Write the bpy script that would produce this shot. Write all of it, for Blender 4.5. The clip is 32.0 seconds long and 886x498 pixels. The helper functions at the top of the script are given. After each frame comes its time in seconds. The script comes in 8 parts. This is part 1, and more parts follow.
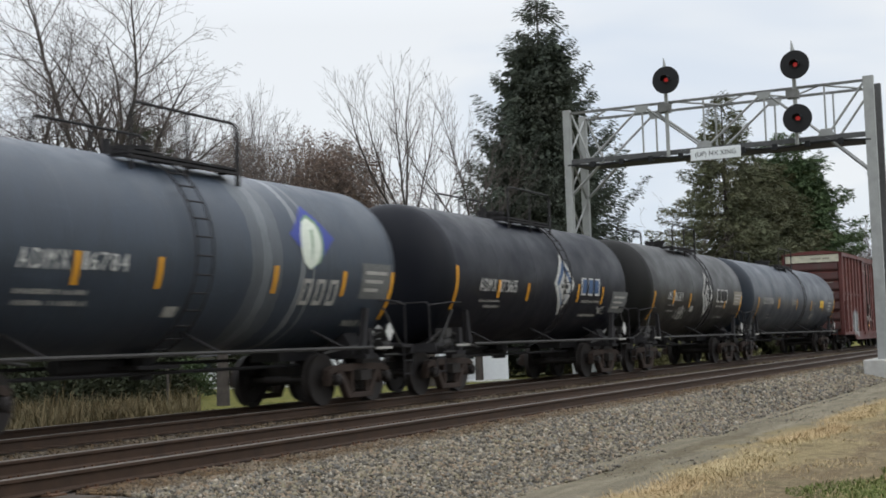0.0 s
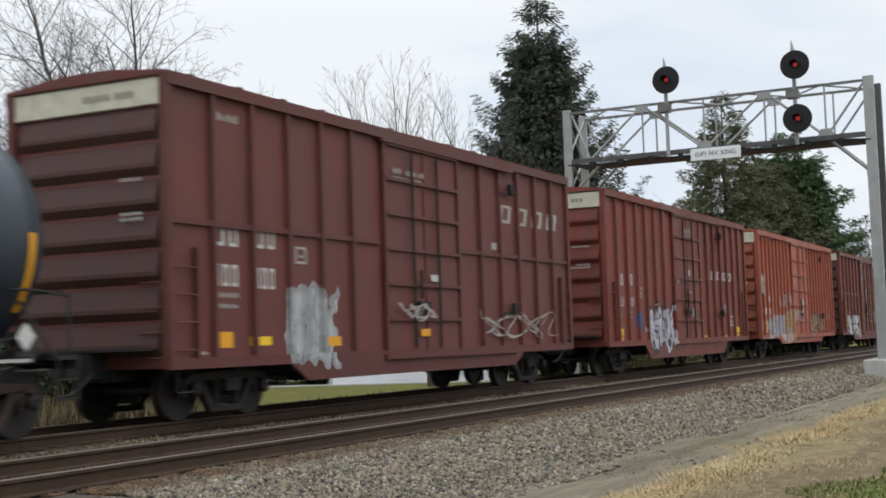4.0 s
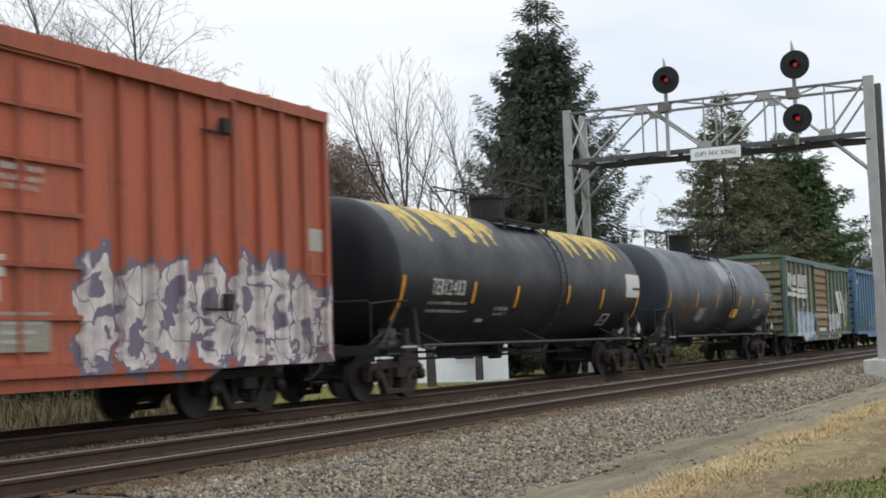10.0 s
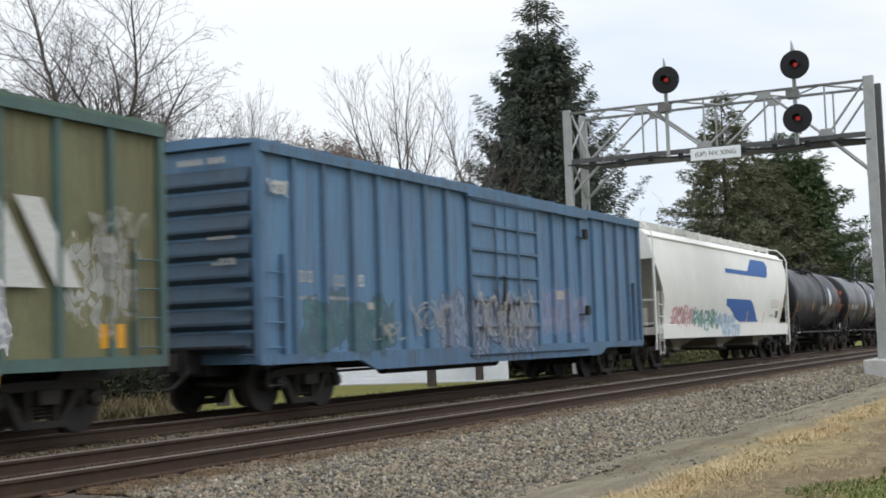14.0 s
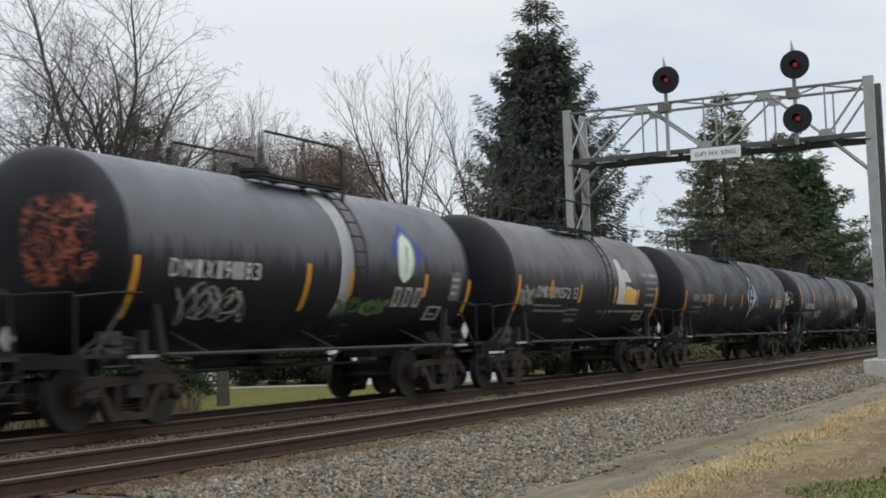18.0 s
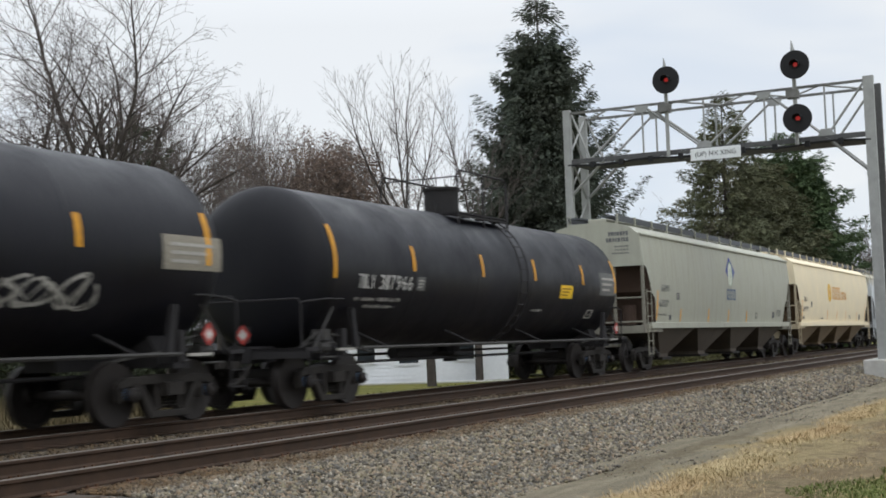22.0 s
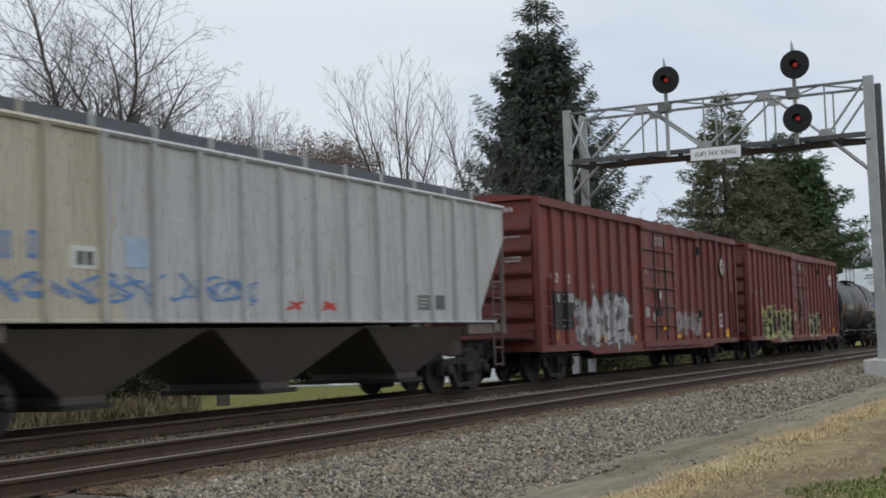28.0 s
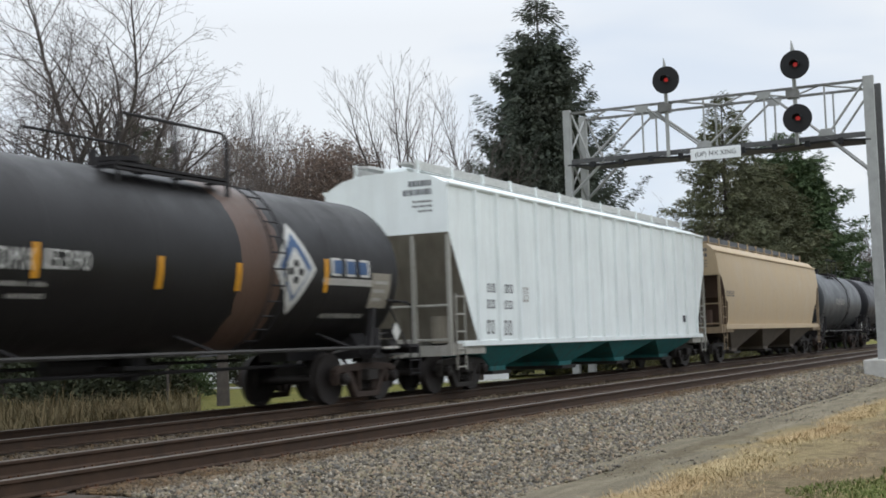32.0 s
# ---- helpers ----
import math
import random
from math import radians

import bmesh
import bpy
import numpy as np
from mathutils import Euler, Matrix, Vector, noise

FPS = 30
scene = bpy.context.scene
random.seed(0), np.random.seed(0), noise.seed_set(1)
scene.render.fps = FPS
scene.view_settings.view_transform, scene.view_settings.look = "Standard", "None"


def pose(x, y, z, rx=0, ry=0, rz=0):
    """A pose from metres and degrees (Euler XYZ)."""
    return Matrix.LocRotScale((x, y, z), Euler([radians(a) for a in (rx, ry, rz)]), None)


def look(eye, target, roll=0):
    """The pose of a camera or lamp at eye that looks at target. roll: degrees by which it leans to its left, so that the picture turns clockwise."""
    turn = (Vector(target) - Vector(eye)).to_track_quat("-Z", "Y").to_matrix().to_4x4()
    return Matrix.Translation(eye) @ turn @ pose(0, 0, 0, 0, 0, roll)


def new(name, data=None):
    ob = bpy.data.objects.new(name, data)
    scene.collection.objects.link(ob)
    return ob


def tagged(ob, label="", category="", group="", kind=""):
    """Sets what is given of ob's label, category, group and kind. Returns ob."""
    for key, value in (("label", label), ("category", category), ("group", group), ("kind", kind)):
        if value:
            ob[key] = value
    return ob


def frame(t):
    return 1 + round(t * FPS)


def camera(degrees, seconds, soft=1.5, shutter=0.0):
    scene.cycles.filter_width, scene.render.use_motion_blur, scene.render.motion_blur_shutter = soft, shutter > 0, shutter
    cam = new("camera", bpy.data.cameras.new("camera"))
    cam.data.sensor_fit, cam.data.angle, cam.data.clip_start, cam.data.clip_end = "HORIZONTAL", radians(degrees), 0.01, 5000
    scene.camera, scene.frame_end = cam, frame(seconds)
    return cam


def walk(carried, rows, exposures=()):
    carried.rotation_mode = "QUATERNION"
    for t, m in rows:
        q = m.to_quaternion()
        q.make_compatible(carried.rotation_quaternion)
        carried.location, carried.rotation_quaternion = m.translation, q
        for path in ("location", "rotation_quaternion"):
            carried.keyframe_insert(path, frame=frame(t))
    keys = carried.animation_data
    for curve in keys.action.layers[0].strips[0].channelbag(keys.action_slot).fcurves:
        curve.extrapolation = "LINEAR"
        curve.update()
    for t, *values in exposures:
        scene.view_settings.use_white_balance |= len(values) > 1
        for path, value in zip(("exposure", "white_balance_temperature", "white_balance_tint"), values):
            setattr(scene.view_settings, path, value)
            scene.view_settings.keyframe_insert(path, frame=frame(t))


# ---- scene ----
# World: x runs along the two tracks, y away from the viewer, z = 0 at the rail heads.
import itertools
from functools import lru_cache

NEAR_RAIL, GAUGE, SPACING = 8.39, 1.505, 4.046
NEAR_MID = NEAR_RAIL + GAUGE / 2
FAR_MID = NEAR_MID + SPACING
EYE = (0.0, 0.0, 1.04)
AIM = (0.89238, 0.44547, 0.07175)

cam = camera(37.55, 32.0, soft=1.75, shutter=0.3)
still = look(EYE, [a + 20 * b for a, b in zip(EYE, AIM)], -1.857)
walk(cam, [(0.0, still), (32.0, still)],
     [(0.0, 0.0, 6400, 10), (2.5, 0.0, 6400, 10), (5.5, 0.14, 6450, 10), (10.0, 0.16, 6450, 10), (14.0, 0.19, 6380, 10), (14.5, 0.12, 6380, 10), (16.5, -0.18, 6400, 10), (17.0, -0.20, 6400, 10),
      (18.0, -0.10, 6400, 10), (19.0, 0.0, 6420, 10), (25.5, 0.0, 6420, 10), (27.5, -0.20, 6180, 10), (29.0, -0.20, 6150, 10), (29.9, 0.0, 6300, 10), (32.0, 0.03, 6320, 10)])

# ---- light: a thin, bright overcast ----
SUN_UP, SUN_ROUND = 38.0, 205.0
world = bpy.data.worlds.new("overcast_sky")
scene.world = world
world.use_nodes = True
wt = world.node_tree
wt.nodes.clear()


def wn(kind, **kw):
    n = wt.nodes.new(kind)
    for k, v in kw.items():
        if k == "inputs":
            for i, val in v.items():
                n.inputs[i].default_value = val
    return n


sky = wt.nodes.new("ShaderNodeTexSky")
sky.sky_type, sky.sun_disc = "NISHITA", False
sky.sun_elevation, sky.sun_rotation = radians(SUN_UP), radians(SUN_ROUND)
sky_dim = wn("ShaderNodeVectorMath")
sky_dim.operation = "SCALE"
sky_dim.inputs["Scale"].default_value = 0.11
wt.links.new(sky.outputs[0], sky_dim.inputs[0])
wco = wt.nodes.new("ShaderNodeTexCoord")
wmap = wn("ShaderNodeMapping", inputs={"Scale": (1.0, 1.0, 3.4), "Location": (0.3, 0.15, 0.1)})
wt.links.new(wco.outputs["Generated"], wmap.inputs["Vector"])
wnoise = wn("ShaderNodeTexNoise", inputs={"Scale": 3.1, "Detail": 3.5, "Roughness": 0.5, "Distortion": 0.35})
wt.links.new(wmap.outputs[0], wnoise.inputs["Vector"])
wramp = wt.nodes.new("ShaderNodeValToRGB")
wramp.color_ramp.elements[0].position, wramp.color_ramp.elements[0].color = 0.33, (0.75, 0.825, 0.925, 1)
wramp.color_ramp.elements[1].position, wramp.color_ramp.elements[1].color = 0.56, (0.945, 0.968, 0.985, 1)
wt.links.new(wnoise.outputs[0], wramp.inputs[0])
wmix = wt.nodes.new("ShaderNodeMix")
wmix.data_type = "RGBA"
wmix.inputs[0].default_value = 0.9
wt.links.new(sky_dim.outputs[0], wmix.inputs[6])
wt.links.new(wramp.outputs[0], wmix.inputs[7])
wbg = wn("ShaderNodeBackground", inputs={"Strength": 0.99})
wsep = wt.nodes.new("ShaderNodeSeparateXYZ")
wt.links.new(wco.outputs["Generated"], wsep.inputs[0])
wup = wn("ShaderNodeMapRange", inputs={1: 0.24, 2: 1.0, 3: 0.97, 4: 2.75})
wt.links.new(wsep.outputs[2], wup.inputs[0])
wlift = wn("ShaderNodeVectorMath")
wlift.operation = "SCALE"
wt.links.new(wmix.outputs[2], wlift.inputs[0])
wt.links.new(wup.outputs[0], wlift.inputs["Scale"])
wt.links.new(wlift.outputs[0], wbg.inputs[0])
wout = wt.nodes.new("ShaderNodeOutputWorld")
wt.links.new(wbg.outputs[0], wout.inputs[0])

sun = new("sun", bpy.data.lights.new("sun", "SUN"))
sun.data.energy, sun.data.angle, sun.data.color = 0.3, radians(30), (1.0, 0.98, 0.93)
sun_from = Vector((-0.30, -0.55, 0.78))
sun.matrix_world = look(sun_from * 50, (0, 0, 0))
scene.view_settings.exposure = 0.0

# ---- materials ----


class Nodes:
    """A short way to write node materials."""

    def __init__(self, name, rough=0.7, metal=0.0, spec=0.3):
        self.m = bpy.data.materials.new(name)
        self.m.use_nodes = True
        self.t = self.m.node_tree
        self.b = self.t.nodes["Principled BSDF"]
        self.b.inputs["Roughness"].default_value = rough
        self.b.inputs["Metallic"].default_value = metal
        self.b.inputs["Specular IOR Level"].default_value = spec
        self.co = None

    def n(self, kind):
        return self.t.nodes.new(kind)

    def put(self, socket, v):
        if isinstance(v, bpy.types.NodeSocket):
            self.t.links.new(v, socket)
        else:
            if socket.type == "RGBA" and len(v) == 3:
                v = (*v, 1)
            socket.default_value = v

    def coord(self, ob=None, scale=(1, 1, 1), shift=(0, 0, 0), loose=False):
        c = self.n("ShaderNodeTexCoord")
        if ob is not None:
            c.object = ob
        mp = self.n("ShaderNodeMapping")
        self.put(mp.inputs["Vector"], c.outputs["Object"])
        mp.inputs["Scale"].default_value = scale
        mp.inputs["Location"].default_value = shift
        if loose:
            info = self.n("ShaderNodeObjectInfo")
            cx = self.n("ShaderNodeCombineXYZ")
            mul = self.math("MULTIPLY", info.outputs["Random"], 37.0)
            for i in range(3):
                self.put(cx.inputs[i], mul)
            self.put(mp.inputs["Location"], cx.outputs[0])
        return mp.outputs[0]

    def noise(self, co, scale, detail=3.0, rough=0.55, warp=0.0):
        n = self.n("ShaderNodeTexNoise")
        self.put(n.inputs["Vector"], co)
        n.inputs["Scale"].default_value = scale
        n.inputs["Detail"].default_value = detail
        n.inputs["Roughness"].default_value = rough
        n.inputs["Distortion"].default_value = warp
        return n.outputs[0]

    def math(self, op, a, b=0.0, clamp=False):
        n = self.n("ShaderNodeMath")
        n.operation, n.use_clamp = op, clamp
        self.put(n.inputs[0], a)
        self.put(n.inputs[1], b)
        return n.outputs[0]

    def span(self, v, lo, hi, a=0.0, b=1.0):
        n = self.n("ShaderNodeMapRange")
        self.put(n.inputs[0], v)
        for i, x in zip((1, 2, 3, 4), (lo, hi, a, b)):
            n.inputs[i].default_value = x
        return n.outputs[0]

    def mix(self, f, a, b, how="MIX"):
        n = self.n("ShaderNodeMix")
        n.data_type, n.blend_type = "RGBA", how
        self.put(n.inputs[0], f)
        self.put(n.inputs[6], a)
        self.put(n.inputs[7], b)
        return n.outputs[2]

    def color(self, c):
        self.put(self.b.inputs["Base Color"], c)
        return self

    def bump(self, h, strength=0.3, dist=0.01):
        n = self.n("ShaderNodeBump")
        n.inputs["Strength"].default_value = strength
        n.inputs["Distance"].default_value = dist
        self.put(n.inputs["Height"], h)
        self.put(self.b.inputs["Normal"], n.outputs[0])
        return self

    def rough(self, v):
        self.put(self.b.inputs["Roughness"], v)
        return self

    def xyz(self, co):
        n = self.n("ShaderNodeSeparateXYZ")
        self.put(n.inputs[0], co)
        return n.outputs


def plain(name, c, rough=0.7, metal=0.0, vary=0.25, scale=6.0, dark=None):
    k = Nodes(name, rough, metal)
    co = k.coord(loose=True)
    f = k.noise(co, scale, 4)
    g = k.noise(co, scale * 7, 2)
    lo = dark or tuple(x * (1 - vary) for x in c)
    hi = tuple(min(1, x * (1 + vary * 0.6)) for x in c)
    col = k.mix(k.span(f, 0.3, 0.7), lo, hi)
    col = k.mix(k.span(g, 0.3, 0.7, 0.0, 0.35), col, tuple(x * 0.75 for x in c))
    k.color(col).rough(k.span(f, 0.3, 0.7, rough - 0.08, min(1, rough + 0.1)))
    k.bump(g, 0.2, 0.004)
    return k.m


# ---- mesh helpers ----


def box(bm, x0, x1, y0, y1, z0, z1):
    v = [bm.verts.new(p) for p in itertools.product((x0, x1), (y0, y1), (z0, z1))]
    for f in ((0, 1, 3, 2), (4, 6, 7, 5), (0, 4, 5, 1), (2, 3, 7, 6), (0, 2, 6, 4), (1, 5, 7, 3)):
        bm.faces.new([v[i] for i in f])
    return v


def prism(bm, outline, lo, hi, axis="y"):
    """A polygon given in the two other axes, drawn out along axis."""
    def at(a, b, c):
        return {"x": (c, a, b), "y": (a, c, b), "z": (a, b, c)}[axis]
    p = [bm.verts.new(at(a, b, lo)) for a, b in outline]
    r = [bm.verts.new(at(a, b, hi)) for a, b in outline]
    n = len(p)
    bm.faces.new(p)
    bm.faces.new(r[::-1])
    for i in range(n):
        bm.faces.new((p[i], r[i], r[(i + 1) % n], p[(i + 1) % n]))


def tube(bm, pts, r, n=6, closed=True):
    """A pipe along points; r is one radius or one for each point."""
    pts = [Vector(p) for p in pts]
    rs = r if isinstance(r, (list, tuple)) else [r] * len(pts)
    rings = []
    for i, p in enumerate(pts):
        d = (pts[min(i + 1, len(pts) - 1)] - pts[max(i - 1, 0)]).normalized()
        side = d.orthogonal().normalized() if abs(d.z) > 0.98 else d.cross(Vector((0, 0, 1))).normalized()
        up = side.cross(d)
        rings.append([bm.verts.new(p + rs[i] * (math.cos(a) * side + math.sin(a) * up))
                      for a in (2 * math.pi * k / n for k in range(n))])
    for a, b in zip(rings, rings[1:]):
        for k in range(n):
            bm.faces.new((a[k], a[(k + 1) % n], b[(k + 1) % n], b[k]))
    if closed:
        bm.faces.new(rings[0][::-1])
        bm.faces.new(rings[-1])


def lathe_x(bm, outline, n=36, zc=0.0):
    """Turns (x, radius) pairs about the x axis at height zc."""
    rings = []
    for x, r in outline:
        if r < 1e-4:
            rings.append([bm.verts.new((x, 0, zc))])
        else:
            rings.append([bm.verts.new((x, r * math.sin(a), zc + r * math.cos(a)))
                          for a in (2 * math.pi * k / n for k in range(n))])
    for a, b in zip(rings, rings[1:]):
        for k in range(n):
            j = (k + 1) % n
            q = [a[k % len(a)], a[j % len(a)], b[j % len(b)], b[k % len(b)]]
            q = [v for i, v in enumerate(q) if v not in q[:i]]
            bm.faces.new(q)


def lathe_y(bm, outline, n=22):
    """Turns (y, radius) pairs about the y axis."""
    rings = [[bm.verts.new((r * math.cos(a), y, r * math.sin(a))) for a in (2 * math.pi * k / n for k in range(n))]
             for y, r in outline]
    for a, b in zip(rings, rings[1:]):
        for k in range(n):
            bm.faces.new((a[k], a[(k + 1) % n], b[(k + 1) % n], b[k]))
    bm.faces.new(rings[0])
    bm.faces.new(rings[-1][::-1])


def finish(name, bm, mat, smooth=None, bevel=0.0):
    if bevel:
        bmesh.ops.bevel(bm, geom=[e for e in bm.edges], offset=bevel, segments=1, affect="EDGES", clamp_overlap=True)
    bmesh.ops.recalc_face_normals(bm, faces=bm.faces)
    me = bpy.data.meshes.new(name)
    bm.to_mesh(me)
    bm.free()
    me.materials.append(mat)
    if smooth is not None:
        me.polygons.foreach_set("use_smooth", [True] * len(me.polygons))
        if smooth:
            me.set_sharp_from_angle(angle=radians(smooth))
    return me


def part(name, bm, mat, parent, label="", smooth=None, bevel=0.0):
    ob = new(name, finish(name, bm, mat, smooth, bevel))
    ob.parent = parent
    return tagged(ob, label)


def thing(name, bm, mat, label, category, group="", kind="", smooth=None, bevel=0.0):
    ob = new(name, finish(name, bm, mat, smooth, bevel))
    return tagged(ob, label, category, group, kind)


def base(name, label, category, group="", at=(0, 0, 0)):
    ob = new(name)
    ob.empty_display_size = 0.3
    ob.location = at
    return tagged(ob, label, category, group)


SHARED = {}


def shared(key, mat, build, smooth=None, bevel=0.0):
    """One mesh for all alike pieces."""
    k = (key, mat.name)
    if k not in SHARED:
        bm = bmesh.new()
        build(bm)
        SHARED[k] = finish(key, bm, mat, smooth, bevel)
    return SHARED[k]


def piece(name, me, parent, at=(0, 0, 0), rz=0.0, label=""):
    ob = new(name, me)
    ob.parent = parent
    ob.location = at
    if rz:
        ob.rotation_euler = (0, 0, rz)
    return tagged(ob, label)


def loose_mesh(name, verts, faces, mat, smooth=False):
    """A mesh from arrays: verts (n, 3), faces (m, 3 or 4)."""
    me = bpy.data.meshes.new(name)
    verts, faces = np.asarray(verts, np.float32), np.asarray(faces, np.int32)
    k = faces.shape[1]
    me.vertices.add(len(verts))
    me.vertices.foreach_set("co", verts.ravel())
    me.loops.add(faces.size)
    me.loops.foreach_set("vertex_index", faces.ravel())
    me.polygons.add(len(faces))
    me.polygons.foreach_set("loop_start", np.arange(0, faces.size, k, dtype=np.int32))
    me.polygons.foreach_set("loop_total", np.full(len(faces), k, np.int32))
    me.update(calc_edges=True)
    me.validate()
    if smooth:
        me.polygons.foreach_set("use_smooth", [True] * len(me.polygons))
    me.materials.append(mat)
    return me

# ---- the setting: ground, ballast, tracks ----
BED = [(5.5, -0.56), (6.0, -0.46), (6.7, -0.33), (7.3, -0.225), (7.8, -0.205), (8.3, -0.2), (9.0, -0.205), (9.9, -0.2),
       (10.5, -0.205), (11.1, -0.24), (11.6, -0.24), (12.1, -0.205), (12.5, -0.2), (13.2, -0.205), (13.9, -0.2), (14.5, -0.205),
       (15.0, -0.24), (15.9, -0.46), (16.7, -0.72)]


def ground_z(x, y):
    z = np.interp(y, [-60, -8, 2.0, 3.2, 4.2, 5.6, 7.0, 15.0, 17.5, 40, 400], [-0.9, -0.5, -0.40, -0.37, -0.44, -0.52, -0.6, -0.7, -0.72, -0.75, -0.8])
    if y < 6 and abs(x) < 90:
        z += 0.035 * noise.noise((x * 0.45, y * 0.8, 3.1)) + 0.02 * noise.noise((x * 1.7, y * 1.9, 7.7))
    return float(z)


def ground_material():
    k = Nodes("ground_soil_and_turf", 0.95, spec=0.1)
    co = k.coord()
    X, Y, Z = k.xyz(co)
    big = k.noise(co, 0.7, 4, 0.6)
    fine = k.noise(co, 9.0, 5, 0.65)
    grit = k.noise(co, 60.0, 3, 0.6)
    edge = k.math("ADD", Y, k.span(k.noise(co, 0.55, 4, 0.6), 0.25, 0.75, -0.9, 0.9))
    lane = k.noise(k.coord(None, (0.16, 1.0, 1.0)), 3.2, 5, 0.65)
    soil = k.mix(k.span(fine, 0.3, 0.72), (0.15, 0.128, 0.088), (0.255, 0.222, 0.158))
    soil = k.mix(k.span(lane, 0.42, 0.62, 0.75, 0), soil, (0.115, 0.098, 0.066))
    soil = k.mix(k.span(grit, 0.52, 0.72, 0, 0.5), soil, (0.31, 0.285, 0.23))
    # a damp wheel rut along the bare strip
    rut = k.math("ADD", k.math("SUBTRACT", Y, 4.97), k.span(k.noise(co, 0.8, 3), 0.3, 0.7, -0.16, 0.16))
    rut = k.math("MULTIPLY", k.span(k.math("ABSOLUTE", rut), 0.10, 0.34, 1, 0), k.math("MULTIPLY", k.span(X, 12.5, 14.5), k.span(X, 19.0, 22.5, 1, 0)))
    soil = k.mix(k.math("MULTIPLY", rut, 0.8), soil, k.mix(k.span(fine, 0.3, 0.7), (0.075, 0.062, 0.04), (0.15, 0.125, 0.08)))
    straw = k.mix(k.span(fine, 0.3, 0.7), (0.145, 0.112, 0.058), (0.27, 0.215, 0.115))
    earth = k.mix(k.span(fine, 0.3, 0.7), (0.085, 0.064, 0.038), (0.235, 0.185, 0.108))
    earth = k.mix(k.span(lane, 0.45, 0.6, 0.7, 0), earth, (0.13, 0.095, 0.055))
    earth = k.mix(k.span(k.noise(co, 1.6, 4), 0.55, 0.75, 0, 0.7), earth, (0.115, 0.098, 0.05))
    green = k.mix(k.span(fine, 0.3, 0.7), (0.06, 0.085, 0.02), (0.15, 0.17, 0.05))
    worn = k.math("ADD", edge, k.span(fine, 0.3, 0.7, -0.3, 0.3))
    near = k.mix(k.span(worn, 3.75, 4.3), straw, soil)
    near = k.mix(k.span(worn, 2.9, 3.4, 1, 0), near, earth)
    near = k.mix(k.span(k.math("ADD", k.math("ADD", Y, k.math("MULTIPLY", k.math("ABSOLUTE", k.math("SUBTRACT", X, 12.0)), 0.3)), k.span(big, 0.3, 0.7, -0.4, 0.4)), 2.0, 2.6, 1, 0), near, green)
    lawn = k.mix(k.span(big, 0.35, 0.7), (0.075, 0.085, 0.02), (0.14, 0.125, 0.035))
    lawn = k.mix(k.span(fine, 0.35, 0.7, 0, 0.6), lawn, (0.17, 0.15, 0.05))
    k.color(k.mix(k.span(Y, 15.0, 17.0), near, lawn))
    k.bump(k.math("ADD", k.math("MULTIPLY", fine, 0.6), grit), 0.8, 0.03)
    return k.m


def make_ground():
    xs = [-2500, -600, -150, -50, -20, -8, 0] + list(np.arange(4, 46, 0.35)) + [48, 52, 58, 66, 76, 90, 110, 150, 250, 600, 1500, 3000]
    ys = [-2500, -600, -150, -50, -20, -8, -3, -1, 0, 0.6] + list(np.arange(1.0, 6.4, 0.2)) + [7, 9, 12, 15, 17, 20, 25, 30, 40, 60, 110, 250, 600, 1500, 3500]
    verts = [(x, y, ground_z(x, y)) for x in xs for y in ys]
    n = len(ys)
    faces = [(i * n + j, (i + 1) * n + j, (i + 1) * n + j + 1, i * n + j + 1) for i in range(len(xs) - 1) for j in range(n - 1)]
    ob = new("ground", loose_mesh("ground", verts, faces, ground_material(), True))
    tagged(ob, "bare soil and winter turf beside the tracks", "ground", kind="structure")


make_ground()


def stone_material(name, tint=(1, 1, 1)):
    k = Nodes(name, 0.9, spec=0.2)
    geo = k.n("ShaderNodeNewGeometry")
    r = k.n("ShaderNodeValToRGB")
    e = r.color_ramp.elements
    cols = [(0.0, (0.07, 0.065, 0.06)), (0.22, (0.16, 0.145, 0.135)), (0.36, (0.25, 0.26, 0.285)), (0.48, (0.30, 0.27, 0.24)), (0.60, (0.41, 0.37, 0.27)), (0.70, (0.43, 0.405, 0.38)), (0.84, (0.40, 0.29, 0.21)), (1.0, (0.72, 0.69, 0.65))]
    e[0].position, e[0].color = cols[0][0], (*cols[0][1], 1)
    e[1].position, e[1].color = cols[-1][0], (*cols[-1][1], 1)
    for p, c in cols[1:-1]:
        x = e.new(p)
        x.color = (*c, 1)
    k.put(r.inputs[0], geo.outputs["Random Per Island"])
    co = k.coord()
    X, Y, Z = k.xyz(co)
    f = k.noise(co, 40, 3)
    c = k.mix(k.span(f, 0.3, 0.7, 0, 0.5), r.outputs[0], (0.16, 0.15, 0.14))
    # rust and brake dust along the near rails; a wider brown band darkens the far track's stones
    d = k.math("MAXIMUM", k.span(k.math("ABSOLUTE", k.math("SUBTRACT", Y, 8.78)), 0.95, 1.3, 1, 0), k.span(k.math("ABSOLUTE", k.math("SUBTRACT", Y, FAR_MID)), 1.0, 1.9, 1, 0))
    d = k.math("MULTIPLY", d, k.span(k.noise(co, 1.3, 4), 0.3, 0.6, 0.35, 0.97))
    c = k.mix(d, c, k.mix(k.span(k.noise(co, 18, 2), 0.35, 0.65), (0.07, 0.05, 0.034), (0.21, 0.138, 0.08)))
    k.color(k.mix(1.0, c, tint, "MULTIPLY"))
    k.bump(k.noise(co, 90, 3), 0.5, 0.006)
    return k.m


STONE = stone_material("crushed_stone", (0.54, 0.508, 0.425))


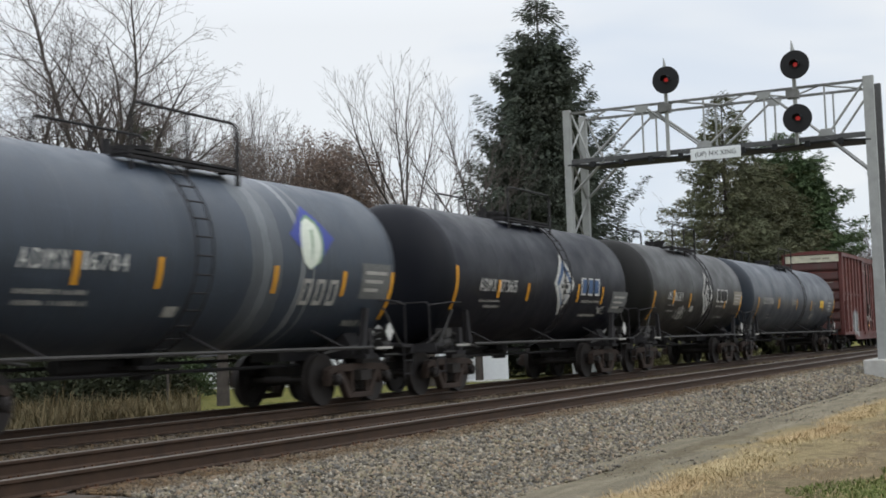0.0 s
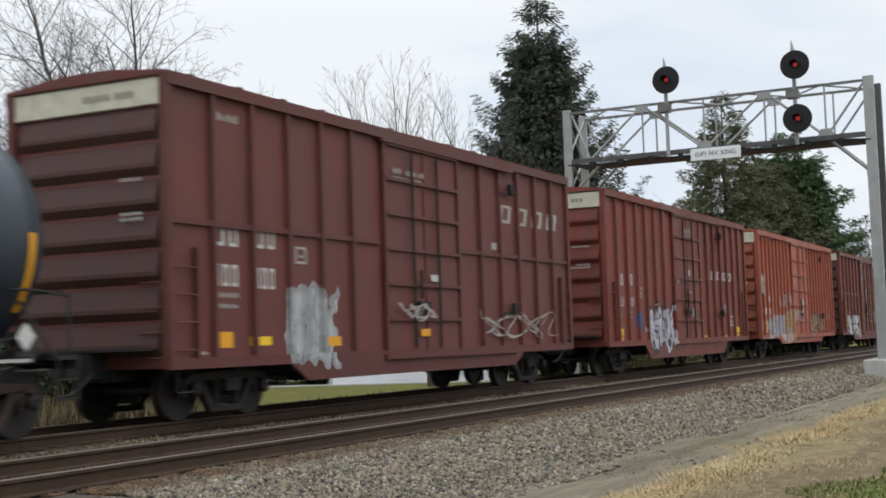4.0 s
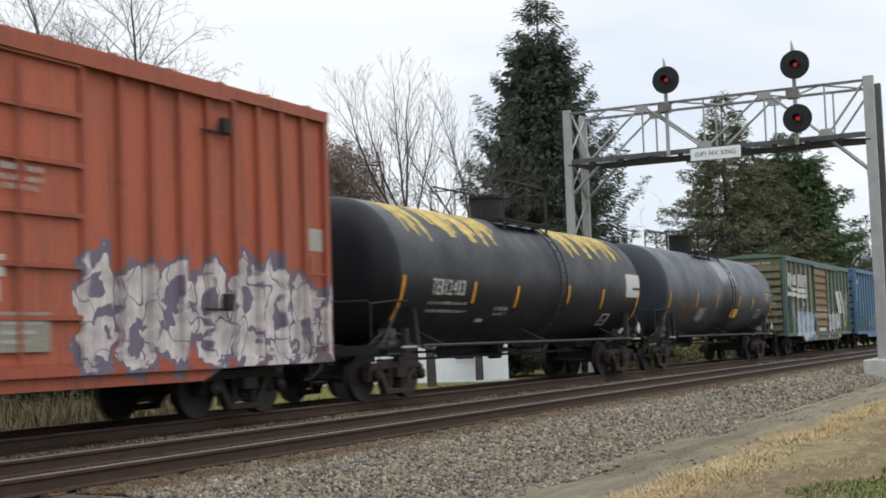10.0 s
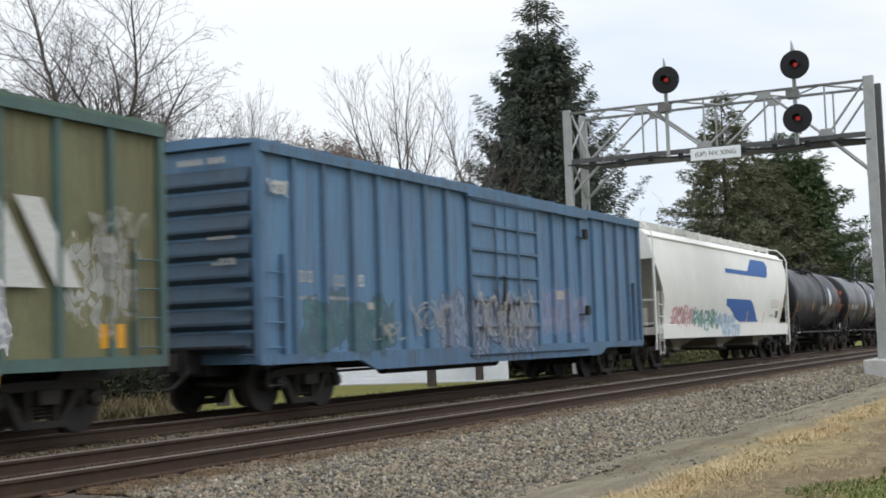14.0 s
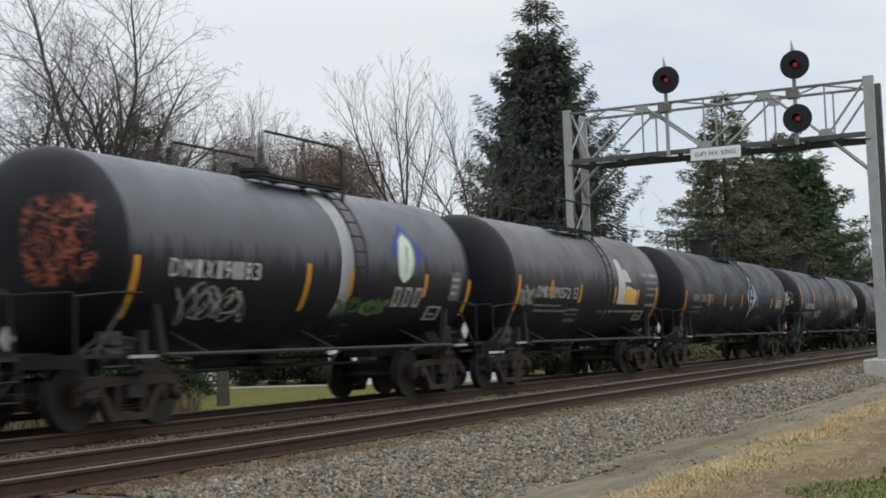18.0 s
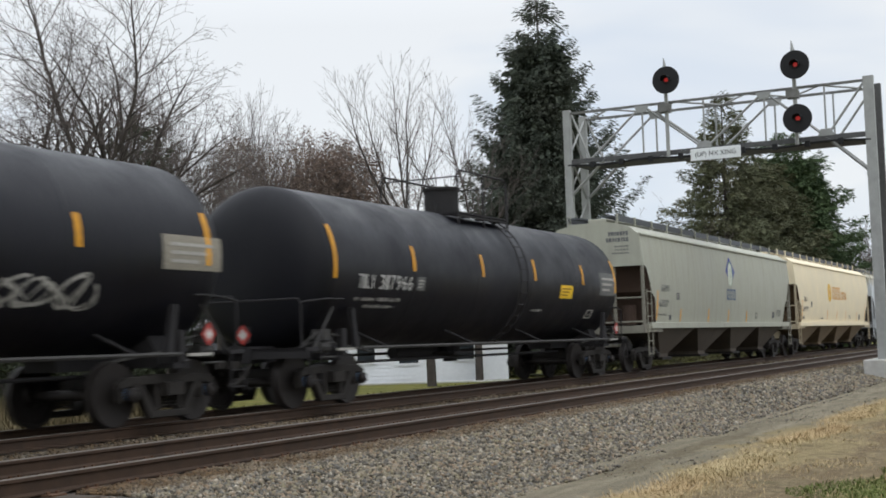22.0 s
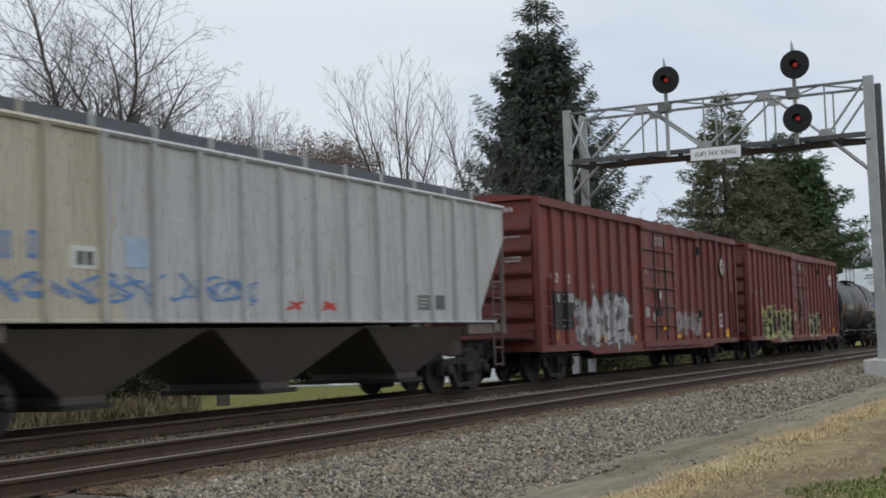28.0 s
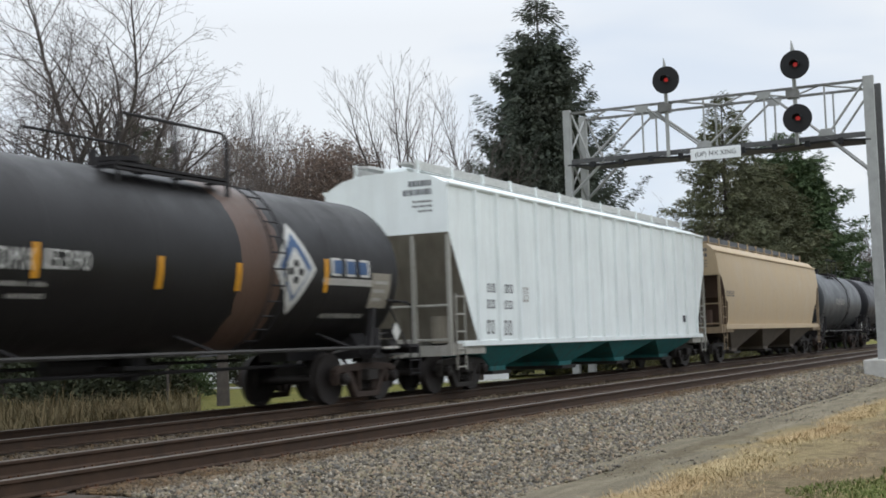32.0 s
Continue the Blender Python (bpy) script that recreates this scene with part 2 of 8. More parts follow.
def bed_material():
    k = Nodes("ballast_bed", 0.95, spec=0.1)
    co = k.coord()
    v = k.n("ShaderNodeTexVoronoi")
    k.put(v.inputs["Vector"], co)
    v.inputs["Scale"].default_value = 19.0
    g = k.n("ShaderNodeSeparateColor")
    k.put(g.inputs[0], v.outputs["Color"])
    c = k.mix(k.span(g.outputs[0], 0, 1), (0.10, 0.092, 0.082), (0.33, 0.315, 0.28))
    X, Y, Z = k.xyz(co)
    d = k.math("MAXIMUM", k.span(k.math("ABSOLUTE", k.math("SUBTRACT", Y, 8.78)), 0.95, 1.25, 1, 0), k.span(k.math("ABSOLUTE", k.math("SUBTRACT", Y, FAR_MID)), 1.0, 1.9, 1, 0))
    c = k.mix(k.math("MULTIPLY", d, 0.8), c, (0.10, 0.062, 0.04))
    k.color(k.mix(k.span(v.outputs["Distance"], 0.25, 0.6, 0, 0.8), c, (0.05, 0.047, 0.043)))
    k.bump(k.math("SUBTRACT", 1.0, v.outputs["Distance"]), 1.0, 0.04)
    return k.m


def make_bed():
    xs = [-700, -60, 0, 20, 60, 120, 700]
    verts = [(x, y, z) for x in xs for y, z in BED]
    n = len(BED)
    faces = [(i * n + j, (i + 1) * n + j, (i + 1) * n + j + 1, i * n + j + 1) for i in range(len(xs) - 1) for j in range(n - 1)]
    ob = new("ballast_bed", loose_mesh("ballast_bed", verts, faces, bed_material()))
    tagged(ob, "long raised bed of grey crushed stone", "track bed", kind="structure")


make_bed()


def scatter_stones(name, label, spans, seed):
    """Crushed stones, each an uneven six-cornered lump. spans: (x0, x1, y0, y1, per square metre, size)."""
    rng = np.random.default_rng(seed)
    corner = np.array(((1, 1, 0), (-1, 1, 0.2), (-1, -1, 0), (1, -1, -0.2), (0.2, 0, 1.15), (0, 0.2, -1.15)), float)
    quads = np.array([(0, 1, 4), (1, 2, 4), (2, 3, 4), (3, 0, 4), (1, 0, 5), (2, 1, 5), (3, 2, 5), (0, 3, 5)])
    vs, fs, at = [], [], 0
    for x0, x1, y0, y1, dense, size in spans:
        n = int((x1 - x0) * (y1 - y0) * dense)
        x, y = rng.uniform(x0, x1, n), rng.uniform(y0, y1, n)
        z = np.interp(y, [4.0, 5.4] + [p[0] for p in BED], [-0.43, -0.52] + [p[1] for p in BED])
        s = size * rng.uniform(0.55, 1.35, (n, 1)) * rng.uniform(0.6, 1.25, (n, 3))
        p = corner[None] * s[:, None, :] * 0.5 * rng.uniform(0.5, 1.15, (n, 6, 3))
        a, b = rng.uniform(0, 6.28, n), rng.uniform(-0.7, 0.7, n)
        ca, sa, cb, sb = np.cos(a), np.sin(a), np.cos(b), np.sin(b)
        px = p[..., 0] * cb[:, None] - p[..., 2] * sb[:, None]
        pz = p[..., 0] * sb[:, None] + p[..., 2] * cb[:, None]
        q = np.stack([px * ca[:, None] - p[..., 1] * sa[:, None] + x[:, None], px * sa[:, None] + p[..., 1] * ca[:, None] + y[:, None],
                      pz + (z + size * rng.uniform(-0.1, 0.35, n))[:, None]], -1)
        vs.append(q.reshape(-1, 3))
        fs.append((np.arange(n)[:, None, None] * 6 + quads[None]).reshape(-1, 3) + at)
        at += n * 6
    ob = new(name, loose_mesh(name, np.concatenate(vs), np.concatenate(fs), STONE))
    tagged(ob, label, "crushed stone", kind="stuff")


scatter_stones("ballast_stones", "loose grey and brown crushed stones heaped beside the rails",
               [(9, 15, 5.2, 8.25, 1300, 0.053), (15, 26, 5.55, 8.25, 680, 0.062), (26, 48, 5.65, 8.25, 260, 0.078), (48, 90, 5.4, 8.2, 90, 0.11),
                (7, 18, 8.55, 9.75, 160, 0.052), (10, 24, 10.05, 12.2, 420, 0.06), (24, 50, 10.05, 12.2, 130, 0.08), (50, 90, 10.05, 12.2, 50, 0.11), (8, 30, 4.2, 5.5, 34, 0.026), (8, 34, 5.3, 5.6, 300, 0.04)], 4)

RUST = plain("rusty_rail_steel", (0.060, 0.037, 0.024), 0.75, 0.3, 0.4, 5)
SHINE = plain("worn_bright_rail_head", (0.125, 0.105, 0.088), 0.45, 0.5, 0.12, 9)
TIE = plain("weathered_creosote_timber", (0.062, 0.048, 0.036), 0.9, 0, 0.5, 7)
PLATE = plain("rusty_tie_plate", (0.11, 0.06, 0.035), 0.85, 0.2, 0.4, 12)


def make_rail(label, yr):
    rail = base("rail", label, "rail", "rails of the two tracks")
    bm = bmesh.new()
    w, h = 0.037, 0.172
    web = [(-0.07, -h), (-0.07, -h + 0.014), (-0.012, -h + 0.032), (-0.0085, -0.05), (-w, -0.036), (-w, -0.008), (w, -0.008), (w, -0.036),
           (0.0085, -0.05), (0.012, -h + 0.032), (0.07, -h + 0.014), (0.07, -h)]
    prism(bm, [(yr + a, b) for a, b in web], -650, 650, "x")
    part("rail_profile", bm, RUST, rail, "rusty brown steel web and foot")
    bm = bmesh.new()
    prism(bm, [(yr - 0.030, -0.008), (yr + 0.030, -0.008), (yr + 0.022, 0.0), (yr - 0.022, 0.0)], -650, 650, "x")
    part("running_surface", bm, SHINE, rail, "bright strip worn by wheels")


for mid in (NEAR_MID, FAR_MID):
    for s in (-1, 1):
        make_rail("long rusty steel rail with a worn bright top", mid + s * GAUGE / 2)


def make_ties():
    bm = bmesh.new()
    box(bm, -0.115, 0.115, -1.3, 1.3, -0.17, 0.0)
    tie = finish("tie", bm, TIE, bevel=0.012)
    bm = bmesh.new()
    box(bm, -0.095, 0.095, -0.18, 0.18, 0.0, 0.016)
    for a, b in itertools.product((-0.06, 0.06), (-0.1, 0.1)):
        box(bm, a - 0.013, a + 0.013, b - 0.013, b + 0.013, 0.016, 0.04)
    plate = finish("tie_plate", bm, PLATE)
    rng = random.Random(11)
    for mid, count, first in ((NEAR_MID, 150, 4.0), (FAR_MID, 90, 6.0)):
        track = base("tie_row", "row of dark weathered timber ties half sunk in crushed stone", "railway ties", "ties of the two tracks", (0, mid, 0))
        for i in range(count):
            x = first + i * 0.53 + rng.uniform(-0.03, 0.03)
            t = piece("tie", tie, track, (x, rng.uniform(-0.05, 0.05), -0.188), rng.uniform(-0.012, 0.012))
            if mid == NEAR_MID and i < 90:
                for s in (-1, 1):
                    piece("tie_plate", plate, t, (0, s * GAUGE / 2, 0))


make_ties()

# ---- the train ----
WHEEL_R = 0.457
STEEL = plain("grimy_cast_steel", (0.031, 0.027, 0.024), 0.8, 0.2, 0.45, 6)
RUSTY_FRAME = plain("rust_brown_cast_steel", (0.049, 0.034, 0.027), 0.85, 0.15, 0.45, 6)
WHEEL = plain("worn_wheel_steel", (0.038, 0.033, 0.031), 0.6, 0.5, 0.3, 8)
UNDER = plain("sooty_underframe", (0.028, 0.026, 0.027), 0.85, 0.1, 0.3, 5)
AMBER = plain("amber_reflector_film", (0.72, 0.33, 0.015), 0.45, 0, 0.12, 14)
YELLOW = plain("yellow_label_film", (0.80, 0.50, 0.02), 0.5, 0, 0.1, 14)
STENCIL = plain("faded_white_stencil_paint", (0.52, 0.51, 0.48), 0.8, 0, 0.22, 22)
STENCIL_DIM = plain("dusty_grey_stencil_paint", (0.36, 0.345, 0.315), 0.85, 0, 0.3, 22)
STENCIL_DARK = plain("dark_grey_stencil_paint", (0.10, 0.10, 0.11), 0.8, 0, 0.3, 22)
BLUE = plain("blue_logo_paint", (0.03, 0.11, 0.34), 0.6, 0, 0.2, 8)
PALE_BLUE = plain("weathered_blue_logo_paint", (0.06, 0.105, 0.20), 0.75, 0, 0.25, 12)
LEAF = plain("pale_green_logo_paint", (0.60, 0.63, 0.54), 0.7, 0, 0.15, 10)
ORANGE = plain("orange_logo_paint", (0.66, 0.33, 0.08), 0.6, 0, 0.15, 10)
GOLD = plain("golden_logo_paint", (0.72, 0.42, 0.03), 0.6, 0, 0.15, 10)
BLACK = plain("black_panel_paint", (0.015, 0.015, 0.016), 0.6, 0, 0.3, 8)
CAP_BLUE = plain("blue_bearing_cap_paint", (0.06, 0.12, 0.22), 0.5, 0, 0.2, 9)
PIPE_GREY = plain("dusty_grey_pipe", (0.055, 0.052, 0.049), 0.7, 0.3, 0.5, 9)
CARS = []
SPOT = {}
PANEL_DIM = plain("dusty_data_panel", (0.14, 0.14, 0.135), 0.85, 0, 0.35, 26)
PANEL_TAN = plain("dusty_tan_panel", (0.26, 0.235, 0.19), 0.85, 0, 0.3, 26)
STENCIL_GOLD = plain("faded_cream_stencil", (0.46, 0.38, 0.22), 0.8, 0, 0.25, 22)
GOLD_DIM = plain("faded_amber_stencil", (0.30, 0.17, 0.03), 0.8, 0, 0.3, 22)
GREEN_SPRAY = plain("green_spray", (0.10, 0.17, 0.05), 0.8, 0, 0.3, 9)
BLUE_SPRAY = plain("blue_spray", (0.10, 0.20, 0.40), 0.8, 0, 0.3, 9)
RED_SPRAY = plain("red_spray", (0.42, 0.05, 0.04), 0.7, 0, 0.25, 9)
BLUE_PALE = plain("pale_blue_patch", (0.30, 0.38, 0.46), 0.8, 0, 0.2, 9)
PALE_WHITE = plain("pale_blue_white_border", (0.42, 0.50, 0.58), 0.75, 0, 0.15, 12)
SPILL = plain("dried_yellow_spill", (0.52, 0.39, 0.12), 0.85, 0, 0.45, 5)


def side_frame(bm):
    """Cast truck side: an arched top, a dipped bottom, two windows and a spring nest."""
    y0, y1 = -0.075, 0.075
    prism(bm, [(-1.09, 0.48), (-1.07, 0.62), (-0.92, 0.69), (-0.3, 0.72), (0.3, 0.72), (0.92, 0.69), (1.07, 0.62), (1.09, 0.48), (0.96, 0.57), (0.80, 0.60), (-0.80, 0.60), (-0.96, 0.57)], y0, y1)
    for s in (-1, 1):
        prism(bm, [(s * 0.68, 0.62), (s * 0.80, 0.62), (s * 0.79, 0.36), (s * 0.72, 0.34)][::-s], y0, y1)
        prism(bm, [(s * 1.0, 0.58), (s * 1.09, 0.56), (s * 1.08, 0.34), (s * 1.0, 0.36)][::-s], y0, y1)
        prism(bm, [(s * 0.74, 0.61), (s * 0.60, 0.61), (s * 0.27, 0.15), (s * 0.42, 0.10)][::s], y0, y1)
        prism(bm, [(s * 0.29, 0.61), (s * 0.21, 0.61), (s * 0.21, 0.20), (s * 0.29, 0.20)][::s], y0 + 0.01, y1 - 0.01)
    prism(bm, [(-0.42, 0.10), (0.42, 0.10), (0.33, 0.20), (-0.33, 0.20)], y0 - 0.01, y1 + 0.01)


def springs(bm):
    for dx in (-0.12, 0.0, 0.12):
        pts = [(dx + 0.045 * math.cos(a), 0.045 * math.sin(a), 0.23 + 0.2 * i / 24) for i, a in enumerate(np.linspace(0, 8 * math.pi, 25))]
        tube(bm, pts, 0.014, 4)


def wheelset(bm):
    for s in (-1, 1):
        y = s * (GAUGE / 2)
        prof = [(-0.068, 0.14), (-0.06, 0.36), (-0.066, WHEEL_R - 0.045), (-0.066, WHEEL_R), (0.045, WHEEL_R), (0.05, WHEEL_R + 0.026), (0.07, WHEEL_R + 0.026),
                (0.07, WHEEL_R - 0.045), (0.035, WHEEL_R - 0.06), (0.02, 0.19), (0.07, 0.12)]
        lathe_y(bm, [(y + (-s) * a, r) for a, r in prof])
        lathe_y(bm, [(s * 0.92, 0.085), (s * 1.10, 0.085), (s * 1.12, 0.10), (s * 1.17, 0.10), (s * 1.19, 0.07)], 14)
        for i in range(3):
            a = i * 2.094
            tube(bm, [(0.06 * math.cos(a), s * 1.185, 0.06 * math.sin(a)), (0.06 * math.cos(a), s * 1.21, 0.06 * math.sin(a))], 0.018, 6)
    lathe_y(bm, [(-0.95, 0.08), (-0.4, 0.075), (0.4, 0.075), (0.95, 0.08)], 12)


def bolster(bm):
    prism(bm, [(-1.2, 0.42), (-0.5, 0.36), (0.5, 0.36), (1.2, 0.42), (1.2, 0.60), (0.45, 0.68), (-0.45, 0.68), (-1.2, 0.60)], -0.19, 0.19, "x")
    box(bm, -0.17, 0.17, -0.17, 0.17, 0.66, 0.80)
    for s in (-1, 1):
        box(bm, s * 0.42 - 0.06, s * 0.42 + 0.06, -0.85, 0.85, 0.36, 0.44)


def coupler(bm):
    """Shank, knuckle and hose, reaching out along +x."""
    box(bm, -0.5, 0.06, -0.09, 0.09, 0.78, 0.98)
    prism(bm, [(0.02, -0.15), (0.30, -0.16), (0.36, -0.05), (0.24, 0.02), (0.26, 0.12), (0.10, 0.18), (0.02, 0.15)], 0.72, 1.0, "z")
    tube(bm, [(-0.1, 0.28, 0.78), (0.1, 0.28, 0.60), (0.3, 0.24, 0.46), (0.42, 0.18, 0.44)], 0.028, 6)


def add_trucks(car, at, frame_mat, cap_mat=None):
    for x in at:
        truck = piece("truck", shared("truck_bolster", STEEL, bolster), car, (x, 0, 0), label="cast steel freight truck with two axles")
        for s in (-1, 1):
            piece("side_frame", shared("side_frame", frame_mat, side_frame, bevel=0.012), truck, (0, s * 1.0, 0))
            piece("spring_nest", shared("spring_nest", STEEL, springs), truck, (0, s * 1.0, 0))
        for s, y in itertools.product((-1, 1), (-1, 1)):
            piece("bearing_cap", shared("bearing_cap", cap_mat or STEEL, lambda b: lathe_y(b, [(-0.06, 0.07), (-0.05, 0.085), (0.05, 0.085), (0.06, 0.07)], 14), smooth=40), truck, (s * 0.89, y * 1.08, WHEEL_R))
        for s in (-1, 1):
            w = piece("wheelset", shared("wheelset", WHEEL, wheelset, smooth=35), truck, (s * 0.89, 0, WHEEL_R))
            car["spun"] = car.get("spun", 0) + 1


def add_couplers(car, half):
    for s in (-1, 1):
        c = piece("coupler", shared("coupler", STEEL, coupler), car, (s * half, 0, 0), 0 if s > 0 else math.pi)


def ladder(bm, x, y, z0, z1, width=0.42, step=0.3, r=0.016):
    for s in (-0.5, 0.5):
        tube(bm, [(x + s * width, y, z0), (x + s * width, y, z1)], r, 5)
    z = z0 + 0.06
    while z < z1 - 0.05:
        tube(bm, [(x - width / 2, y, z), (x + width / 2, y, z)], r * 0.8, 5)
        z += step


def new_car(label, kind_name, s_left, s_right, category):
    car = base(kind_name, label, category, "freight cars of the passing train", ((s_left + s_right) / 2, FAR_MID, 0))
    CARS.append((car, (s_left + s_right) / 2, (s_right - s_left) / 2))
    return car


# -- paint --


def car_paint(name, car, c, rough=0.55, grime=0.35, grime_c=(0.10, 0.075, 0.06), streak=0.5, patches=(), band=None, metal=0.0, gloss=0.22, dust=1.0, scrawled=None):
    """Weathered paint in the car's own space. patches: sprayed areas (x0, x1, z0, z1, fill, line, cell). band: (x0, x1,
    c) or (z0, c) areas of another colour or of painted sheen.
    """
    k = Nodes(name, rough, metal, gloss)
    co = k.coord(car)
    tall = k.coord(car, (1.0, 1.0, 0.12))
    X, Y, Z = k.xyz(co)
    big = k.noise(co, 0.9, 4, 0.6)
    runs = k.noise(tall, 4.5, 4, 0.6)
    fine = k.noise(co, 24, 3, 0.6)
    lo, hi = (0.74, 1.12) if max(c) < 0.3 else (0.91, 1.04)
    col = k.mix(k.span(big, 0.3, 0.7), tuple(x * lo for x in c), tuple(min(1, x * hi) for x in c))
    col = k.mix(k.span(fine, 0.3, 0.7, 0, 0.25 if max(c) < 0.4 else 0.10), col, tuple(x * 0.72 for x in c))
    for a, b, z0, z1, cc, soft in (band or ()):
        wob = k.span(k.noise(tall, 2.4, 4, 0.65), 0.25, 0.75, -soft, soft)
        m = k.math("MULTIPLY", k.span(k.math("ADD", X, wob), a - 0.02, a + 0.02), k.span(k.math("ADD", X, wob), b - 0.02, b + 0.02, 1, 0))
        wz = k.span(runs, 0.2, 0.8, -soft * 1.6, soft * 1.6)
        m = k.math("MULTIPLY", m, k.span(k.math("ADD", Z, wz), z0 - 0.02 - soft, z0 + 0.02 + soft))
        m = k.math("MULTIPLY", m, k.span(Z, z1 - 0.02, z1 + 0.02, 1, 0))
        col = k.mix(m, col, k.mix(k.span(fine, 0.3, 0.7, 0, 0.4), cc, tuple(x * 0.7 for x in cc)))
    for i, (a, b, z0, z1, fill, line, cell) in enumerate(patches):
        high, mid = (z1 - z0), (z0 + z1) / 2
        wave = k.coord(car, (1.0, 0.0, 1.0), (i * 5.3, 0, i * 2.1))
        wx = k.span(k.noise(wave, 2.2 / cell, 2, 0.5), 0.2, 0.8, -0.30 * cell, 0.30 * cell)
        wz = k.span(k.noise(wave, 1.8 / cell, 2, 0.5, 0.4), 0.2, 0.8, -0.16 * high, 0.16 * high)
        u = k.math("DIVIDE", k.math("SUBTRACT", k.math("ADD", X, wx), a), cell)
        v = k.math("DIVIDE", k.math("SUBTRACT", k.math("ADD", Z, wz), mid), high)
        cc = k.n("ShaderNodeCombineXYZ")
        k.put(cc.inputs[0], u)
        k.put(cc.inputs[1], k.math("ADD", k.math("MULTIPLY", v, 0.9), 0.5))
        wn1 = k.n("ShaderNodeTexWhiteNoise")
        wn1.noise_dimensions = "1D"
        k.put(wn1.inputs["W"], k.math("ADD", k.math("FLOOR", u), 3.7 * i + 1.3 * a))
        ran = k.n("ShaderNodeSeparateColor")
        k.put(ran.inputs[0], wn1.outputs["Color"])
        lean = k.math("MULTIPLY", k.span(ran.outputs[2], 0, 1, -0.22, 0.22), v)
        fu = k.math("ADD", k.math("SUBTRACT", k.math("FRACT", u), 0.5), lean)
        fv = k.math("SUBTRACT", v, k.span(ran.outputs[1], 0, 1, -0.07, 0.07))
        d = k.math("ADD", k.math("POWER", k.math("ABSOLUTE", k.math("MULTIPLY", fu, 1.95)), 3.2), k.math("POWER", k.math("ABSOLUTE", k.math("MULTIPLY", fv, k.span(ran.outputs[0], 0, 1, 2.0, 2.5))), 3.2))
        d = k.math("POWER", d, 0.31)
        hv = k.math("SUBTRACT", fv, k.span(ran.outputs[1], 0, 1, -0.26, 0.26))
        hole = k.math("ADD", k.math("POWER", k.math("MULTIPLY", fu, 5.6), 2.0), k.math("POWER", k.math("MULTIPLY", hv, 6.5), 2.0))
        cut = k.math("ADD", k.math("ABSOLUTE", k.math("ADD", hv, 0.27)), k.span(k.math("MULTIPLY", fu, k.span(ran.outputs[2], 0, 1, -1, 1)), -0.02, 0.02, 0.0, 1.0))
        m = k.math("MULTIPLY", k.span(k.math("ADD", X, wx), a, a + 0.04), k.span(k.math("ADD", X, wx), b - 0.04, b, 1, 0))
        m = k.math("MULTIPLY", m, k.span(k.math("ABSOLUTE", v), 0.58, 0.62, 1, 0))
        m = k.math("MULTIPLY", m, k.span(d, 1.03, 1.06, 1, 0))
        m = k.math("MULTIPLY", m, k.span(k.noise(co, 2.6, 4, 0.65), 0.30, 0.36, 0.45, 1.0))
        m = k.math("MULTIPLY", m, k.span(Y, -0.6, -0.5, 1, 0))
        inner = k.math("ABSOLUTE", k.math("SUBTRACT", k.noise(wave, 1.5 / cell, 1, 0.4), 0.5))
        shade = k.mix(k.span(k.noise(wave, 3.0, 3), 0.35, 0.65), fill, tuple(0.62 * x for x in fill))
        ink = k.math("MAXIMUM", k.span(d, 0.88, 0.92), k.span(inner, 0.006, 0.012, 1, 0))
        ink = k.math("MAXIMUM", ink, k.math("MAXIMUM", k.span(hole, 0.8, 1.0, 1, 0), k.span(cut, 0.022, 0.034, 1, 0)))
        col = k.mix(k.math("MULTIPLY", m, 0.93), col, k.mix(ink, shade, line))
    if scrawled:
        # sprayed lines or smears on an end: (colour, y0, y1, z0, z1, how solid)
        sc, y0, y1, z0, z1, solid = scrawled
        flat = k.coord(car, (0.0, 1.0, 1.0))
        dy = k.math("DIVIDE", k.math("SUBTRACT", Y, (y0 + y1) / 2), (y1 - y0) / 2)
        dz = k.math("DIVIDE", k.math("SUBTRACT", Z, (z0 + z1) / 2), (z1 - z0) / 2)
        m = k.math("ADD", k.math("POWER", k.math("ABSOLUTE", dy), 4.0), k.math("POWER", k.math("ABSOLUTE", dz), 4.0))
        m = k.math("MULTIPLY", k.span(m, 0.7, 1.0, 1, 0), k.span(X, -2.0, -1.9, 1, 0))
        one = k.math("ABSOLUTE", k.math("SUBTRACT", k.noise(flat, 4.2, 1.5, 0.4, 0.6), 0.5))
        two = k.math("ABSOLUTE", k.math("SUBTRACT", k.noise(k.coord(car, (0.0, 1.6, 0.8), (0, 3.3, 1.1)), 4.0, 1.0, 0.4, 0.3), 0.5))
        lines = k.math("MAXIMUM", k.span(one, 0.018 * solid, 0.030 * solid, 1, 0), k.span(two, 0.016 * solid, 0.028 * solid, 1, 0))
        lines = k.math("MULTIPLY", lines, k.span(k.noise(flat, 1.9, 3), 0.38, 0.5, 0.2, 0.9))
        col = k.mix(k.math("MULTIPLY", m, lines), col, sc)
    g = k.math("MULTIPLY", k.span(runs, 0.45, 0.75, 0, streak), k.span(big, 0.25, 0.6, 0.4, 1.0))
    col = k.mix(g, col, grime_c)
    col = k.mix(k.span(k.noise(co, 5.5, 5, 0.7), 0.55, 0.8, 0, grime), col, tuple(x * 0.8 for x in grime_c))
    chip = k.span(k.noise(co, 36, 4, 0.7), 0.63, 0.72, 0, grime if max(c) < 0.4 else grime * 0.4)
    col = k.mix(chip, col, tuple(x * 0.55 for x in grime_c))
    chalk = k.span(k.noise(k.coord(car, (0.5, 1.0, 2.6)), 2.7, 5, 0.7), 0.60, 0.76, 0, dust * (0.30 if max(c) < 0.4 else 0.12))
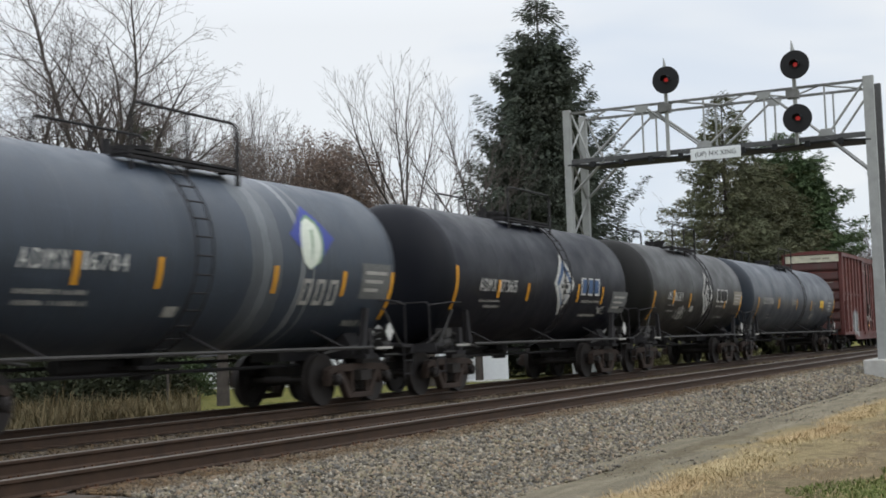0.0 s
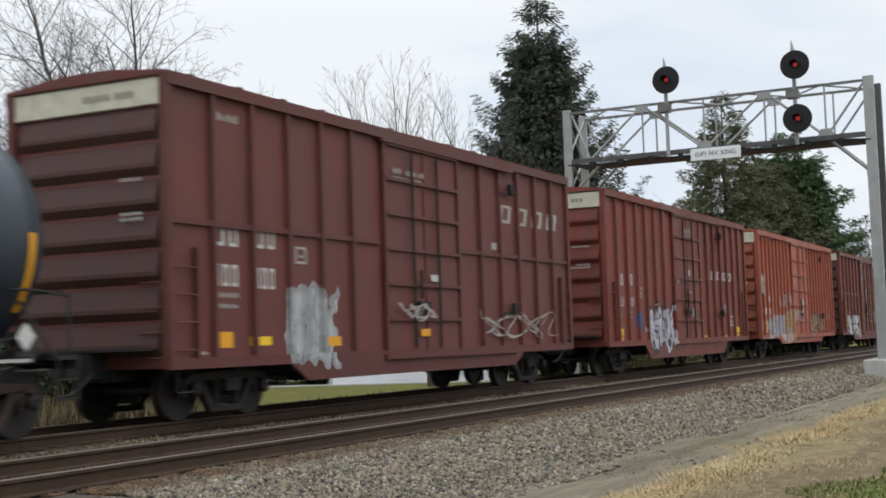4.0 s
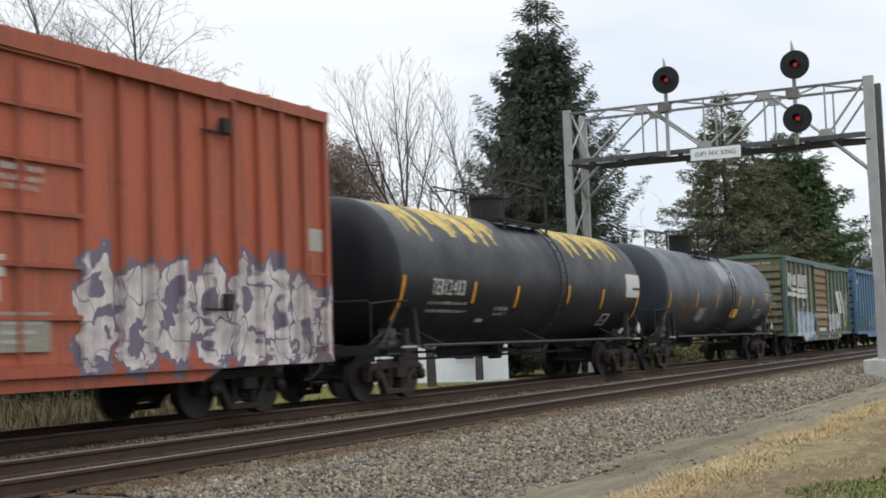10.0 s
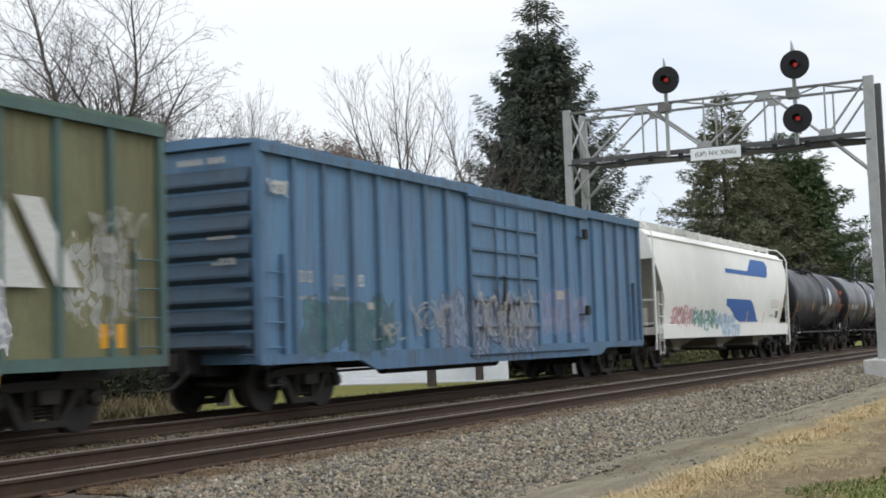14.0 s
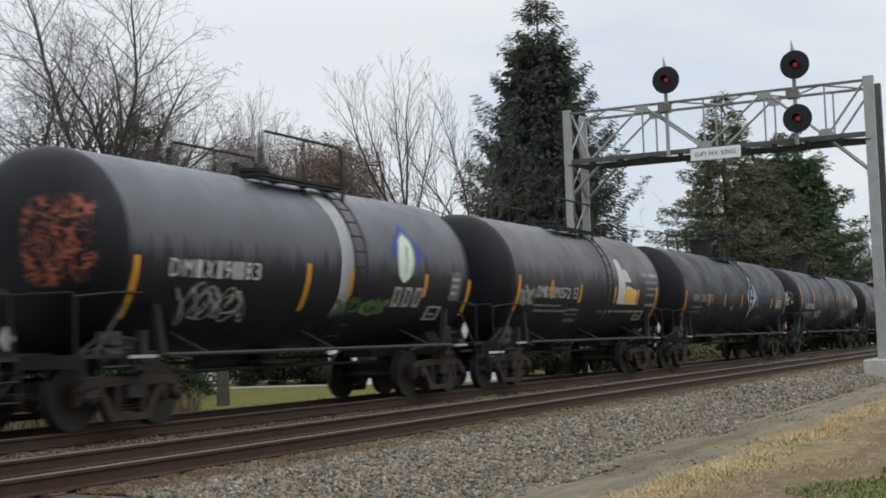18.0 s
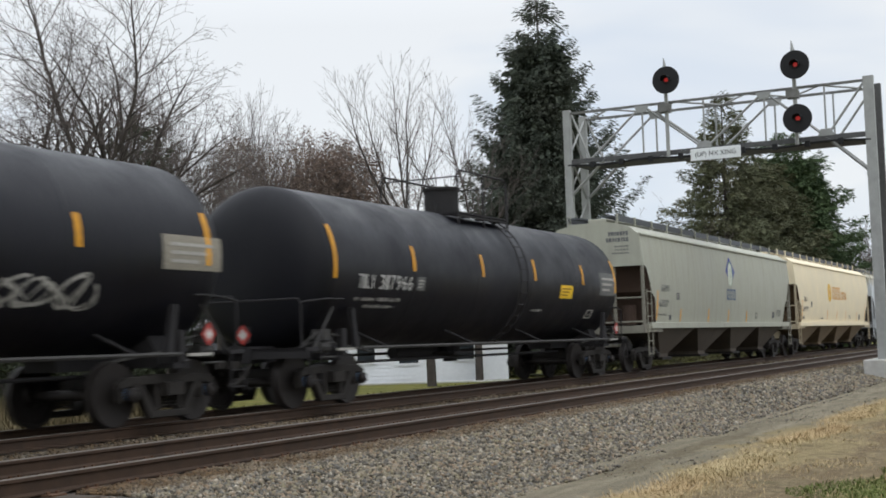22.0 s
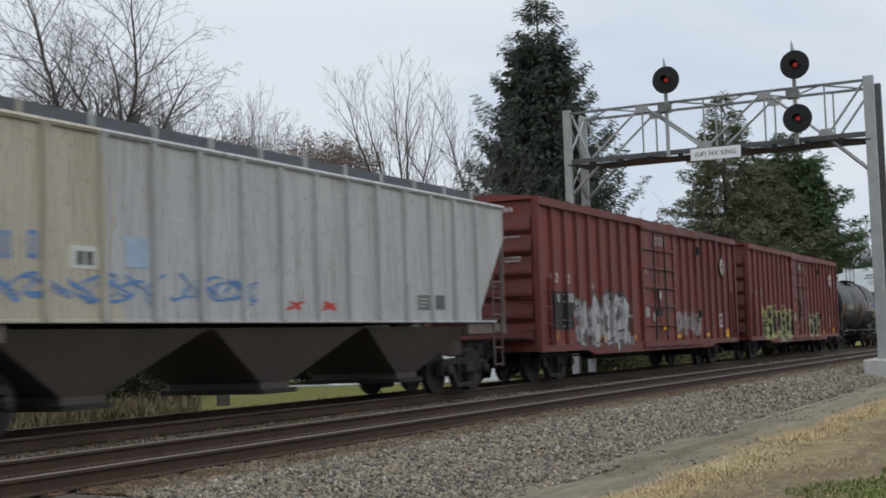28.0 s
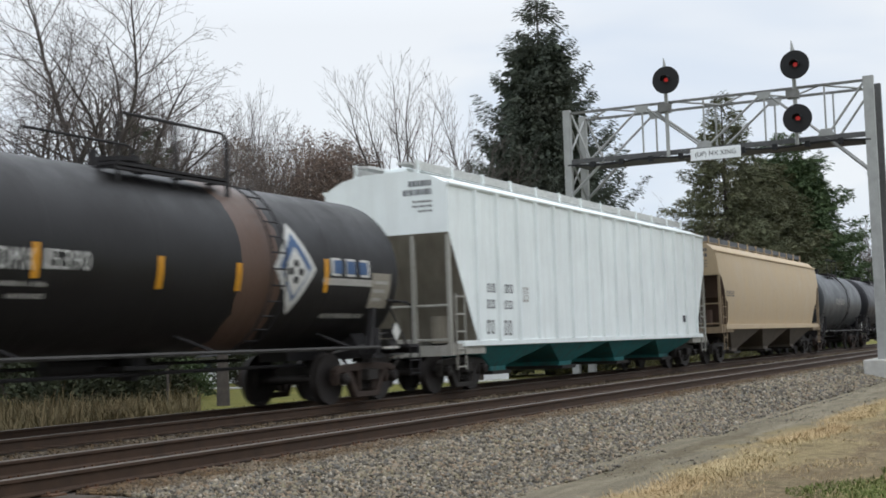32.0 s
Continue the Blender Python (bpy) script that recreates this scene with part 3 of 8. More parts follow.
    col = k.mix(chalk, col, tuple(min(0.85, x * 1.35 + 0.012) for x in c))
    k.color(col)
    k.rough(k.span(big, 0.3, 0.7, rough - 0.1, min(1.0, rough + 0.15)))
    k.bump(k.math("ADD", k.math("MULTIPLY", fine, 0.35), big), 0.16, 0.02)
    return k.m


# -- flat marks on sides --


def wall_spot(y):
    """Flat marks for a flat side: maps (x, z) to the wall at y."""
    return lambda x, z, out: (x, -y - out, z)


def shell_spot(r, zc):
    """The same on a round tank."""
    def spot(x, z, out):
        a = math.asin(max(-0.999, min(0.999, (z - zc) / r)))
        return (x, -(r + out) * math.cos(a), zc + (r + out) * math.sin(a))
    return spot


def mark(bm, spot, outline, out=0.006, cuts=1):
    """A thin painted polygon (x, z), four-sided ones cut into bands so that they hug a round shell."""
    if len(outline) == 4 and cuts > 1:
        a, b, c, d = [Vector((*p, 0)) for p in outline]
        rows = []
        for i in range(cuts + 1):
            f = i / cuts
            l, r = a.lerp(d, f), b.lerp(c, f)
            rows.append((bm.verts.new(spot(l.x, l.y, out)), bm.verts.new(spot(r.x, r.y, out))))
        for (p, q), (s, t) in zip(rows, rows[1:]):
            bm.faces.new((p, q, t, s))
    else:
        bm.faces.new([bm.verts.new(spot(x, z, out)) for x, z in outline])


def rect(x0, x1, z0, z1, lean=0.0):
    return [(x0, z0), (x1, z0), (x1 + lean, z1), (x0 + lean, z1)]


def bars(bm, spot, x0, z0, widths, height, gap=0.06, cuts=2, lean=0.0, out=0.006):
    """A line of writing as plain bars."""
    x = x0
    for w in widths:
        if w > 0:
            mark(bm, spot, rect(x, x + w, z0, z0 + height, lean), out, cuts)
        x += abs(w) + gap


def ring_mark(bm, spot, cx, cz, r0, r1, n=24, squash=1.0, out=0.006):
    ins = [bm.verts.new(spot(cx + r0 * squash * math.cos(a), cz + r0 * math.sin(a), out)) for a in np.linspace(0, 2 * math.pi, n, endpoint=False)]
    outs = [bm.verts.new(spot(cx + r1 * squash * math.cos(a), cz + r1 * math.sin(a), out)) for a in np.linspace(0, 2 * math.pi, n, endpoint=False)]
    for i in range(n):
        j = (i + 1) % n
        bm.faces.new((ins[i], ins[j], outs[j], outs[i]))


def disc_mark(bm, spot, cx, cz, rx, rz, n=24, out=0.006, tilt=0.0):
    """A filled oval, in bands."""
    rows = []
    for i in range(9):
        f = -1 + 2 * i / 8
        h = math.sqrt(max(0.0, 1 - f * f)) * rx + 1e-3
        rows.append((bm.verts.new(spot(cx - h + tilt * f, cz + f * rz, out)), bm.verts.new(spot(cx + h + tilt * f, cz + f * rz, out))))
    for (p, q), (s, t) in zip(rows, rows[1:]):
        bm.faces.new((p, q, t, s))


def kite(bm, spot, cx, z0, z1, half, out=0.006, lean=0.0, n=10):
    """An upright diamond in bands, so that it hugs a round shell."""
    rows, zm = [], (z0 + z1) / 2
    for i in range(n + 1):
        z = z0 + (z1 - z0) * i / n
        h = half * (1 - abs(z - zm) / (z1 - zm)) + 1e-3
        dx = lean * (z - zm)
        rows.append((bm.verts.new(spot(cx - h + dx, z, out)), bm.verts.new(spot(cx + h + dx, z, out))))
    for (p, q), (s, t) in zip(rows, rows[1:]):
        bm.faces.new((p, q, t, s))


def decal(name, car, mat, label, draw):
    bm = bmesh.new()
    draw(bm)
    ob = new(name, finish(name, bm, mat))
    ob.parent = car
    return tagged(ob, label)


# -- ready marks, at (x, z) on the side that faces the viewer --


def make_glyphs(chars):
    """Flat outlines of the built-in font: for each character its width, vertices and faces, one unit high."""
    made = {}
    for ch in chars:
        curve = bpy.data.curves.new("glyph", "FONT")
        curve.body, curve.size, curve.resolution_u = ch, 1.0, 2
        made[ch] = new("glyph", curve)
    dg = bpy.context.evaluated_depsgraph_get()
    out = {}
    for ch, ob in made.items():
        me = bpy.data.meshes.new_from_object(ob.evaluated_get(dg))
        v = np.array([p.co[:2] for p in me.vertices])
        lo, hi = v.min(0), v.max(0)
        out[ch] = ((hi[0] - lo[0]) / (hi[1] - lo[1]), (v - lo) / (hi - lo), [tuple(p.vertices) for p in me.polygons])
        curve = ob.data
        bpy.data.objects.remove(ob)
        bpy.data.curves.remove(curve)
        bpy.data.meshes.remove(me)
    return out


GLYPHS = make_glyphs("ADEILMTX0123456789")


def words(car, x0, x1, z0, z1, mat, text, out=0.010, bold=0.003):
    """Painted characters fitted between x0 and x1; each is slightly thickened by a second, shifted copy."""
    sp, n = SPOT[car.name], len(text)
    wide = [0.35 if ch == " " else (0.5 if ch in "1I" else 1.0) for ch in text]
    unit = (x1 - x0) / (sum(wide) + 0.4 * (n - 1))
    x = x0
    for ch, w in zip(text, wide):
        if ch != " ":
            _, v, faces = GLYPHS[ch]
            bm = bmesh.new()
            for shift in (-bold, bold):
                vs = [bm.verts.new(sp(x + a * w * unit + shift, z0 + b * (z1 - z0), out + 0.0005 * (shift > 0))) for a, b in v]
                for f in faces:
                    bm.faces.new([vs[i] for i in f])
            part("stencil_letter", bm, mat, car)
        x += (w + 0.4) * unit


def letters(car, x0, x1, z0, z1, mat, n, out=0.006, lean=0.0):
    pitch = (x1 - x0) / n
    if z1 - z0 > 0.17 and n < 10:
        for i in range(n):
            a, b = x0 + (i + 0.14) * pitch, x0 + (i + 0.80) * pitch
            t, h = 0.27 * (b - a), 0.16 * (z1 - z0)
            sides = [rect(a, b, z0, z1, lean)] if out > 0.01 else [rect(a, a + t, z0, z1, lean), rect(b - t, b, z0, z1, lean), rect(a + t + lean, b - t + lean, z1 - h, z1, 0), rect(a + t, b - t, z0, z0 + h, 0)]
            decal("stencil_letter", car, mat, "", lambda bm: [mark(bm, SPOT[car.name], q, out, 4) for q in sides])
        return
    rng = random.Random(int(abs(x0) * 100 + z0 * 1000))
    n = int((x1 - x0) / (0.6 * (z1 - z0)))
    pitch = (x1 - x0) / n
    decal("small_print", car, mat, "", lambda bm: [mark(bm, SPOT[car.name], rect(x0 + i * pitch, x0 + (i + rng.uniform(0.45, 0.75)) * pitch, z0 + 0.1 * (z1 - z0), z1 - rng.choice((0.1, 0.1, 0.3)) * (z1 - z0), lean), out, 2) for i in range(n) if rng.random() > 0.14])["kind"] = "stuff"


def end_print(car, x, y0, y1, tops, height, mat):
    """Lines of small print on a car's end wall, too fine to read, as plain bars."""
    rng = random.Random(int(abs(x) * 50))
    for z in tops:
        widths = [rng.uniform(0.04, 0.08) for _ in range(int((y1 - y0) * rng.uniform(0.6, 1.0) / 0.09))]
        decal("end_print", car, mat, "", lambda bm: bars(bm, lambda a, b, out: (x - out, a, b), y0, z, widths, height, 0.03, 1))["kind"] = "stuff"


def strip(car, x, z0, z1):
    decal("reflector_strip", car, AMBER, "amber reflector strip", lambda bm: mark(bm, SPOT[car.name], rect(x - 0.05, x + 0.05, z0, z1), 0.008, 9))


def panel(car, x0, x1, z0, z1, mat, out=0.006, lean=0.0):
    name = {"amber_reflector_film": "reflector_label", "yellow_label_film": "warning_label"}.get(mat.name, "painted_panel")
    decal(name, car, mat, "", lambda bm: mark(bm, SPOT[car.name], rect(x0 - lean / 2, x1 - lean / 2, z0, z1, lean), out, 6))
    if mat in (YELLOW, PANEL_DIM, PANEL_TAN) and x1 - x0 > 0.3 and z1 - z0 > 0.2:
        # small print too fine to read, as plain bars
        w, h = x1 - x0, z1 - z0
        ink = GOLD_DIM if mat is YELLOW else STENCIL_DIM
        for i in range(3):
            decal("small_print", car, ink, "", lambda bm: mark(bm, SPOT[car.name], rect(x0 + 0.12 * w, x0 + (0.86 - 0.13 * i) * w, z0 + (0.68 - 0.24 * i) * h, z0 + (0.78 - 0.24 * i) * h), out + 0.005, 2))


def frame_mark(car, x0, x1, z0, z1, mat):
    w, h = (x1 - x0) * 0.16, (z1 - z0) * 0.14
    decal("painted_frame", car, mat, "", lambda bm: [mark(bm, SPOT[car.name], rect(*b), 0.006, 3) for b in ((x0, x1, z0, z0 + h), (x0, x1, z1 - h, z1), (x0, x0 + w, z0 + h, z1 - h), (x1 - w, x1, z0 + h, z1 - h), (x0 + 2 * w, x1 - 2 * w, z0 + 2.6 * h, z0 + 3.6 * h))])


def diamond(car, x0, x1, z0, z1, border):
    cx, h, half = (x0 + x1) / 2, z1 - z0, (x1 - x0) / 2
    sp = SPOT[car.name]
    cz = z0 + 0.46 * h
    decal("logo_border", car, border, "white diamond border", lambda bm: kite(bm, sp, cx, z0, z1, half, 0.006))
    decal("logo_field", car, PALE_BLUE if border is not STENCIL or car.name in ("tank_car.001", "tank_car.012") else BLACK, "", lambda bm: kite(bm, sp, cx, z0 + 0.13 * h, z1 - 0.11 * h, half * 0.76, 0.010))
    decal("logo_core", car, border, "", lambda bm: kite(bm, sp, cx, cz - 0.27 * h, cz + 0.27 * h, half * 0.6, 0.014))
    decal("logo_petals", car, BLACK, "", lambda bm: [disc_mark(bm, sp, cx + a * half, cz + b * h, half * 0.13, h * 0.045, out=0.018) for a, b in ((0.24, 0), (-0.24, 0), (0, 0.09), (0, -0.09))])


def oval(car, x0, x1, z0, z1):
    cx, h, half = (x0 + x1) / 2, z1 - z0, (x1 - x0) / 2
    sp = SPOT[car.name]
    decal("logo_field", car, LOGO_BLUE, "blue diamond field", lambda bm: kite(bm, sp, cx, z0 + 0.02 * h, z1, half, 0.006, 0.06))
    decal("logo_edge", car, LEAF_DARK, "", lambda bm: disc_mark(bm, sp, cx - 0.02, z0 + 0.44 * h, half * 0.48, h * 0.42, out=0.010, tilt=0.06))
    decal("logo_leaf", car, LEAF, "pale leaf-shaped oval", lambda bm: disc_mark(bm, sp, cx - 0.09, z0 + 0.40 * h, half * 0.46, h * 0.40, out=0.014, tilt=0.08))
    decal("logo_vein", car, LEAF_DARK, "", lambda bm: mark(bm, sp, [(cx - 0.14, z0 + 0.16 * h), (cx - 0.11, z0 + 0.16 * h), (cx + 0.04, z0 + 0.62 * h), (cx - 0.04, z0 + 0.60 * h)], 0.018, 6))


def round_emblem(car, x0, x1, z0, z1):
    cx, cz, rx, rz = (x0 + x1) / 2, (z0 + z1) / 2, (x1 - x0) / 2, (z1 - z0) / 2
    sp = SPOT[car.name]
    decal("round_emblem", car, STENCIL, "round white emblem", lambda bm: disc_mark(bm, sp, cx, cz, rx, rz, out=0.08))
    decal("emblem_cross", car, RUST_MARK, "", lambda bm: (mark(bm, sp, rect(cx - rx * 0.6, cx + rx * 0.6, cz - 0.05, cz + 0.05), 0.086), [mark(bm, sp, rect(cx + s * rx * 0.3 - 0.025, cx + s * rx * 0.3 + 0.025, cz - rz * 0.6, cz + rz * 0.6), 0.086) for s in (-1, 1)]))


def tower(car, x0, x1, z0, z1):
    sp, w, h = SPOT[car.name], x1 - x0, z1 - z0
    decal("logo_shape", car, STENCIL, "white map-like emblem", lambda bm: [mark(bm, sp, p, 0.006, 5) for p in (
        [(x0, z0), (x0 + 0.42 * w, z0), (x0 + 0.34 * w, z0 + 0.55 * h), (x0, z0 + 0.55 * h)], [(x0, z0 + 0.55 * h), (x0 + 0.34 * w, z0 + 0.55 * h), (x0 + 0.22 * w, z1), (x0 + 0.02 * w, z1)],
        [(x0 + 0.42 * w, z0), (x1, z0), (x1, z0 + 0.32 * h), (x0 + 0.42 * w, z0 + 0.42 * h)], [(x0 + 0.34 * w, z0 + 0.5 * h), (x0 + 0.72 * w, z0 + 0.5 * h), (x0 + 0.5 * w, z0 + 0.76 * h), (x0 + 0.32 * w, z0 + 0.8 * h)])])
    decal("logo_letters", car, GOLD, "", lambda bm: [mark(bm, sp, rect(x0 + (0.34 + 0.21 * i) * w, x0 + (0.52 + 0.21 * i) * w, z0 + 0.05 * h, z0 + 0.34 * h), 0.012, 3) for i in range(3)])


def scrawl(car, x0, x1, z0, z1, mat, loops=5, width=0.06):
    """A sprayed tag: one looping line of letters-like strokes that lies on the side."""
    sp, rng = SPOT[car.name], random.Random(int(abs(x0 * 97 + z0 * 31)) + loops)
    lift = 0.08 if car.name.startswith("box") else 0.008
    hx, hz, zm = (x1 - x0), (z1 - z0) / 2, (z0 + z1) / 2
    def draw(bm):
        for n in range(2):
            ph, amp = rng.uniform(0, 6.28), [rng.uniform(0.45, 1.0) for _ in range(loops + 2)]
            steps, pts = loops * 12, []
            a0, a1 = (0.0, 1.0) if n == 0 else sorted((rng.uniform(0, 0.4), rng.uniform(0.6, 1.0)))
            for i in range(steps + 1):
                f = i / steps
                g = amp[int(f * loops)] * (1 - f * loops % 1) + amp[int(f * loops) + 1] * (f * loops % 1)
                a = 2 * math.pi * loops * 0.62 * f + ph
                x = x0 + hx * (a0 + (a1 - a0) * f) + hx / loops * 0.55 * math.sin(a * 1.5 + 1.0)
                pts.append((min(x1, max(x0, x)), zm + hz * g * math.cos(a) * (1.0 if n == 0 else 0.8)))
            last = None
            for p, q, i in zip(pts, pts[1:], range(steps)):
                dx, dz = q[0] - p[0], q[1] - p[1]
                l = math.hypot(dx, dz) or 1.0
                w = width * 0.34 * (0.7 + 0.3 * math.sin(0.7 * i))
                o = lift + 0.0006 * n
                now = (bm.verts.new(sp(p[0] - dz / l * w, p[1] + dx / l * w, o)), bm.verts.new(sp(p[0] + dz / l * w, p[1] - dx / l * w, o)))
                if last:
                    bm.faces.new((last[0], last[1], now[1], now[0]))
                last = now
    decal("sprayed_tag", car, mat, "", draw)


def sunring(car, x0, x1, z0, z1):
    cx, cz, sp = (x0 + x1) / 2, (z0 + z1) / 2, SPOT[car.name]
    decal("logo_ring", car, GOLD, "golden ring emblem", lambda bm: ring_mark(bm, sp, cx, cz, (z1 - z0) * 0.24, (z1 - z0) * 0.5, 28, (x1 - x0) / (z1 - z0)))
    decal("logo_core", car, ORANGE, "", lambda bm: disc_mark(bm, sp, cx, cz, (x1 - x0) * 0.17, (z1 - z0) * 0.18, out=0.01))


def sunbrand(car, x0, x1, z0, z1):
    letters(car, x0, x1, z0, z1, ORANGE, 6)


def waves(car):
    """Two broad painted sweeps, smooth along their edges."""
    sp, xs = SPOT[car.name], np.linspace(0, 1, 33)
    ease = lambda f: f * f * (3 - 2 * f)
    def sweep(name, x0, x1, low, high):
        def draw(bm):
            last = None
            for f in xs:
                x = x0 + (x1 - x0) * f
                z0, z1 = low(f), max(low(f) + 0.01, high(f))
                now = [bm.verts.new(sp(x, z0 + (z1 - z0) * g, 0.008)) for g in (0, 0.34, 0.67, 1)]
                if last:
                    for i in range(3):
                        bm.faces.new((last[i], now[i], now[i + 1], last[i + 1]))
                last = now
        decal(name, car, BLUE, "broad blue painted sweep", draw)
    end = lambda f, a: max(0.0, (f - a) / (1 - a))
    sweep("upper_sweep", -0.9, 5.9, lambda f: 3.20 + 0.45 * end(f, 0.93) ** 2, lambda f: 3.36 + 0.50 * ease(min(1, max(0, (f - 0.46) / 0.18))) - 0.2 * end(f, 0.95) ** 2)
    sweep("lower_sweep", -0.9, 4.3, lambda f: 2.02 - 0.56 * ease(min(1, f / 0.45)), lambda f: 2.28 - 0.80 * ease(end(f, 0.66)))


LOGO_BLUE = plain("faded_navy_logo_paint", (0.055, 0.07, 0.27), 0.7, 0, 0.2, 12)
LEAF_DARK = plain("dark_green_logo_paint", (0.16, 0.25, 0.15), 0.7, 0, 0.2, 12)
RUST_MARK = plain("rust_red_mark_paint", (0.20, 0.06, 0.05), 0.8, 0, 0.2, 12)


# -- tank car --


def tank_car(label, s_left, s_right, c, r=1.5, zc=2.5, frame_mat=RUSTY_FRAME, dome_x=0.0, patches=(), band=(), rough=0.42, fat_rail=True, grime=0.2,
             grime_c=(0.021, 0.019, 0.018), placard=True, tall_dome=False, streak=0.22, ladder_x=None, spills=(), end_scrawl=None, red_placard=False, dust=1.0):
    car = new_car(label, "tank_car", s_left, s_right, "tank car")
    half = (s_right - s_left) / 2
    paint = car_paint("tank_paint", car, c, rough, grime * dust, grime_c, streak * dust, patches, band, gloss=0.10 + 0.28 * dust, dust=dust)
    # heads take a darker, dust-free shell colour that holds the shade between cars
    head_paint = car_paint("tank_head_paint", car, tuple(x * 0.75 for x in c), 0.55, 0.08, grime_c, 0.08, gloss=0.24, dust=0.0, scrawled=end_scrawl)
    # shell with dished heads
    bm = bmesh.new()
    dish = 0.62
    head = [(dish * math.sin(a) ** 0.74, r * math.cos(a) ** 0.74 if a < 1.57 else 0.0) for a in np.linspace(0, math.pi / 2, 13)]
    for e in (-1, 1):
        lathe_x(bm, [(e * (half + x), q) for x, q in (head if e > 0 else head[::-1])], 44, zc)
        part("tank_head", bm, head_paint, car, "clean dished head, shade painted into its colour", smooth=50)
        bm = bmesh.new()
    rings = np.linspace(-half, half, 6)[1:-1]
    prof = [(-half, r)]
    for xr in rings:
        prof += [(xr - 0.09, r), (xr - 0.035, r), (xr - 0.03, r), (xr - 0.012, r + 0.004), (xr + 0.012, r + 0.004), (xr + 0.03, r), (xr + 0.035, r), (xr + 0.09, r)]
    prof += [(half, r)]
    lathe_x(bm, prof, 44, zc)
    part("shell", bm, paint, car, smooth=28)
    # stub sills, saddles and end platforms
    tc = half - 0.48
    for s in (-1, 1):
        bm = bmesh.new()
        x0, x1 = sorted((s * (tc - 1.5), s * (half + 0.95)))
        box(bm, x0, x1, -0.3, 0.3, 0.80, 1.08)
        xa, xb = sorted((s * (tc - 0.35), s * (tc + 0.35)))
        prism(bm, [(-1.05, 0.82), (1.05, 0.82), (1.05, 0.98), (0.8, 1.4), (-0.8, 1.4), (-1.05, 0.98)], xa + 0.12, xb - 0.12, "x")
        for y in (-1.32, 1.32):
            box(bm, s * tc - 0.07, s * tc + 0.07, min(y, 0.9 * y), max(y, 0.9 * y), 0.86, 1.35)
            box(bm, s * tc - 0.2, s * tc + 0.2, min(y, 0.8 * y), max(y, 0.8 * y), 0.80, 0.88)
        part("end_saddle", bm, UNDER, car, "sooty saddle and stub sill")
        bm = bmesh.new()
        xa, xb = sorted((s * (half + 0.52), s * (half + 0.92)))
        box(bm, xa, xb, -1.42, 1.42, 0.98, 1.04)
        box(bm, xb - 0.04 if s > 0 else xa, xb if s > 0 else xa + 0.04, -1.42, 1.42, 0.86, 1.04)
        part("end_platform", bm, UNDER, car)
        bm = bmesh.new()
        tube(bm, [(s * (half + 0.88), -1.3, 1.02), (s * (half + 0.88), -1.3, 1.78), (s * (half + 0.84), -1.22, 1.86), (s * (half + 0.84), 1.22, 1.86), (s * (half + 0.88), 1.3, 1.78), (s * (half + 0.88), 1.3, 1.02)], 0.018, 5)
        tube(bm, [(s * (half + 0.88), -1.3, 1.80), (s * (half + 0.2), -1.4, 1.86), (s * (half - 0.3), -1.42, 1.86)], 0.018, 5)
        part("end_railing", bm, UNDER, car)
        # brake pipes, valve and hand wheel over the truck
        bm = bmesh.new()
        tube(bm, [(s * (half + 0.8), -0.9, 0.92), (s * (half + 0.2), -1.05, 1.12), (s * (tc + 0.2), -1.2, 1.1), (s * (tc - 1.3), -1.1, 0.92)], 0.024, 5)
        tube(bm, [(s * (half + 0.6), -1.1, 1.06), (s * (half + 0.25), -1.22, 1.3), (s * (tc + 0.1), -1.25, 1.22)], 0.018, 5)
        tube(bm, [(s * (tc + 0.75), -1.2, 1.04), (s * (tc + 0.45), -1.2, 1.04)], 0.11, 10)
        box(bm, s * (tc + 0.62) - 0.12, s * (tc + 0.62) + 0.12, -1.34, -1.1, 1.16, 1.34)
        tube(bm, [(s * (half + 0.45), -1.36, 0.86), (s * (half - 0.1), -1.36, 0.86)], 0.016, 5)
        part("brake_pipe", bm, PIPE_GREY, car, "dusty grey brake pipes and valve")
        for y in (-1.45, 1.45):
            bm = bmesh.new()
            box(bm, *sorted((s * (half - 0.55), s * (half + 0.02))), *sorted((y, y * 1.025)), 0.965, 1.01)
            part("sill_stripe", bm, STENCIL_DIM, car, "worn white stripe on the sill")
            bm = bmesh.new()
            tube(bm, [(s * (half + 0.6), y * 0.93, 1.0), (s * (half - 0.05), y * 0.93, 1.72)], 0.022, 5)
            part("end_brace", bm, PIPE_GREY, car)
            bm = bmesh.new()
            ladder(bm, s * (half + 0.70), y, 0.42, 1.0, 0.36, 0.25)
            part("step_ladder", bm, UNDER, car)
            bm = bmesh.new()
            prism(bm, [(s * (tc - 0.42), 1.02), (s * (tc - 0.28), 1.02), (s * (tc - 0.16), 1.72), (s * (tc - 0.24), 1.72)][::s], y * 0.92 - 0.05, y * 0.92 + 0.05)
            part("saddle_rib", bm, UNDER, car)
    # long side pipes with slanted brackets
    for y in (-1.5, 1.5):
        bm = bmesh.new()
        tube(bm, [(-half + 0.75, y, 1.0), (half - 0.75, y, 1.0)], 0.034, 6)
        # lighter grey than the underframe, standing in for the highlight along the rail
        part("side_rail", bm, PIPE_GREY, car)
        n = max(3, int(half * 0.55))
        for x in np.linspace(-half + 1.7, half - 1.7, n):
            bm = bmesh.new()
            a = -0.9
            yb = math.copysign(r * math.cos(a) * 1.0, y)
            tube(bm, [(x - 0.2, yb, zc + r * math.sin(a)), (x, y, 1.0)], 0.026, 5)
            part("rail_bracket", bm, UNDER, car)
    # outlet valve and skid
    bm = bmesh.new()
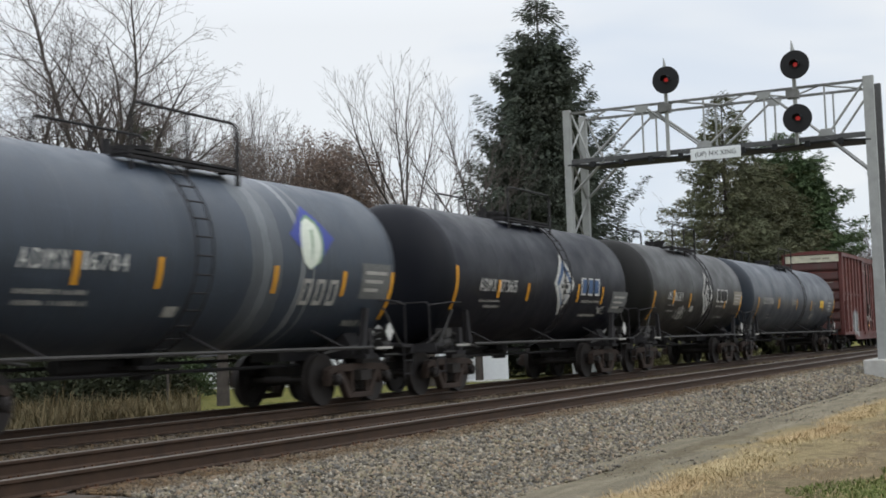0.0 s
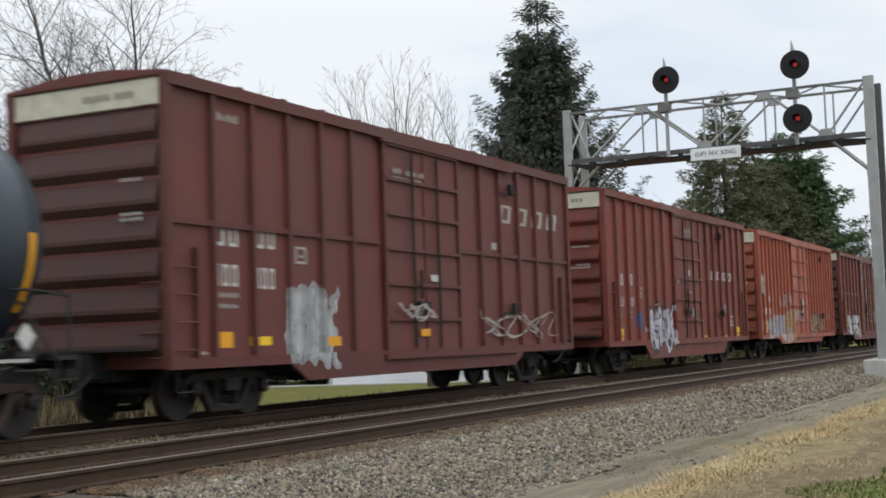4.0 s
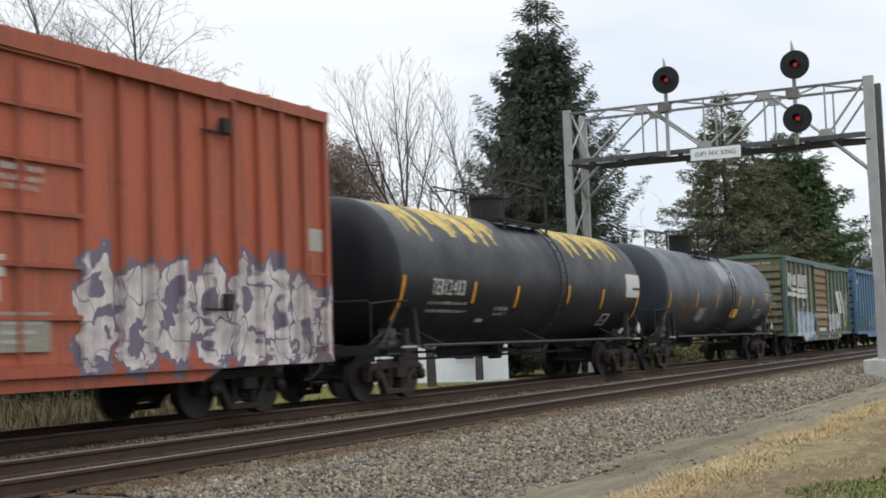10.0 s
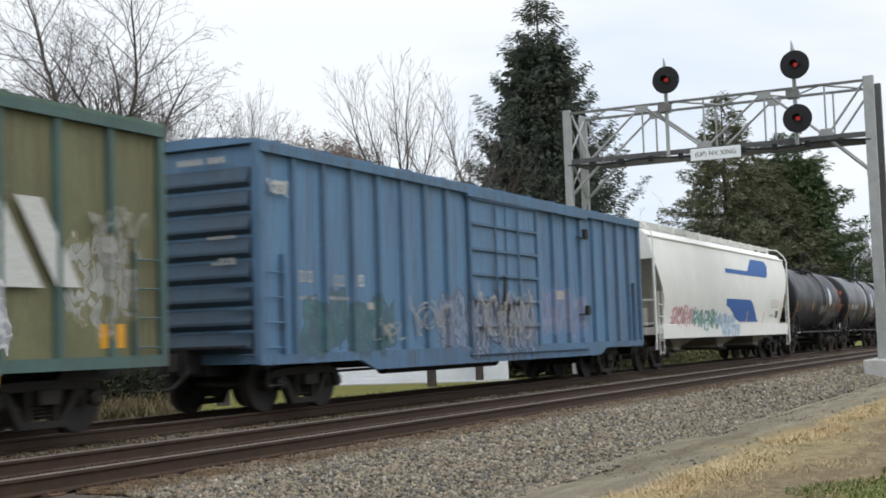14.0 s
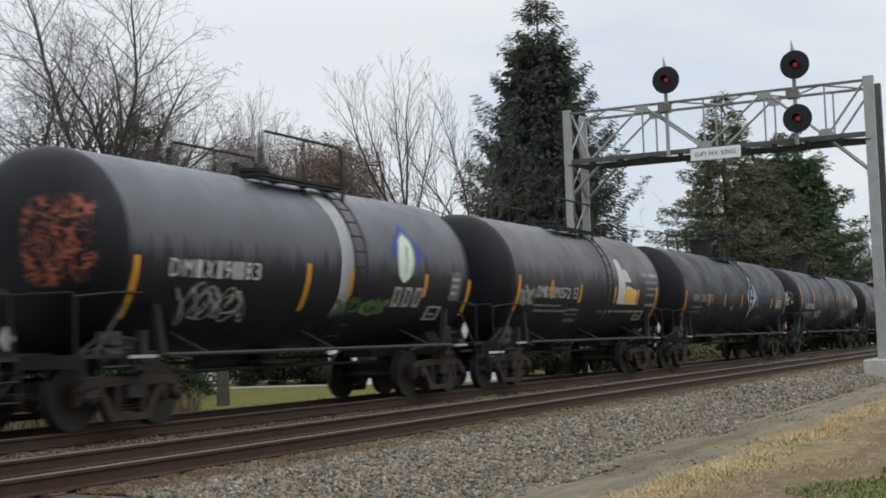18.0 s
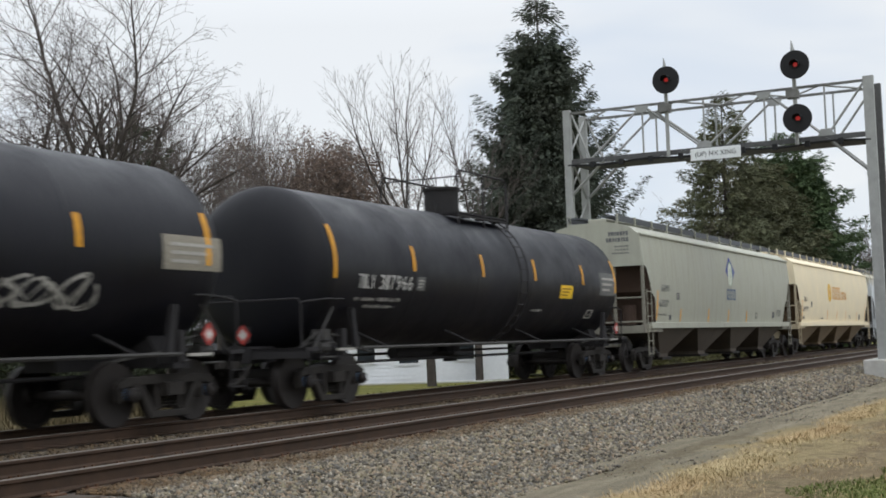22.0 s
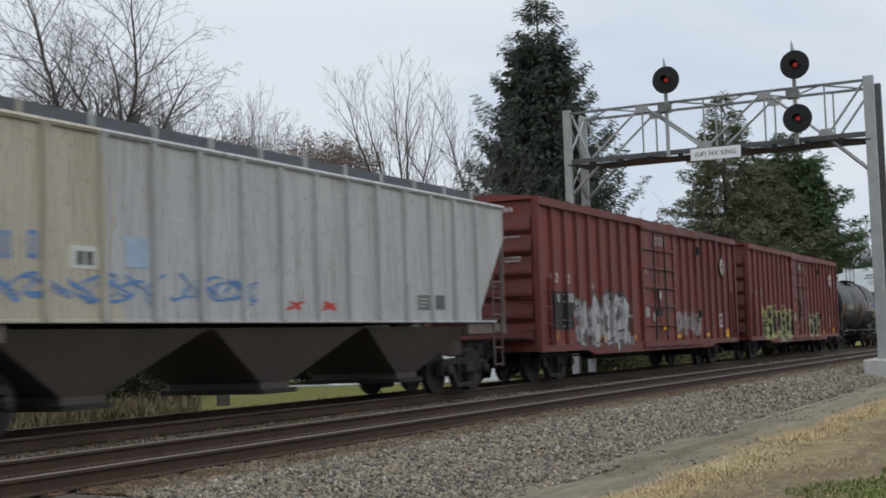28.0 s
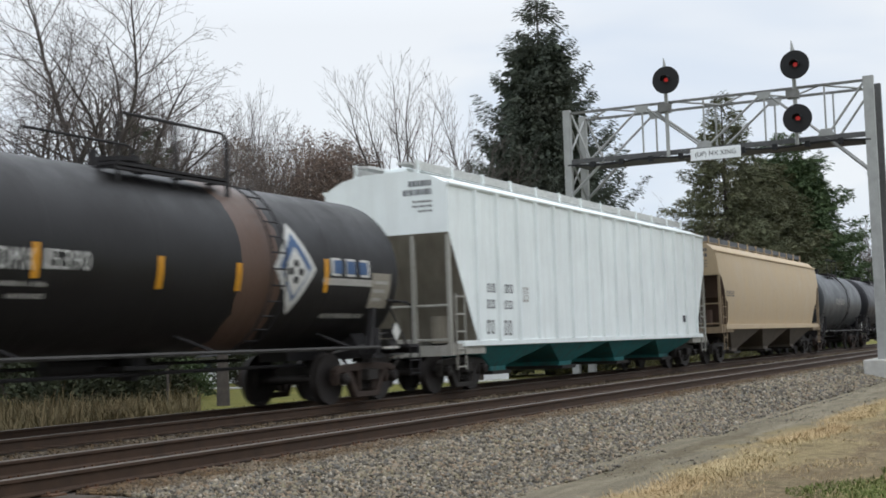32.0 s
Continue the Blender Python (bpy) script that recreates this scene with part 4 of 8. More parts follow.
    tube(bm, [(dome_x, 0, zc - r + 0.1), (dome_x, 0, 0.62)], [0.28, 0.16], 10)
    box(bm, dome_x - 0.5, dome_x + 0.5, -0.35, 0.35, 0.78, 0.84)
    part("outlet_valve", bm, UNDER, car)
    bm = bmesh.new()
    tube(bm, [(-half * 0.3, 0.3, 0.86), (half * 0.1, 0.3, 0.86)], 0.13, 10)
    tube(bm, [(-half * 0.55, 0.5, 0.85), (half * 0.6, 0.5, 0.85)], 0.03, 5)
    tube(bm, [(-half + 1.2, -0.2, 0.72), (half - 1.2, -0.2, 0.72)], 0.03, 5)
    part("brake_gear", bm, UNDER, car)
    # top platform, rails, manway
    zt = zc + r
    for y0, y1 in ((-0.95, -0.62), (0.62, 0.95)):
        bm = bmesh.new()
        box(bm, dome_x - 1.35, dome_x + 1.35, y0, y1, zt - 0.09, zt - 0.05)
        walkway = part("top_platform", bm, UNDER, car)
        bm = bmesh.new()
        y = y0 if y0 < 0 else y1
        box(bm, dome_x - 1.35, dome_x + 1.35, y - 0.02, y + 0.02, zt - 0.16, zt - 0.12)
        part("platform_skirt", bm, UNDER, walkway)
    for x in (-1.3, -0.45, 0.45, 1.3):
        bm = bmesh.new()
        box(bm, dome_x + x - 0.03, dome_x + x + 0.03, -0.94, 0.94, zt - 0.13, zt - 0.092)
        part("platform_beam", bm, UNDER, car)
    top = zt + (0.85 if tall_dome else 0.66)
    for y in (-0.95, 0.95):
        for x in (-1.3, 0.0, 1.3):
            bm = bmesh.new()
            w = 0.05 if (x == 1.3 and fat_rail) else 0.024
            box(bm, dome_x + x - w, dome_x + x + w, y - 0.015, y + 0.015, zt - 0.34, top - (0.12 if x else 0.0))
            part("rail_post", bm, UNDER, car)
        bm = bmesh.new()
        tube(bm, [(dome_x - 1.3, y, top - 0.14), (dome_x - 1.27, y, top - 0.05), (dome_x - 1.18, y, top), (dome_x + 1.18, y, top), (dome_x + 1.27, y, top - 0.05), (dome_x + 1.3, y, top - 0.14)], 0.025, 5)
        part("hand_rail", bm, UNDER, car)
    if tall_dome:
        for x in (-1.3, 1.3):
            bm = bmesh.new()
            tube(bm, [(dome_x + x, -0.95, top - 0.14), (dome_x + x, 0.95, top - 0.14)], 0.016, 5)
            part("hand_rail", bm, UNDER, car)
    bm = bmesh.new()
    lid, wide = (0.55, 0.40) if tall_dome else (0.13, 0.3)
    tube(bm, [(dome_x - 0.2, 0, zt - 0.05), (dome_x - 0.2, 0, zt + lid)], wide, 16)
    tube(bm, [(dome_x - 0.2, 0, zt + lid), (dome_x - 0.2, 0, zt + lid + 0.06)], wide + 0.04, 16)
    for i in range(8):
        a = i * math.pi / 4
        tube(bm, [(dome_x - 0.2 + wide * math.cos(a), wide * math.sin(a), zt + lid), (dome_x - 0.2 + wide * math.cos(a), wide * math.sin(a), zt + lid + 0.11)], 0.03, 5)
    tube(bm, [(dome_x + 0.55, 0.1, zt - 0.02), (dome_x + 0.55, 0.1, zt + 0.2)], 0.11, 10)
    tube(bm, [(dome_x - 0.85, -0.1, zt - 0.02), (dome_x - 0.85, -0.1, zt + 0.24)], 0.07, 10)
    part("manway", bm, UNDER, car, smooth=35)
    lx = dome_x + 0.8 if ladder_x is None else ladder_x
    for y in (-1, 1):
        bm = bmesh.new()
        for x in (lx - 0.2, lx + 0.2):
            tube(bm, [(x, y * (r + 0.1) * math.cos(a), zc + (r + 0.1) * math.sin(a)) for a in np.linspace(-1.15, 1.05, 12)], 0.018, 5)
        for a in np.linspace(-1.1, 1.0, 13):
            p = (y * (r + 0.1) * math.cos(a), zc + (r + 0.1) * math.sin(a))
            tube(bm, [(lx - 0.2, *p), (lx + 0.2, *p)], 0.014, 4)
        part("side_ladder", bm, UNDER, car)
    # placards and sprayed ends
    SPOT[car.name] = shell_spot(r, zc)
    if placard:
        for s in (-1, 1):
            at = (lambda x, z, out: (x, -1.47 - out, z)) if s > 0 else (lambda x, z, out: (-half - 0.93 - out, x, z))
            bm = bmesh.new()
            cx = half - 0.06 if s > 0 else -0.15
            x, y, z = at(cx, 1.3, 0.0)
            box(bm, x - 0.13 if s > 0 else x, x + 0.13 if s > 0 else x + 0.015, y if s > 0 else y - 0.13, y + 0.015 if s > 0 else y + 0.13, 1.14, 1.42)
            part("placard_holder", bm, UNDER, car)
            decal("placard", car, RED_SPRAY if red_placard else STENCIL, "small diamond hazard placard", lambda bm: kite(bm, at, cx, 1.10, 1.46, 0.16))
            if red_placard:
                decal("placard_field", car, STENCIL, "", lambda bm: kite(bm, at, cx, 1.18, 1.38, 0.09, 0.011))
    for x0, x1 in spills:
        bm = bmesh.new()
        rng = random.Random(int(x0 * 10))
        n = 14
        for k in range(n):
            xa, xb = x0 + (x1 - x0) * k / n, x0 + (x1 - x0) * (k + 1) / n
            low = zc + r * (0.62 + 0.16 * math.sin(k * 0.9 + x0) + rng.uniform(-0.07, 0.07))
            rows = []
            for i in range(9):
                aa = math.asin(min(0.999, (low - zc) / r)) * (1 - i / 8) + (math.pi / 2 + 0.3) * i / 8
                rows.append([bm.verts.new((x, -(r + 0.005) * math.cos(aa), zc + (r + 0.005) * math.sin(aa))) for x in (xa + 0.25 * (x1 - x0) * (1 - i / 8), xb + 0.25 * (x1 - x0) * (1 - i / 8))])
            for (p, q), (u, v) in zip(rows, rows[1:]):
                bm.faces.new((p, q, v, u))
        part("spill_stain", bm, SPILL, car, "dried yellow spill down the side")
    add_trucks(car, (-tc, tc), STEEL if red_placard is True else frame_mat, CAP_BLUE if red_placard is True else None)
    add_couplers(car, half + 1.0)
    return car


# -- box car --


def box_car(label, s_left, s_right, c, eave, door, posts, white_top=None, bottom=0.8, deep=0.5, belt=False, patches=(), band=(), door_c=None, post_c=None, frame_mat=STEEL, grime=0.3,
            ribs=7, roof_c=None, plug=True, rough=0.52, rib_shade_c=None):
    car = new_car(label, "box_car", s_left, s_right, "boxcar")
    half = (s_right - s_left) / 2
    paint = car_paint("boxcar_paint", car, c, rough, grime, (0.09, 0.055, 0.042), 0.55, patches, band)
    # without post_c: body colour darkened to paint in the posts' shadow lines, plus grime
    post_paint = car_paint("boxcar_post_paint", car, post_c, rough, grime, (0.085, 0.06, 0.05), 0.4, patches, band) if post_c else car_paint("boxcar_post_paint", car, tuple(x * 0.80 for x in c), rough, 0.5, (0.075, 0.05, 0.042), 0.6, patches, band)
    door_paint = car_paint("boxcar_door_paint", car, door_c, rough, 0.5, (0.12, 0.075, 0.045), 0.5, patches, ()) if door_c else paint
    w = 1.52
    skin = w - 0.075
    # side sheets, ends and floor in one body
    bm = bmesh.new()
    box(bm, -half + 0.1, half - 0.1, -skin, skin, bottom, eave - 0.05)
    part("body", bm, paint, car)
    d0, d1 = -door / 2, door / 2
    # side sills, dropped between the trucks
    for s in (-1, 1):
        bm = bmesh.new()
        e = 3.1
        prism(bm, [(-half, bottom - 0.02), (-half, bottom + 0.14), (half, bottom + 0.14), (half, bottom - 0.02), (half - e, bottom - 0.02), (half - e - 0.5, deep), (-half + e + 0.5, deep),
                   (-half + e, bottom - 0.02)], s * (w - 0.03) - 0.03, s * (w - 0.03) + 0.03)
        part("side_sill", bm, post_paint, car)
        bm = bmesh.new()
        box(bm, -half, half, s * (w - 0.02) - 0.05, s * (w - 0.02) + 0.05, eave - 0.16, eave)
        part("top_chord", bm, post_paint, car)
        for x in (-half, half):
            bm = bmesh.new()
            k = 1 if x < 0 else -1
            box(bm, min(x, x + k * 0.13), max(x, x + k * 0.13), s * (w - 0.06) - 0.07, s * (w - 0.06) + 0.07, bottom, eave - 0.03)
            part("corner_post", bm, post_paint, car)
        h = eave - 0.16 - (bottom + 0.14)
        me = shared(f"side_post_{round(h, 2)}_{car.name}", post_paint, lambda b: prism(b, [(-0.055, 0.0), (-0.042, -0.085), (0.042, -0.085), (0.055, 0.0)], 0, h, "z"))
        for a, b in ((-half + 0.1, d0 - 0.12), (d1 + 0.12, half - 0.1)):
            for i in range(1, posts):
                x = a + (b - a) * i / posts
                ob = piece("side_post", me, car, (x, s * skin, bottom + 0.14))
                if s > 0:
                    ob.rotation_euler = (0, 0, math.pi)
        if belt:
            for a, b in ((-half + 0.1, d0 - 0.15), (d1 + 0.15, half - 0.1)):
                bm = bmesh.new()
                box(bm, a, b, min(s * skin, s * (skin + 0.055)), max(s * skin, s * (skin + 0.055)), 2.88, 2.97)
                part("belt_rail", bm, post_paint, car)
    # doors, with panels, bars and rods
    for s in (-1, 1):
        y0, y1 = sorted((s * (skin + 0.002), s * (skin + 0.05)))
        bm = bmesh.new()
        zb, zt = bottom + 0.05, eave - 0.24
        box(bm, d0, d1, y0, y1, zb, zt)
        dr = part("door", bm, door_paint, car, "sliding side door with raised bars")
        for x in ((d0, d1) if plug else (d0, d1)):
            bm = bmesh.new()
            a, b = sorted((s * (skin + 0.05), s * (skin + 0.10)))
            box(bm, x - 0.05, x + 0.05, a, b, zb - 0.1, zt + 0.05)
            part("door_edge", bm, post_paint, dr)
        n = 6 if plug else 9
        for x in ((door * 0.02,) if plug else ()):
            bm = bmesh.new()
            a, b = sorted((s * (skin + 0.05), s * (skin + 0.075)))
            box(bm, x - 0.03, x + 0.03, a, b, zb + 0.05, zt - 0.05)
            part("door_stile", bm, post_paint, dr)
        for i in range(n + 1):
            z = zb + (zt - zb) * i / n
            bm = bmesh.new()
            a, b = sorted((s * (skin + 0.05), s * (skin + 0.115)))
            box(bm, d0 + 0.06, d1 - 0.06, a, b, z - 0.032, z + 0.032)
            part("door_bar", bm, post_paint if plug else RUST_BAR, dr)
        if plug:
            for x in (-door * 0.17, door * 0.17):
                bm = bmesh.new()
                tube(bm, [(x, s * (skin + 0.12), zb + 0.1), (x, s * (skin + 0.12), zt - 0.1)], 0.028, 6)
                part("lock_rod", bm, STEEL if max(c) < 0.3 else post_paint, dr)
            bm = bmesh.new()
            box(bm, -0.35, 0.1, *sorted((s * (skin + 0.06), s * (skin + 0.14))), zb + 0.85, zb + 1.0)
            tube(bm, [(-0.3, s * (skin + 0.15), zb + 1.05), (-0.3, s * (skin + 0.15), zb + 1.6)], 0.03, 6)
            part("door_handle", bm, STEEL, dr)
        bm = bmesh.new()
        a, b = sorted((s * (w - 0.02), s * (w + 0.07)))
        box(bm, d0 - door * 0.05, d1 + door * 0.9, a, b, bottom - 0.03, bottom + 0.06)
        part("door_track", bm, post_paint, car)
        bm = bmesh.new()
        box(bm, d0 - door * 0.05, d1 + door * 0.9, a, b, eave - 0.23, eave - 0.17)
        part("upper_track", bm, post_paint, car)
        if plug:
            for z in (eave - 0.62, bottom + 0.95):
                bm = bmesh.new()
                xs = d1 + door * 0.86
                box(bm, xs - 0.1, xs + 0.1, *sorted((s * (skin + 0.08), s * (skin + 0.17))), z - 0.1, z + 0.12)
                box(bm, xs - 0.55, xs + 0.16, *sorted((s * (skin + 0.085), s * (skin + 0.115))), z - 0.13, z - 0.09)
                part("door_stop", bm, STEEL, car, "dark door stop bracket")
    # ribbed ends
    zr0, zr1 = bottom + 0.15, (white_top or eave - 0.35)
    pitch = (zr1 - zr0) / ribs
    # rib colour is darkened for the shade between cars, under heavier grime
    rib_paint = car_paint("shaded_end_rib_paint", car, rib_shade_c or tuple(x * 0.72 for x in c), rough, 0.6, (0.05, 0.045, 0.04), 0.7)
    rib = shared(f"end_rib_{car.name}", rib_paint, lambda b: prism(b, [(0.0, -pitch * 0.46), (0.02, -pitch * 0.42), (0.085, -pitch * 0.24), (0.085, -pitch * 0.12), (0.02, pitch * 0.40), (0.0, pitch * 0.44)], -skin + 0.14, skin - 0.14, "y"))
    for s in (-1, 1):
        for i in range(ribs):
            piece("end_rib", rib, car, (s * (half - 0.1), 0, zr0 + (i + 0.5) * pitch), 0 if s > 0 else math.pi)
        if white_top:
            bm = bmesh.new()
            a, b = sorted((s * (half - 0.1), s * (half - 0.035)))
            box(bm, a, b, -skin - 0.05, skin + 0.05, white_top, eave - 0.05)
            part("end_panel", bm, WHITE_PANEL, car, "off-white painted end panel")
        rung = shared(f"end_rung_{car.name}", post_paint, lambda b: tube(b, [(0, -w + 0.1, 0), (0, -w + 0.55, 0)], 0.014, 5))
        for z in np.arange(0.95, 2.3, 0.36):
            piece("end_rung", rung, car, (s * (half - 0.02), 0, z))
        bm = bmesh.new()
        box(bm, *sorted((s * (half - 0.1), s * (half + 0.28))), -0.28, 0.28, 0.68, 1.05)
        box(bm, *sorted((s * (half - 0.02), s * (half + 0.3))), -1.2, 1.2, 1.06, 1.10)
        part("draft_sill", bm, UNDER, car)
    # side ladders and steps at both corners
    for s in (-1, 1):
        for x in (-half + 0.42, half - 0.42):
            iron = shared(f"grab_iron_{car.name}", post_paint, lambda b: tube(b, [(-0.24, 0, 0), (0.24, 0, 0)], 0.014, 5))
            k = 1 if x < 0 else -1
            bm = bmesh.new()
            box(bm, x + k * 0.24 - 0.018, x + k * 0.24 + 0.018, *sorted((s * (skin + 0.005), s * (w + 0.02))), bottom + 0.1, bottom + 1.75)
            part("ladder_stile", bm, post_paint, car)
            for z in np.arange(bottom + 0.25, bottom + 1.75, 0.4):
                piece("grab_iron", iron, car, (x, s * w, z))
            bm = bmesh.new()
            tube(bm, [(x - 0.2, s * (w - 0.05), bottom), (x - 0.2, s * (w - 0.05), bottom - 0.35), (x + 0.2, s * (w - 0.05), bottom - 0.35), (x + 0.2, s * (w - 0.05), bottom)], 0.016, 5)
            part("sill_step", bm, UNDER, car)
    # roof: shallow ridge with raised seams
    roof = car_paint("boxcar_roof_paint", car, roof_c or tuple(x * 0.9 for x in c), 0.6, 0.4, (0.1, 0.08, 0.07), 0.3)
    bm = bmesh.new()
    prism(bm, [(-w - 0.03, eave - 0.02), (-w - 0.03, eave + 0.03), (-0.45, eave + 0.15), (0.45, eave + 0.15), (w + 0.03, eave + 0.03), (w + 0.03, eave - 0.02)], -half, half, "x")
    rf = part("roof", bm, roof, car)
    seam = shared(f"roof_seam_{car.name}", roof, lambda b: prism(b, [(-w - 0.04, eave + 0.03), (-0.45, eave + 0.155), (0.45, eave + 0.155), (w + 0.04, eave + 0.03), (w + 0.04, eave + 0.06), (0.45, eave + 0.19),
                                                                (-0.45, eave + 0.19), (-w - 0.04, eave + 0.06)], -0.03, 0.03, "x"))
    for x in np.linspace(-half + 0.6, half - 0.6, 13):
        piece("roof_seam", seam, rf, (x, 0, 0))
    # underframe
    bm = bmesh.new()
    box(bm, -half + 0.2, half - 0.2, -0.32, 0.32, 0.62, bottom)
    for x in np.linspace(-half + 3.4, half - 3.4, 6):
        box(bm, x - 0.08, x + 0.08, -1.35, 1.35, 0.66, bottom)
    tube(bm, [(-half * 0.45, -0.7, 0.62), (half * 0.1, -0.7, 0.62)], 0.15, 10)
    tube(bm, [(-half * 0.6, 0.5, 0.55), (half * 0.6, 0.5, 0.55)], 0.03, 5)
    part("underframe", bm, UNDER, car)
    SPOT[car.name] = lambda x, z, out: (x, -skin - out - (0.09 if abs(x) < door / 2 + 0.03 and z > bottom else 0.0), z)
    decal("end_number", car, PANEL_TAN if white_top else STENCIL_DIM, "", lambda bm: bars(bm, lambda x, z, out: (-half + 0.034 - out - (0.0 if white_top else 0.05), x, z), -0.9, eave - 0.30, (0.09,) * 3 + (-0.05,) + (0.075,) * 5, 0.10, 0.03, 1))["kind"] = "stuff"
    end_print(car, -half + 0.006, -1.05, -0.35, (zr0 + 4.9 * pitch, zr0 + 3.95 * pitch, zr0 + 3.8 * pitch), 0.05, STENCIL_DIM)
    tc = half - 1.95
    add_trucks(car, (-tc, tc), frame_mat)
    add_couplers(car, half + 0.3)
    return car


RUST_BAR = plain("rusted_door_bar", (0.105, 0.062, 0.036), 0.85, 0.1, 0.45, 6)
WHITE_PANEL = plain("chalky_white_panel", (0.52, 0.495, 0.39), 0.8, 0, 0.2, 4)
FADED_RED = plain("faded_red_lettering", (0.22, 0.085, 0.06), 0.8, 0, 0.2, 14)


# -- covered hopper car --


CUT_D = [0.0, 0.08, 0.24, 0.46, 0.52, 0.82, 0.95, 1.0]
CUT_Z = {"steps": [1.0, 1.0, 0.96, 0.70, 0.56, 0.44, 0.12, 0.0], "slant": [1.0, 0.97, 0.86, 0.69, 0.65, 0.43, 0.14, 0.0], "straight": [1 - q for q in CUT_D]}


def hopper_car(label, s_left, s_right, c, eave=4.0, sill=1.3, ribbed=0, bays=4, bulge=0.1, bay_c=None, end_c=(0.08, 0.052, 0.04), cut_z=3.1, cut_x=1.3, patches=(), band=(), roof_h=0.42, 
               grime=0.25, walk_c=(0.10, 0.105, 0.115), rail_posts=13, frame_mat=STEEL, sill_h=0.16, bay_low=0.36, deep_sill=False, grime_c=(0.20, 0.16, 0.12), streak=0.12):
    car = new_car(label, "hopper_car", s_left, s_right, "hopper car")
    half = (s_right - s_left) / 2
    paint = car_paint("hopper_paint", car, c, 0.55, grime, grime_c, streak, patches, band)
    w = 1.52 if not ribbed else 1.46
    # the bin: sections from the lower edge up the bowed side and over the roof
    def section(x):
        d = (half - abs(x)) / cut_x
        zb = sill + (cut_z - sill) * float(np.interp(d, CUT_D, CUT_Z["straight" if not bulge else ("slant" if sill_h > 0.3 else "steps")]))
        pts = []
        for i in range(9):
            z = zb + (eave - zb) * i / 8
            f = (z - sill) / (eave - sill)
            pts.append((w - bulge * (2 * f - 1) ** 2 if bulge else w, z))
        pts += [(w * 0.72, eave + roof_h * 0.62), (w * 0.36, eave + roof_h * 0.95)]
        return [(-y, z) for y, z in pts] + [(y, z) for y, z in pts[::-1]]
    xs = [-half + cut_x * q for q in CUT_D] + list(np.linspace(-half + cut_x, half - cut_x, 9))[1:-1] + [half - cut_x * q for q in CUT_D[::-1]]
    bm = bmesh.new()
    rows = [[bm.verts.new((x, y, z)) for y, z in section(x)] for x in xs]
    for a, b in zip(rows, rows[1:]):
        for i in range(len(a)):
            j = (i + 1) % len(a)
            bm.faces.new((a[i], a[j], b[j], b[i])).material_index = int(j == 0)
    bm.faces.new(rows[0])
    bm.faces.new(rows[-1][::-1])
    end_paint = car_paint("hopper_end_paint", car, end_c, 0.8, 0.5, (0.07, 0.05, 0.04), 0.5)
    part("bin", bm, paint, car, smooth=25).data.materials.append(end_paint)
    for s in (-1, 1):
        bm = bmesh.new()
        box(bm, -half + 0.55, half - 0.55, *sorted((s * (w - 0.14), s * (w + 0.03))), sill - sill_h, sill + 0.02)
        part("side_sill", bm, paint, car, bevel=0.01)
        bm = bmesh.new()
        tube(bm, [(-half, s * (w - bulge + 0.01), eave), (half, s * (w - bulge + 0.01), eave)], 0.045, 6)
        part("eave_rail", bm, paint, car)
        if ribbed:
            me = shared(f"hopper_post_{car.name}", paint, lambda b: prism(b, [(-0.05, 0.0), (-0.04, -0.075), (0.04, -0.075), (0.05, 0.0)], sill + 0.02, eave - 0.03, "z"))
            for x in np.linspace(-half + cut_x, half - cut_x, ribbed):
                ob = piece("side_post", me, car, (x, s * w, 0))
                if s > 0:
                    ob.rotation_euler = (0, 0, math.pi)
    # hopper bays
    bay_paint = car_paint("hopper_bay_paint", car, bay_c or tuple(x * 0.6 for x in c), 0.75, 0.6, (0.06, 0.05, 0.042), 0.6)
    inner = half - cut_x
    pitch = 2 * inner / bays
    for i in range(bays):
        cx = -inner + (i + 0.5) * pitch
        bm = bmesh.new()
        t, m, b = sill - 0.1, sill - 0.14, bay_low
        ring = lambda hx, hy, z: [bm.verts.new((cx + a * hx, d * hy, z)) for a, d in ((-1, -1), (1, -1), (1, 1), (-1, 1))]
        rs = [ring(pitch * 0.495, w - 0.08, t), ring(pitch * 0.47, w - 0.1, m), ring(0.42, 0.95, b + 0.12), ring(0.42, 0.95, b)]
        for p, q in zip(rs, rs[1:]):
            for k in range(4):
                bm.faces.new((p[k], p[(k + 1) % 4], q[(k + 1) % 4], q[k]))
        bm.faces.new(rs[0])
        bm.faces.new(rs[-1])
        bay = part("hopper_bay", bm, bay_paint, car, "dirty sloped discharge bay")
        bm = bmesh.new()
        box(bm, cx - 0.5, cx + 0.5, -1.05, 1.05, b - 0.06, b + 0.02)
        part("outlet_gate", bm, STEEL, bay)
    if deep_sill:
        for s in (-1, 1):
            bm = bmesh.new()
            tube(bm, [(-inner, s * 1.35, 0.52), (inner, s * 1.35, 0.52)], 0.05, 6)
            part("vacuum_pipe", bm, bay_paint, car)
    # open ends: slope, floor, corner posts, ladders
    post_paint = car_paint("hopper_post_paint", car, tuple((0.6 if bulge else 0.2) * a + (0.4 if bulge else 0.8) * b for a, b in zip(c, end_c)), 0.75, 0.5, (0.09, 0.06, 0.045), 0.5)
    for s in (-1, 1):
        X = lambda a: s * (half - a)
        bm = bmesh.new()
        box(bm, *sorted((X(0.0), X(cut_x + 1.5))), -0.32, 0.32, 0.75, 1.08)
        box(bm, *sorted((X(0.0), X(0.12))), -w, w, sill - 0.28, sill - 0.06)
        box(bm, *sorted((X(0.0), X(cut_x + 0.4))), -w + 0.02, -w + 0.14, sill - 0.26, sill - 0.04)
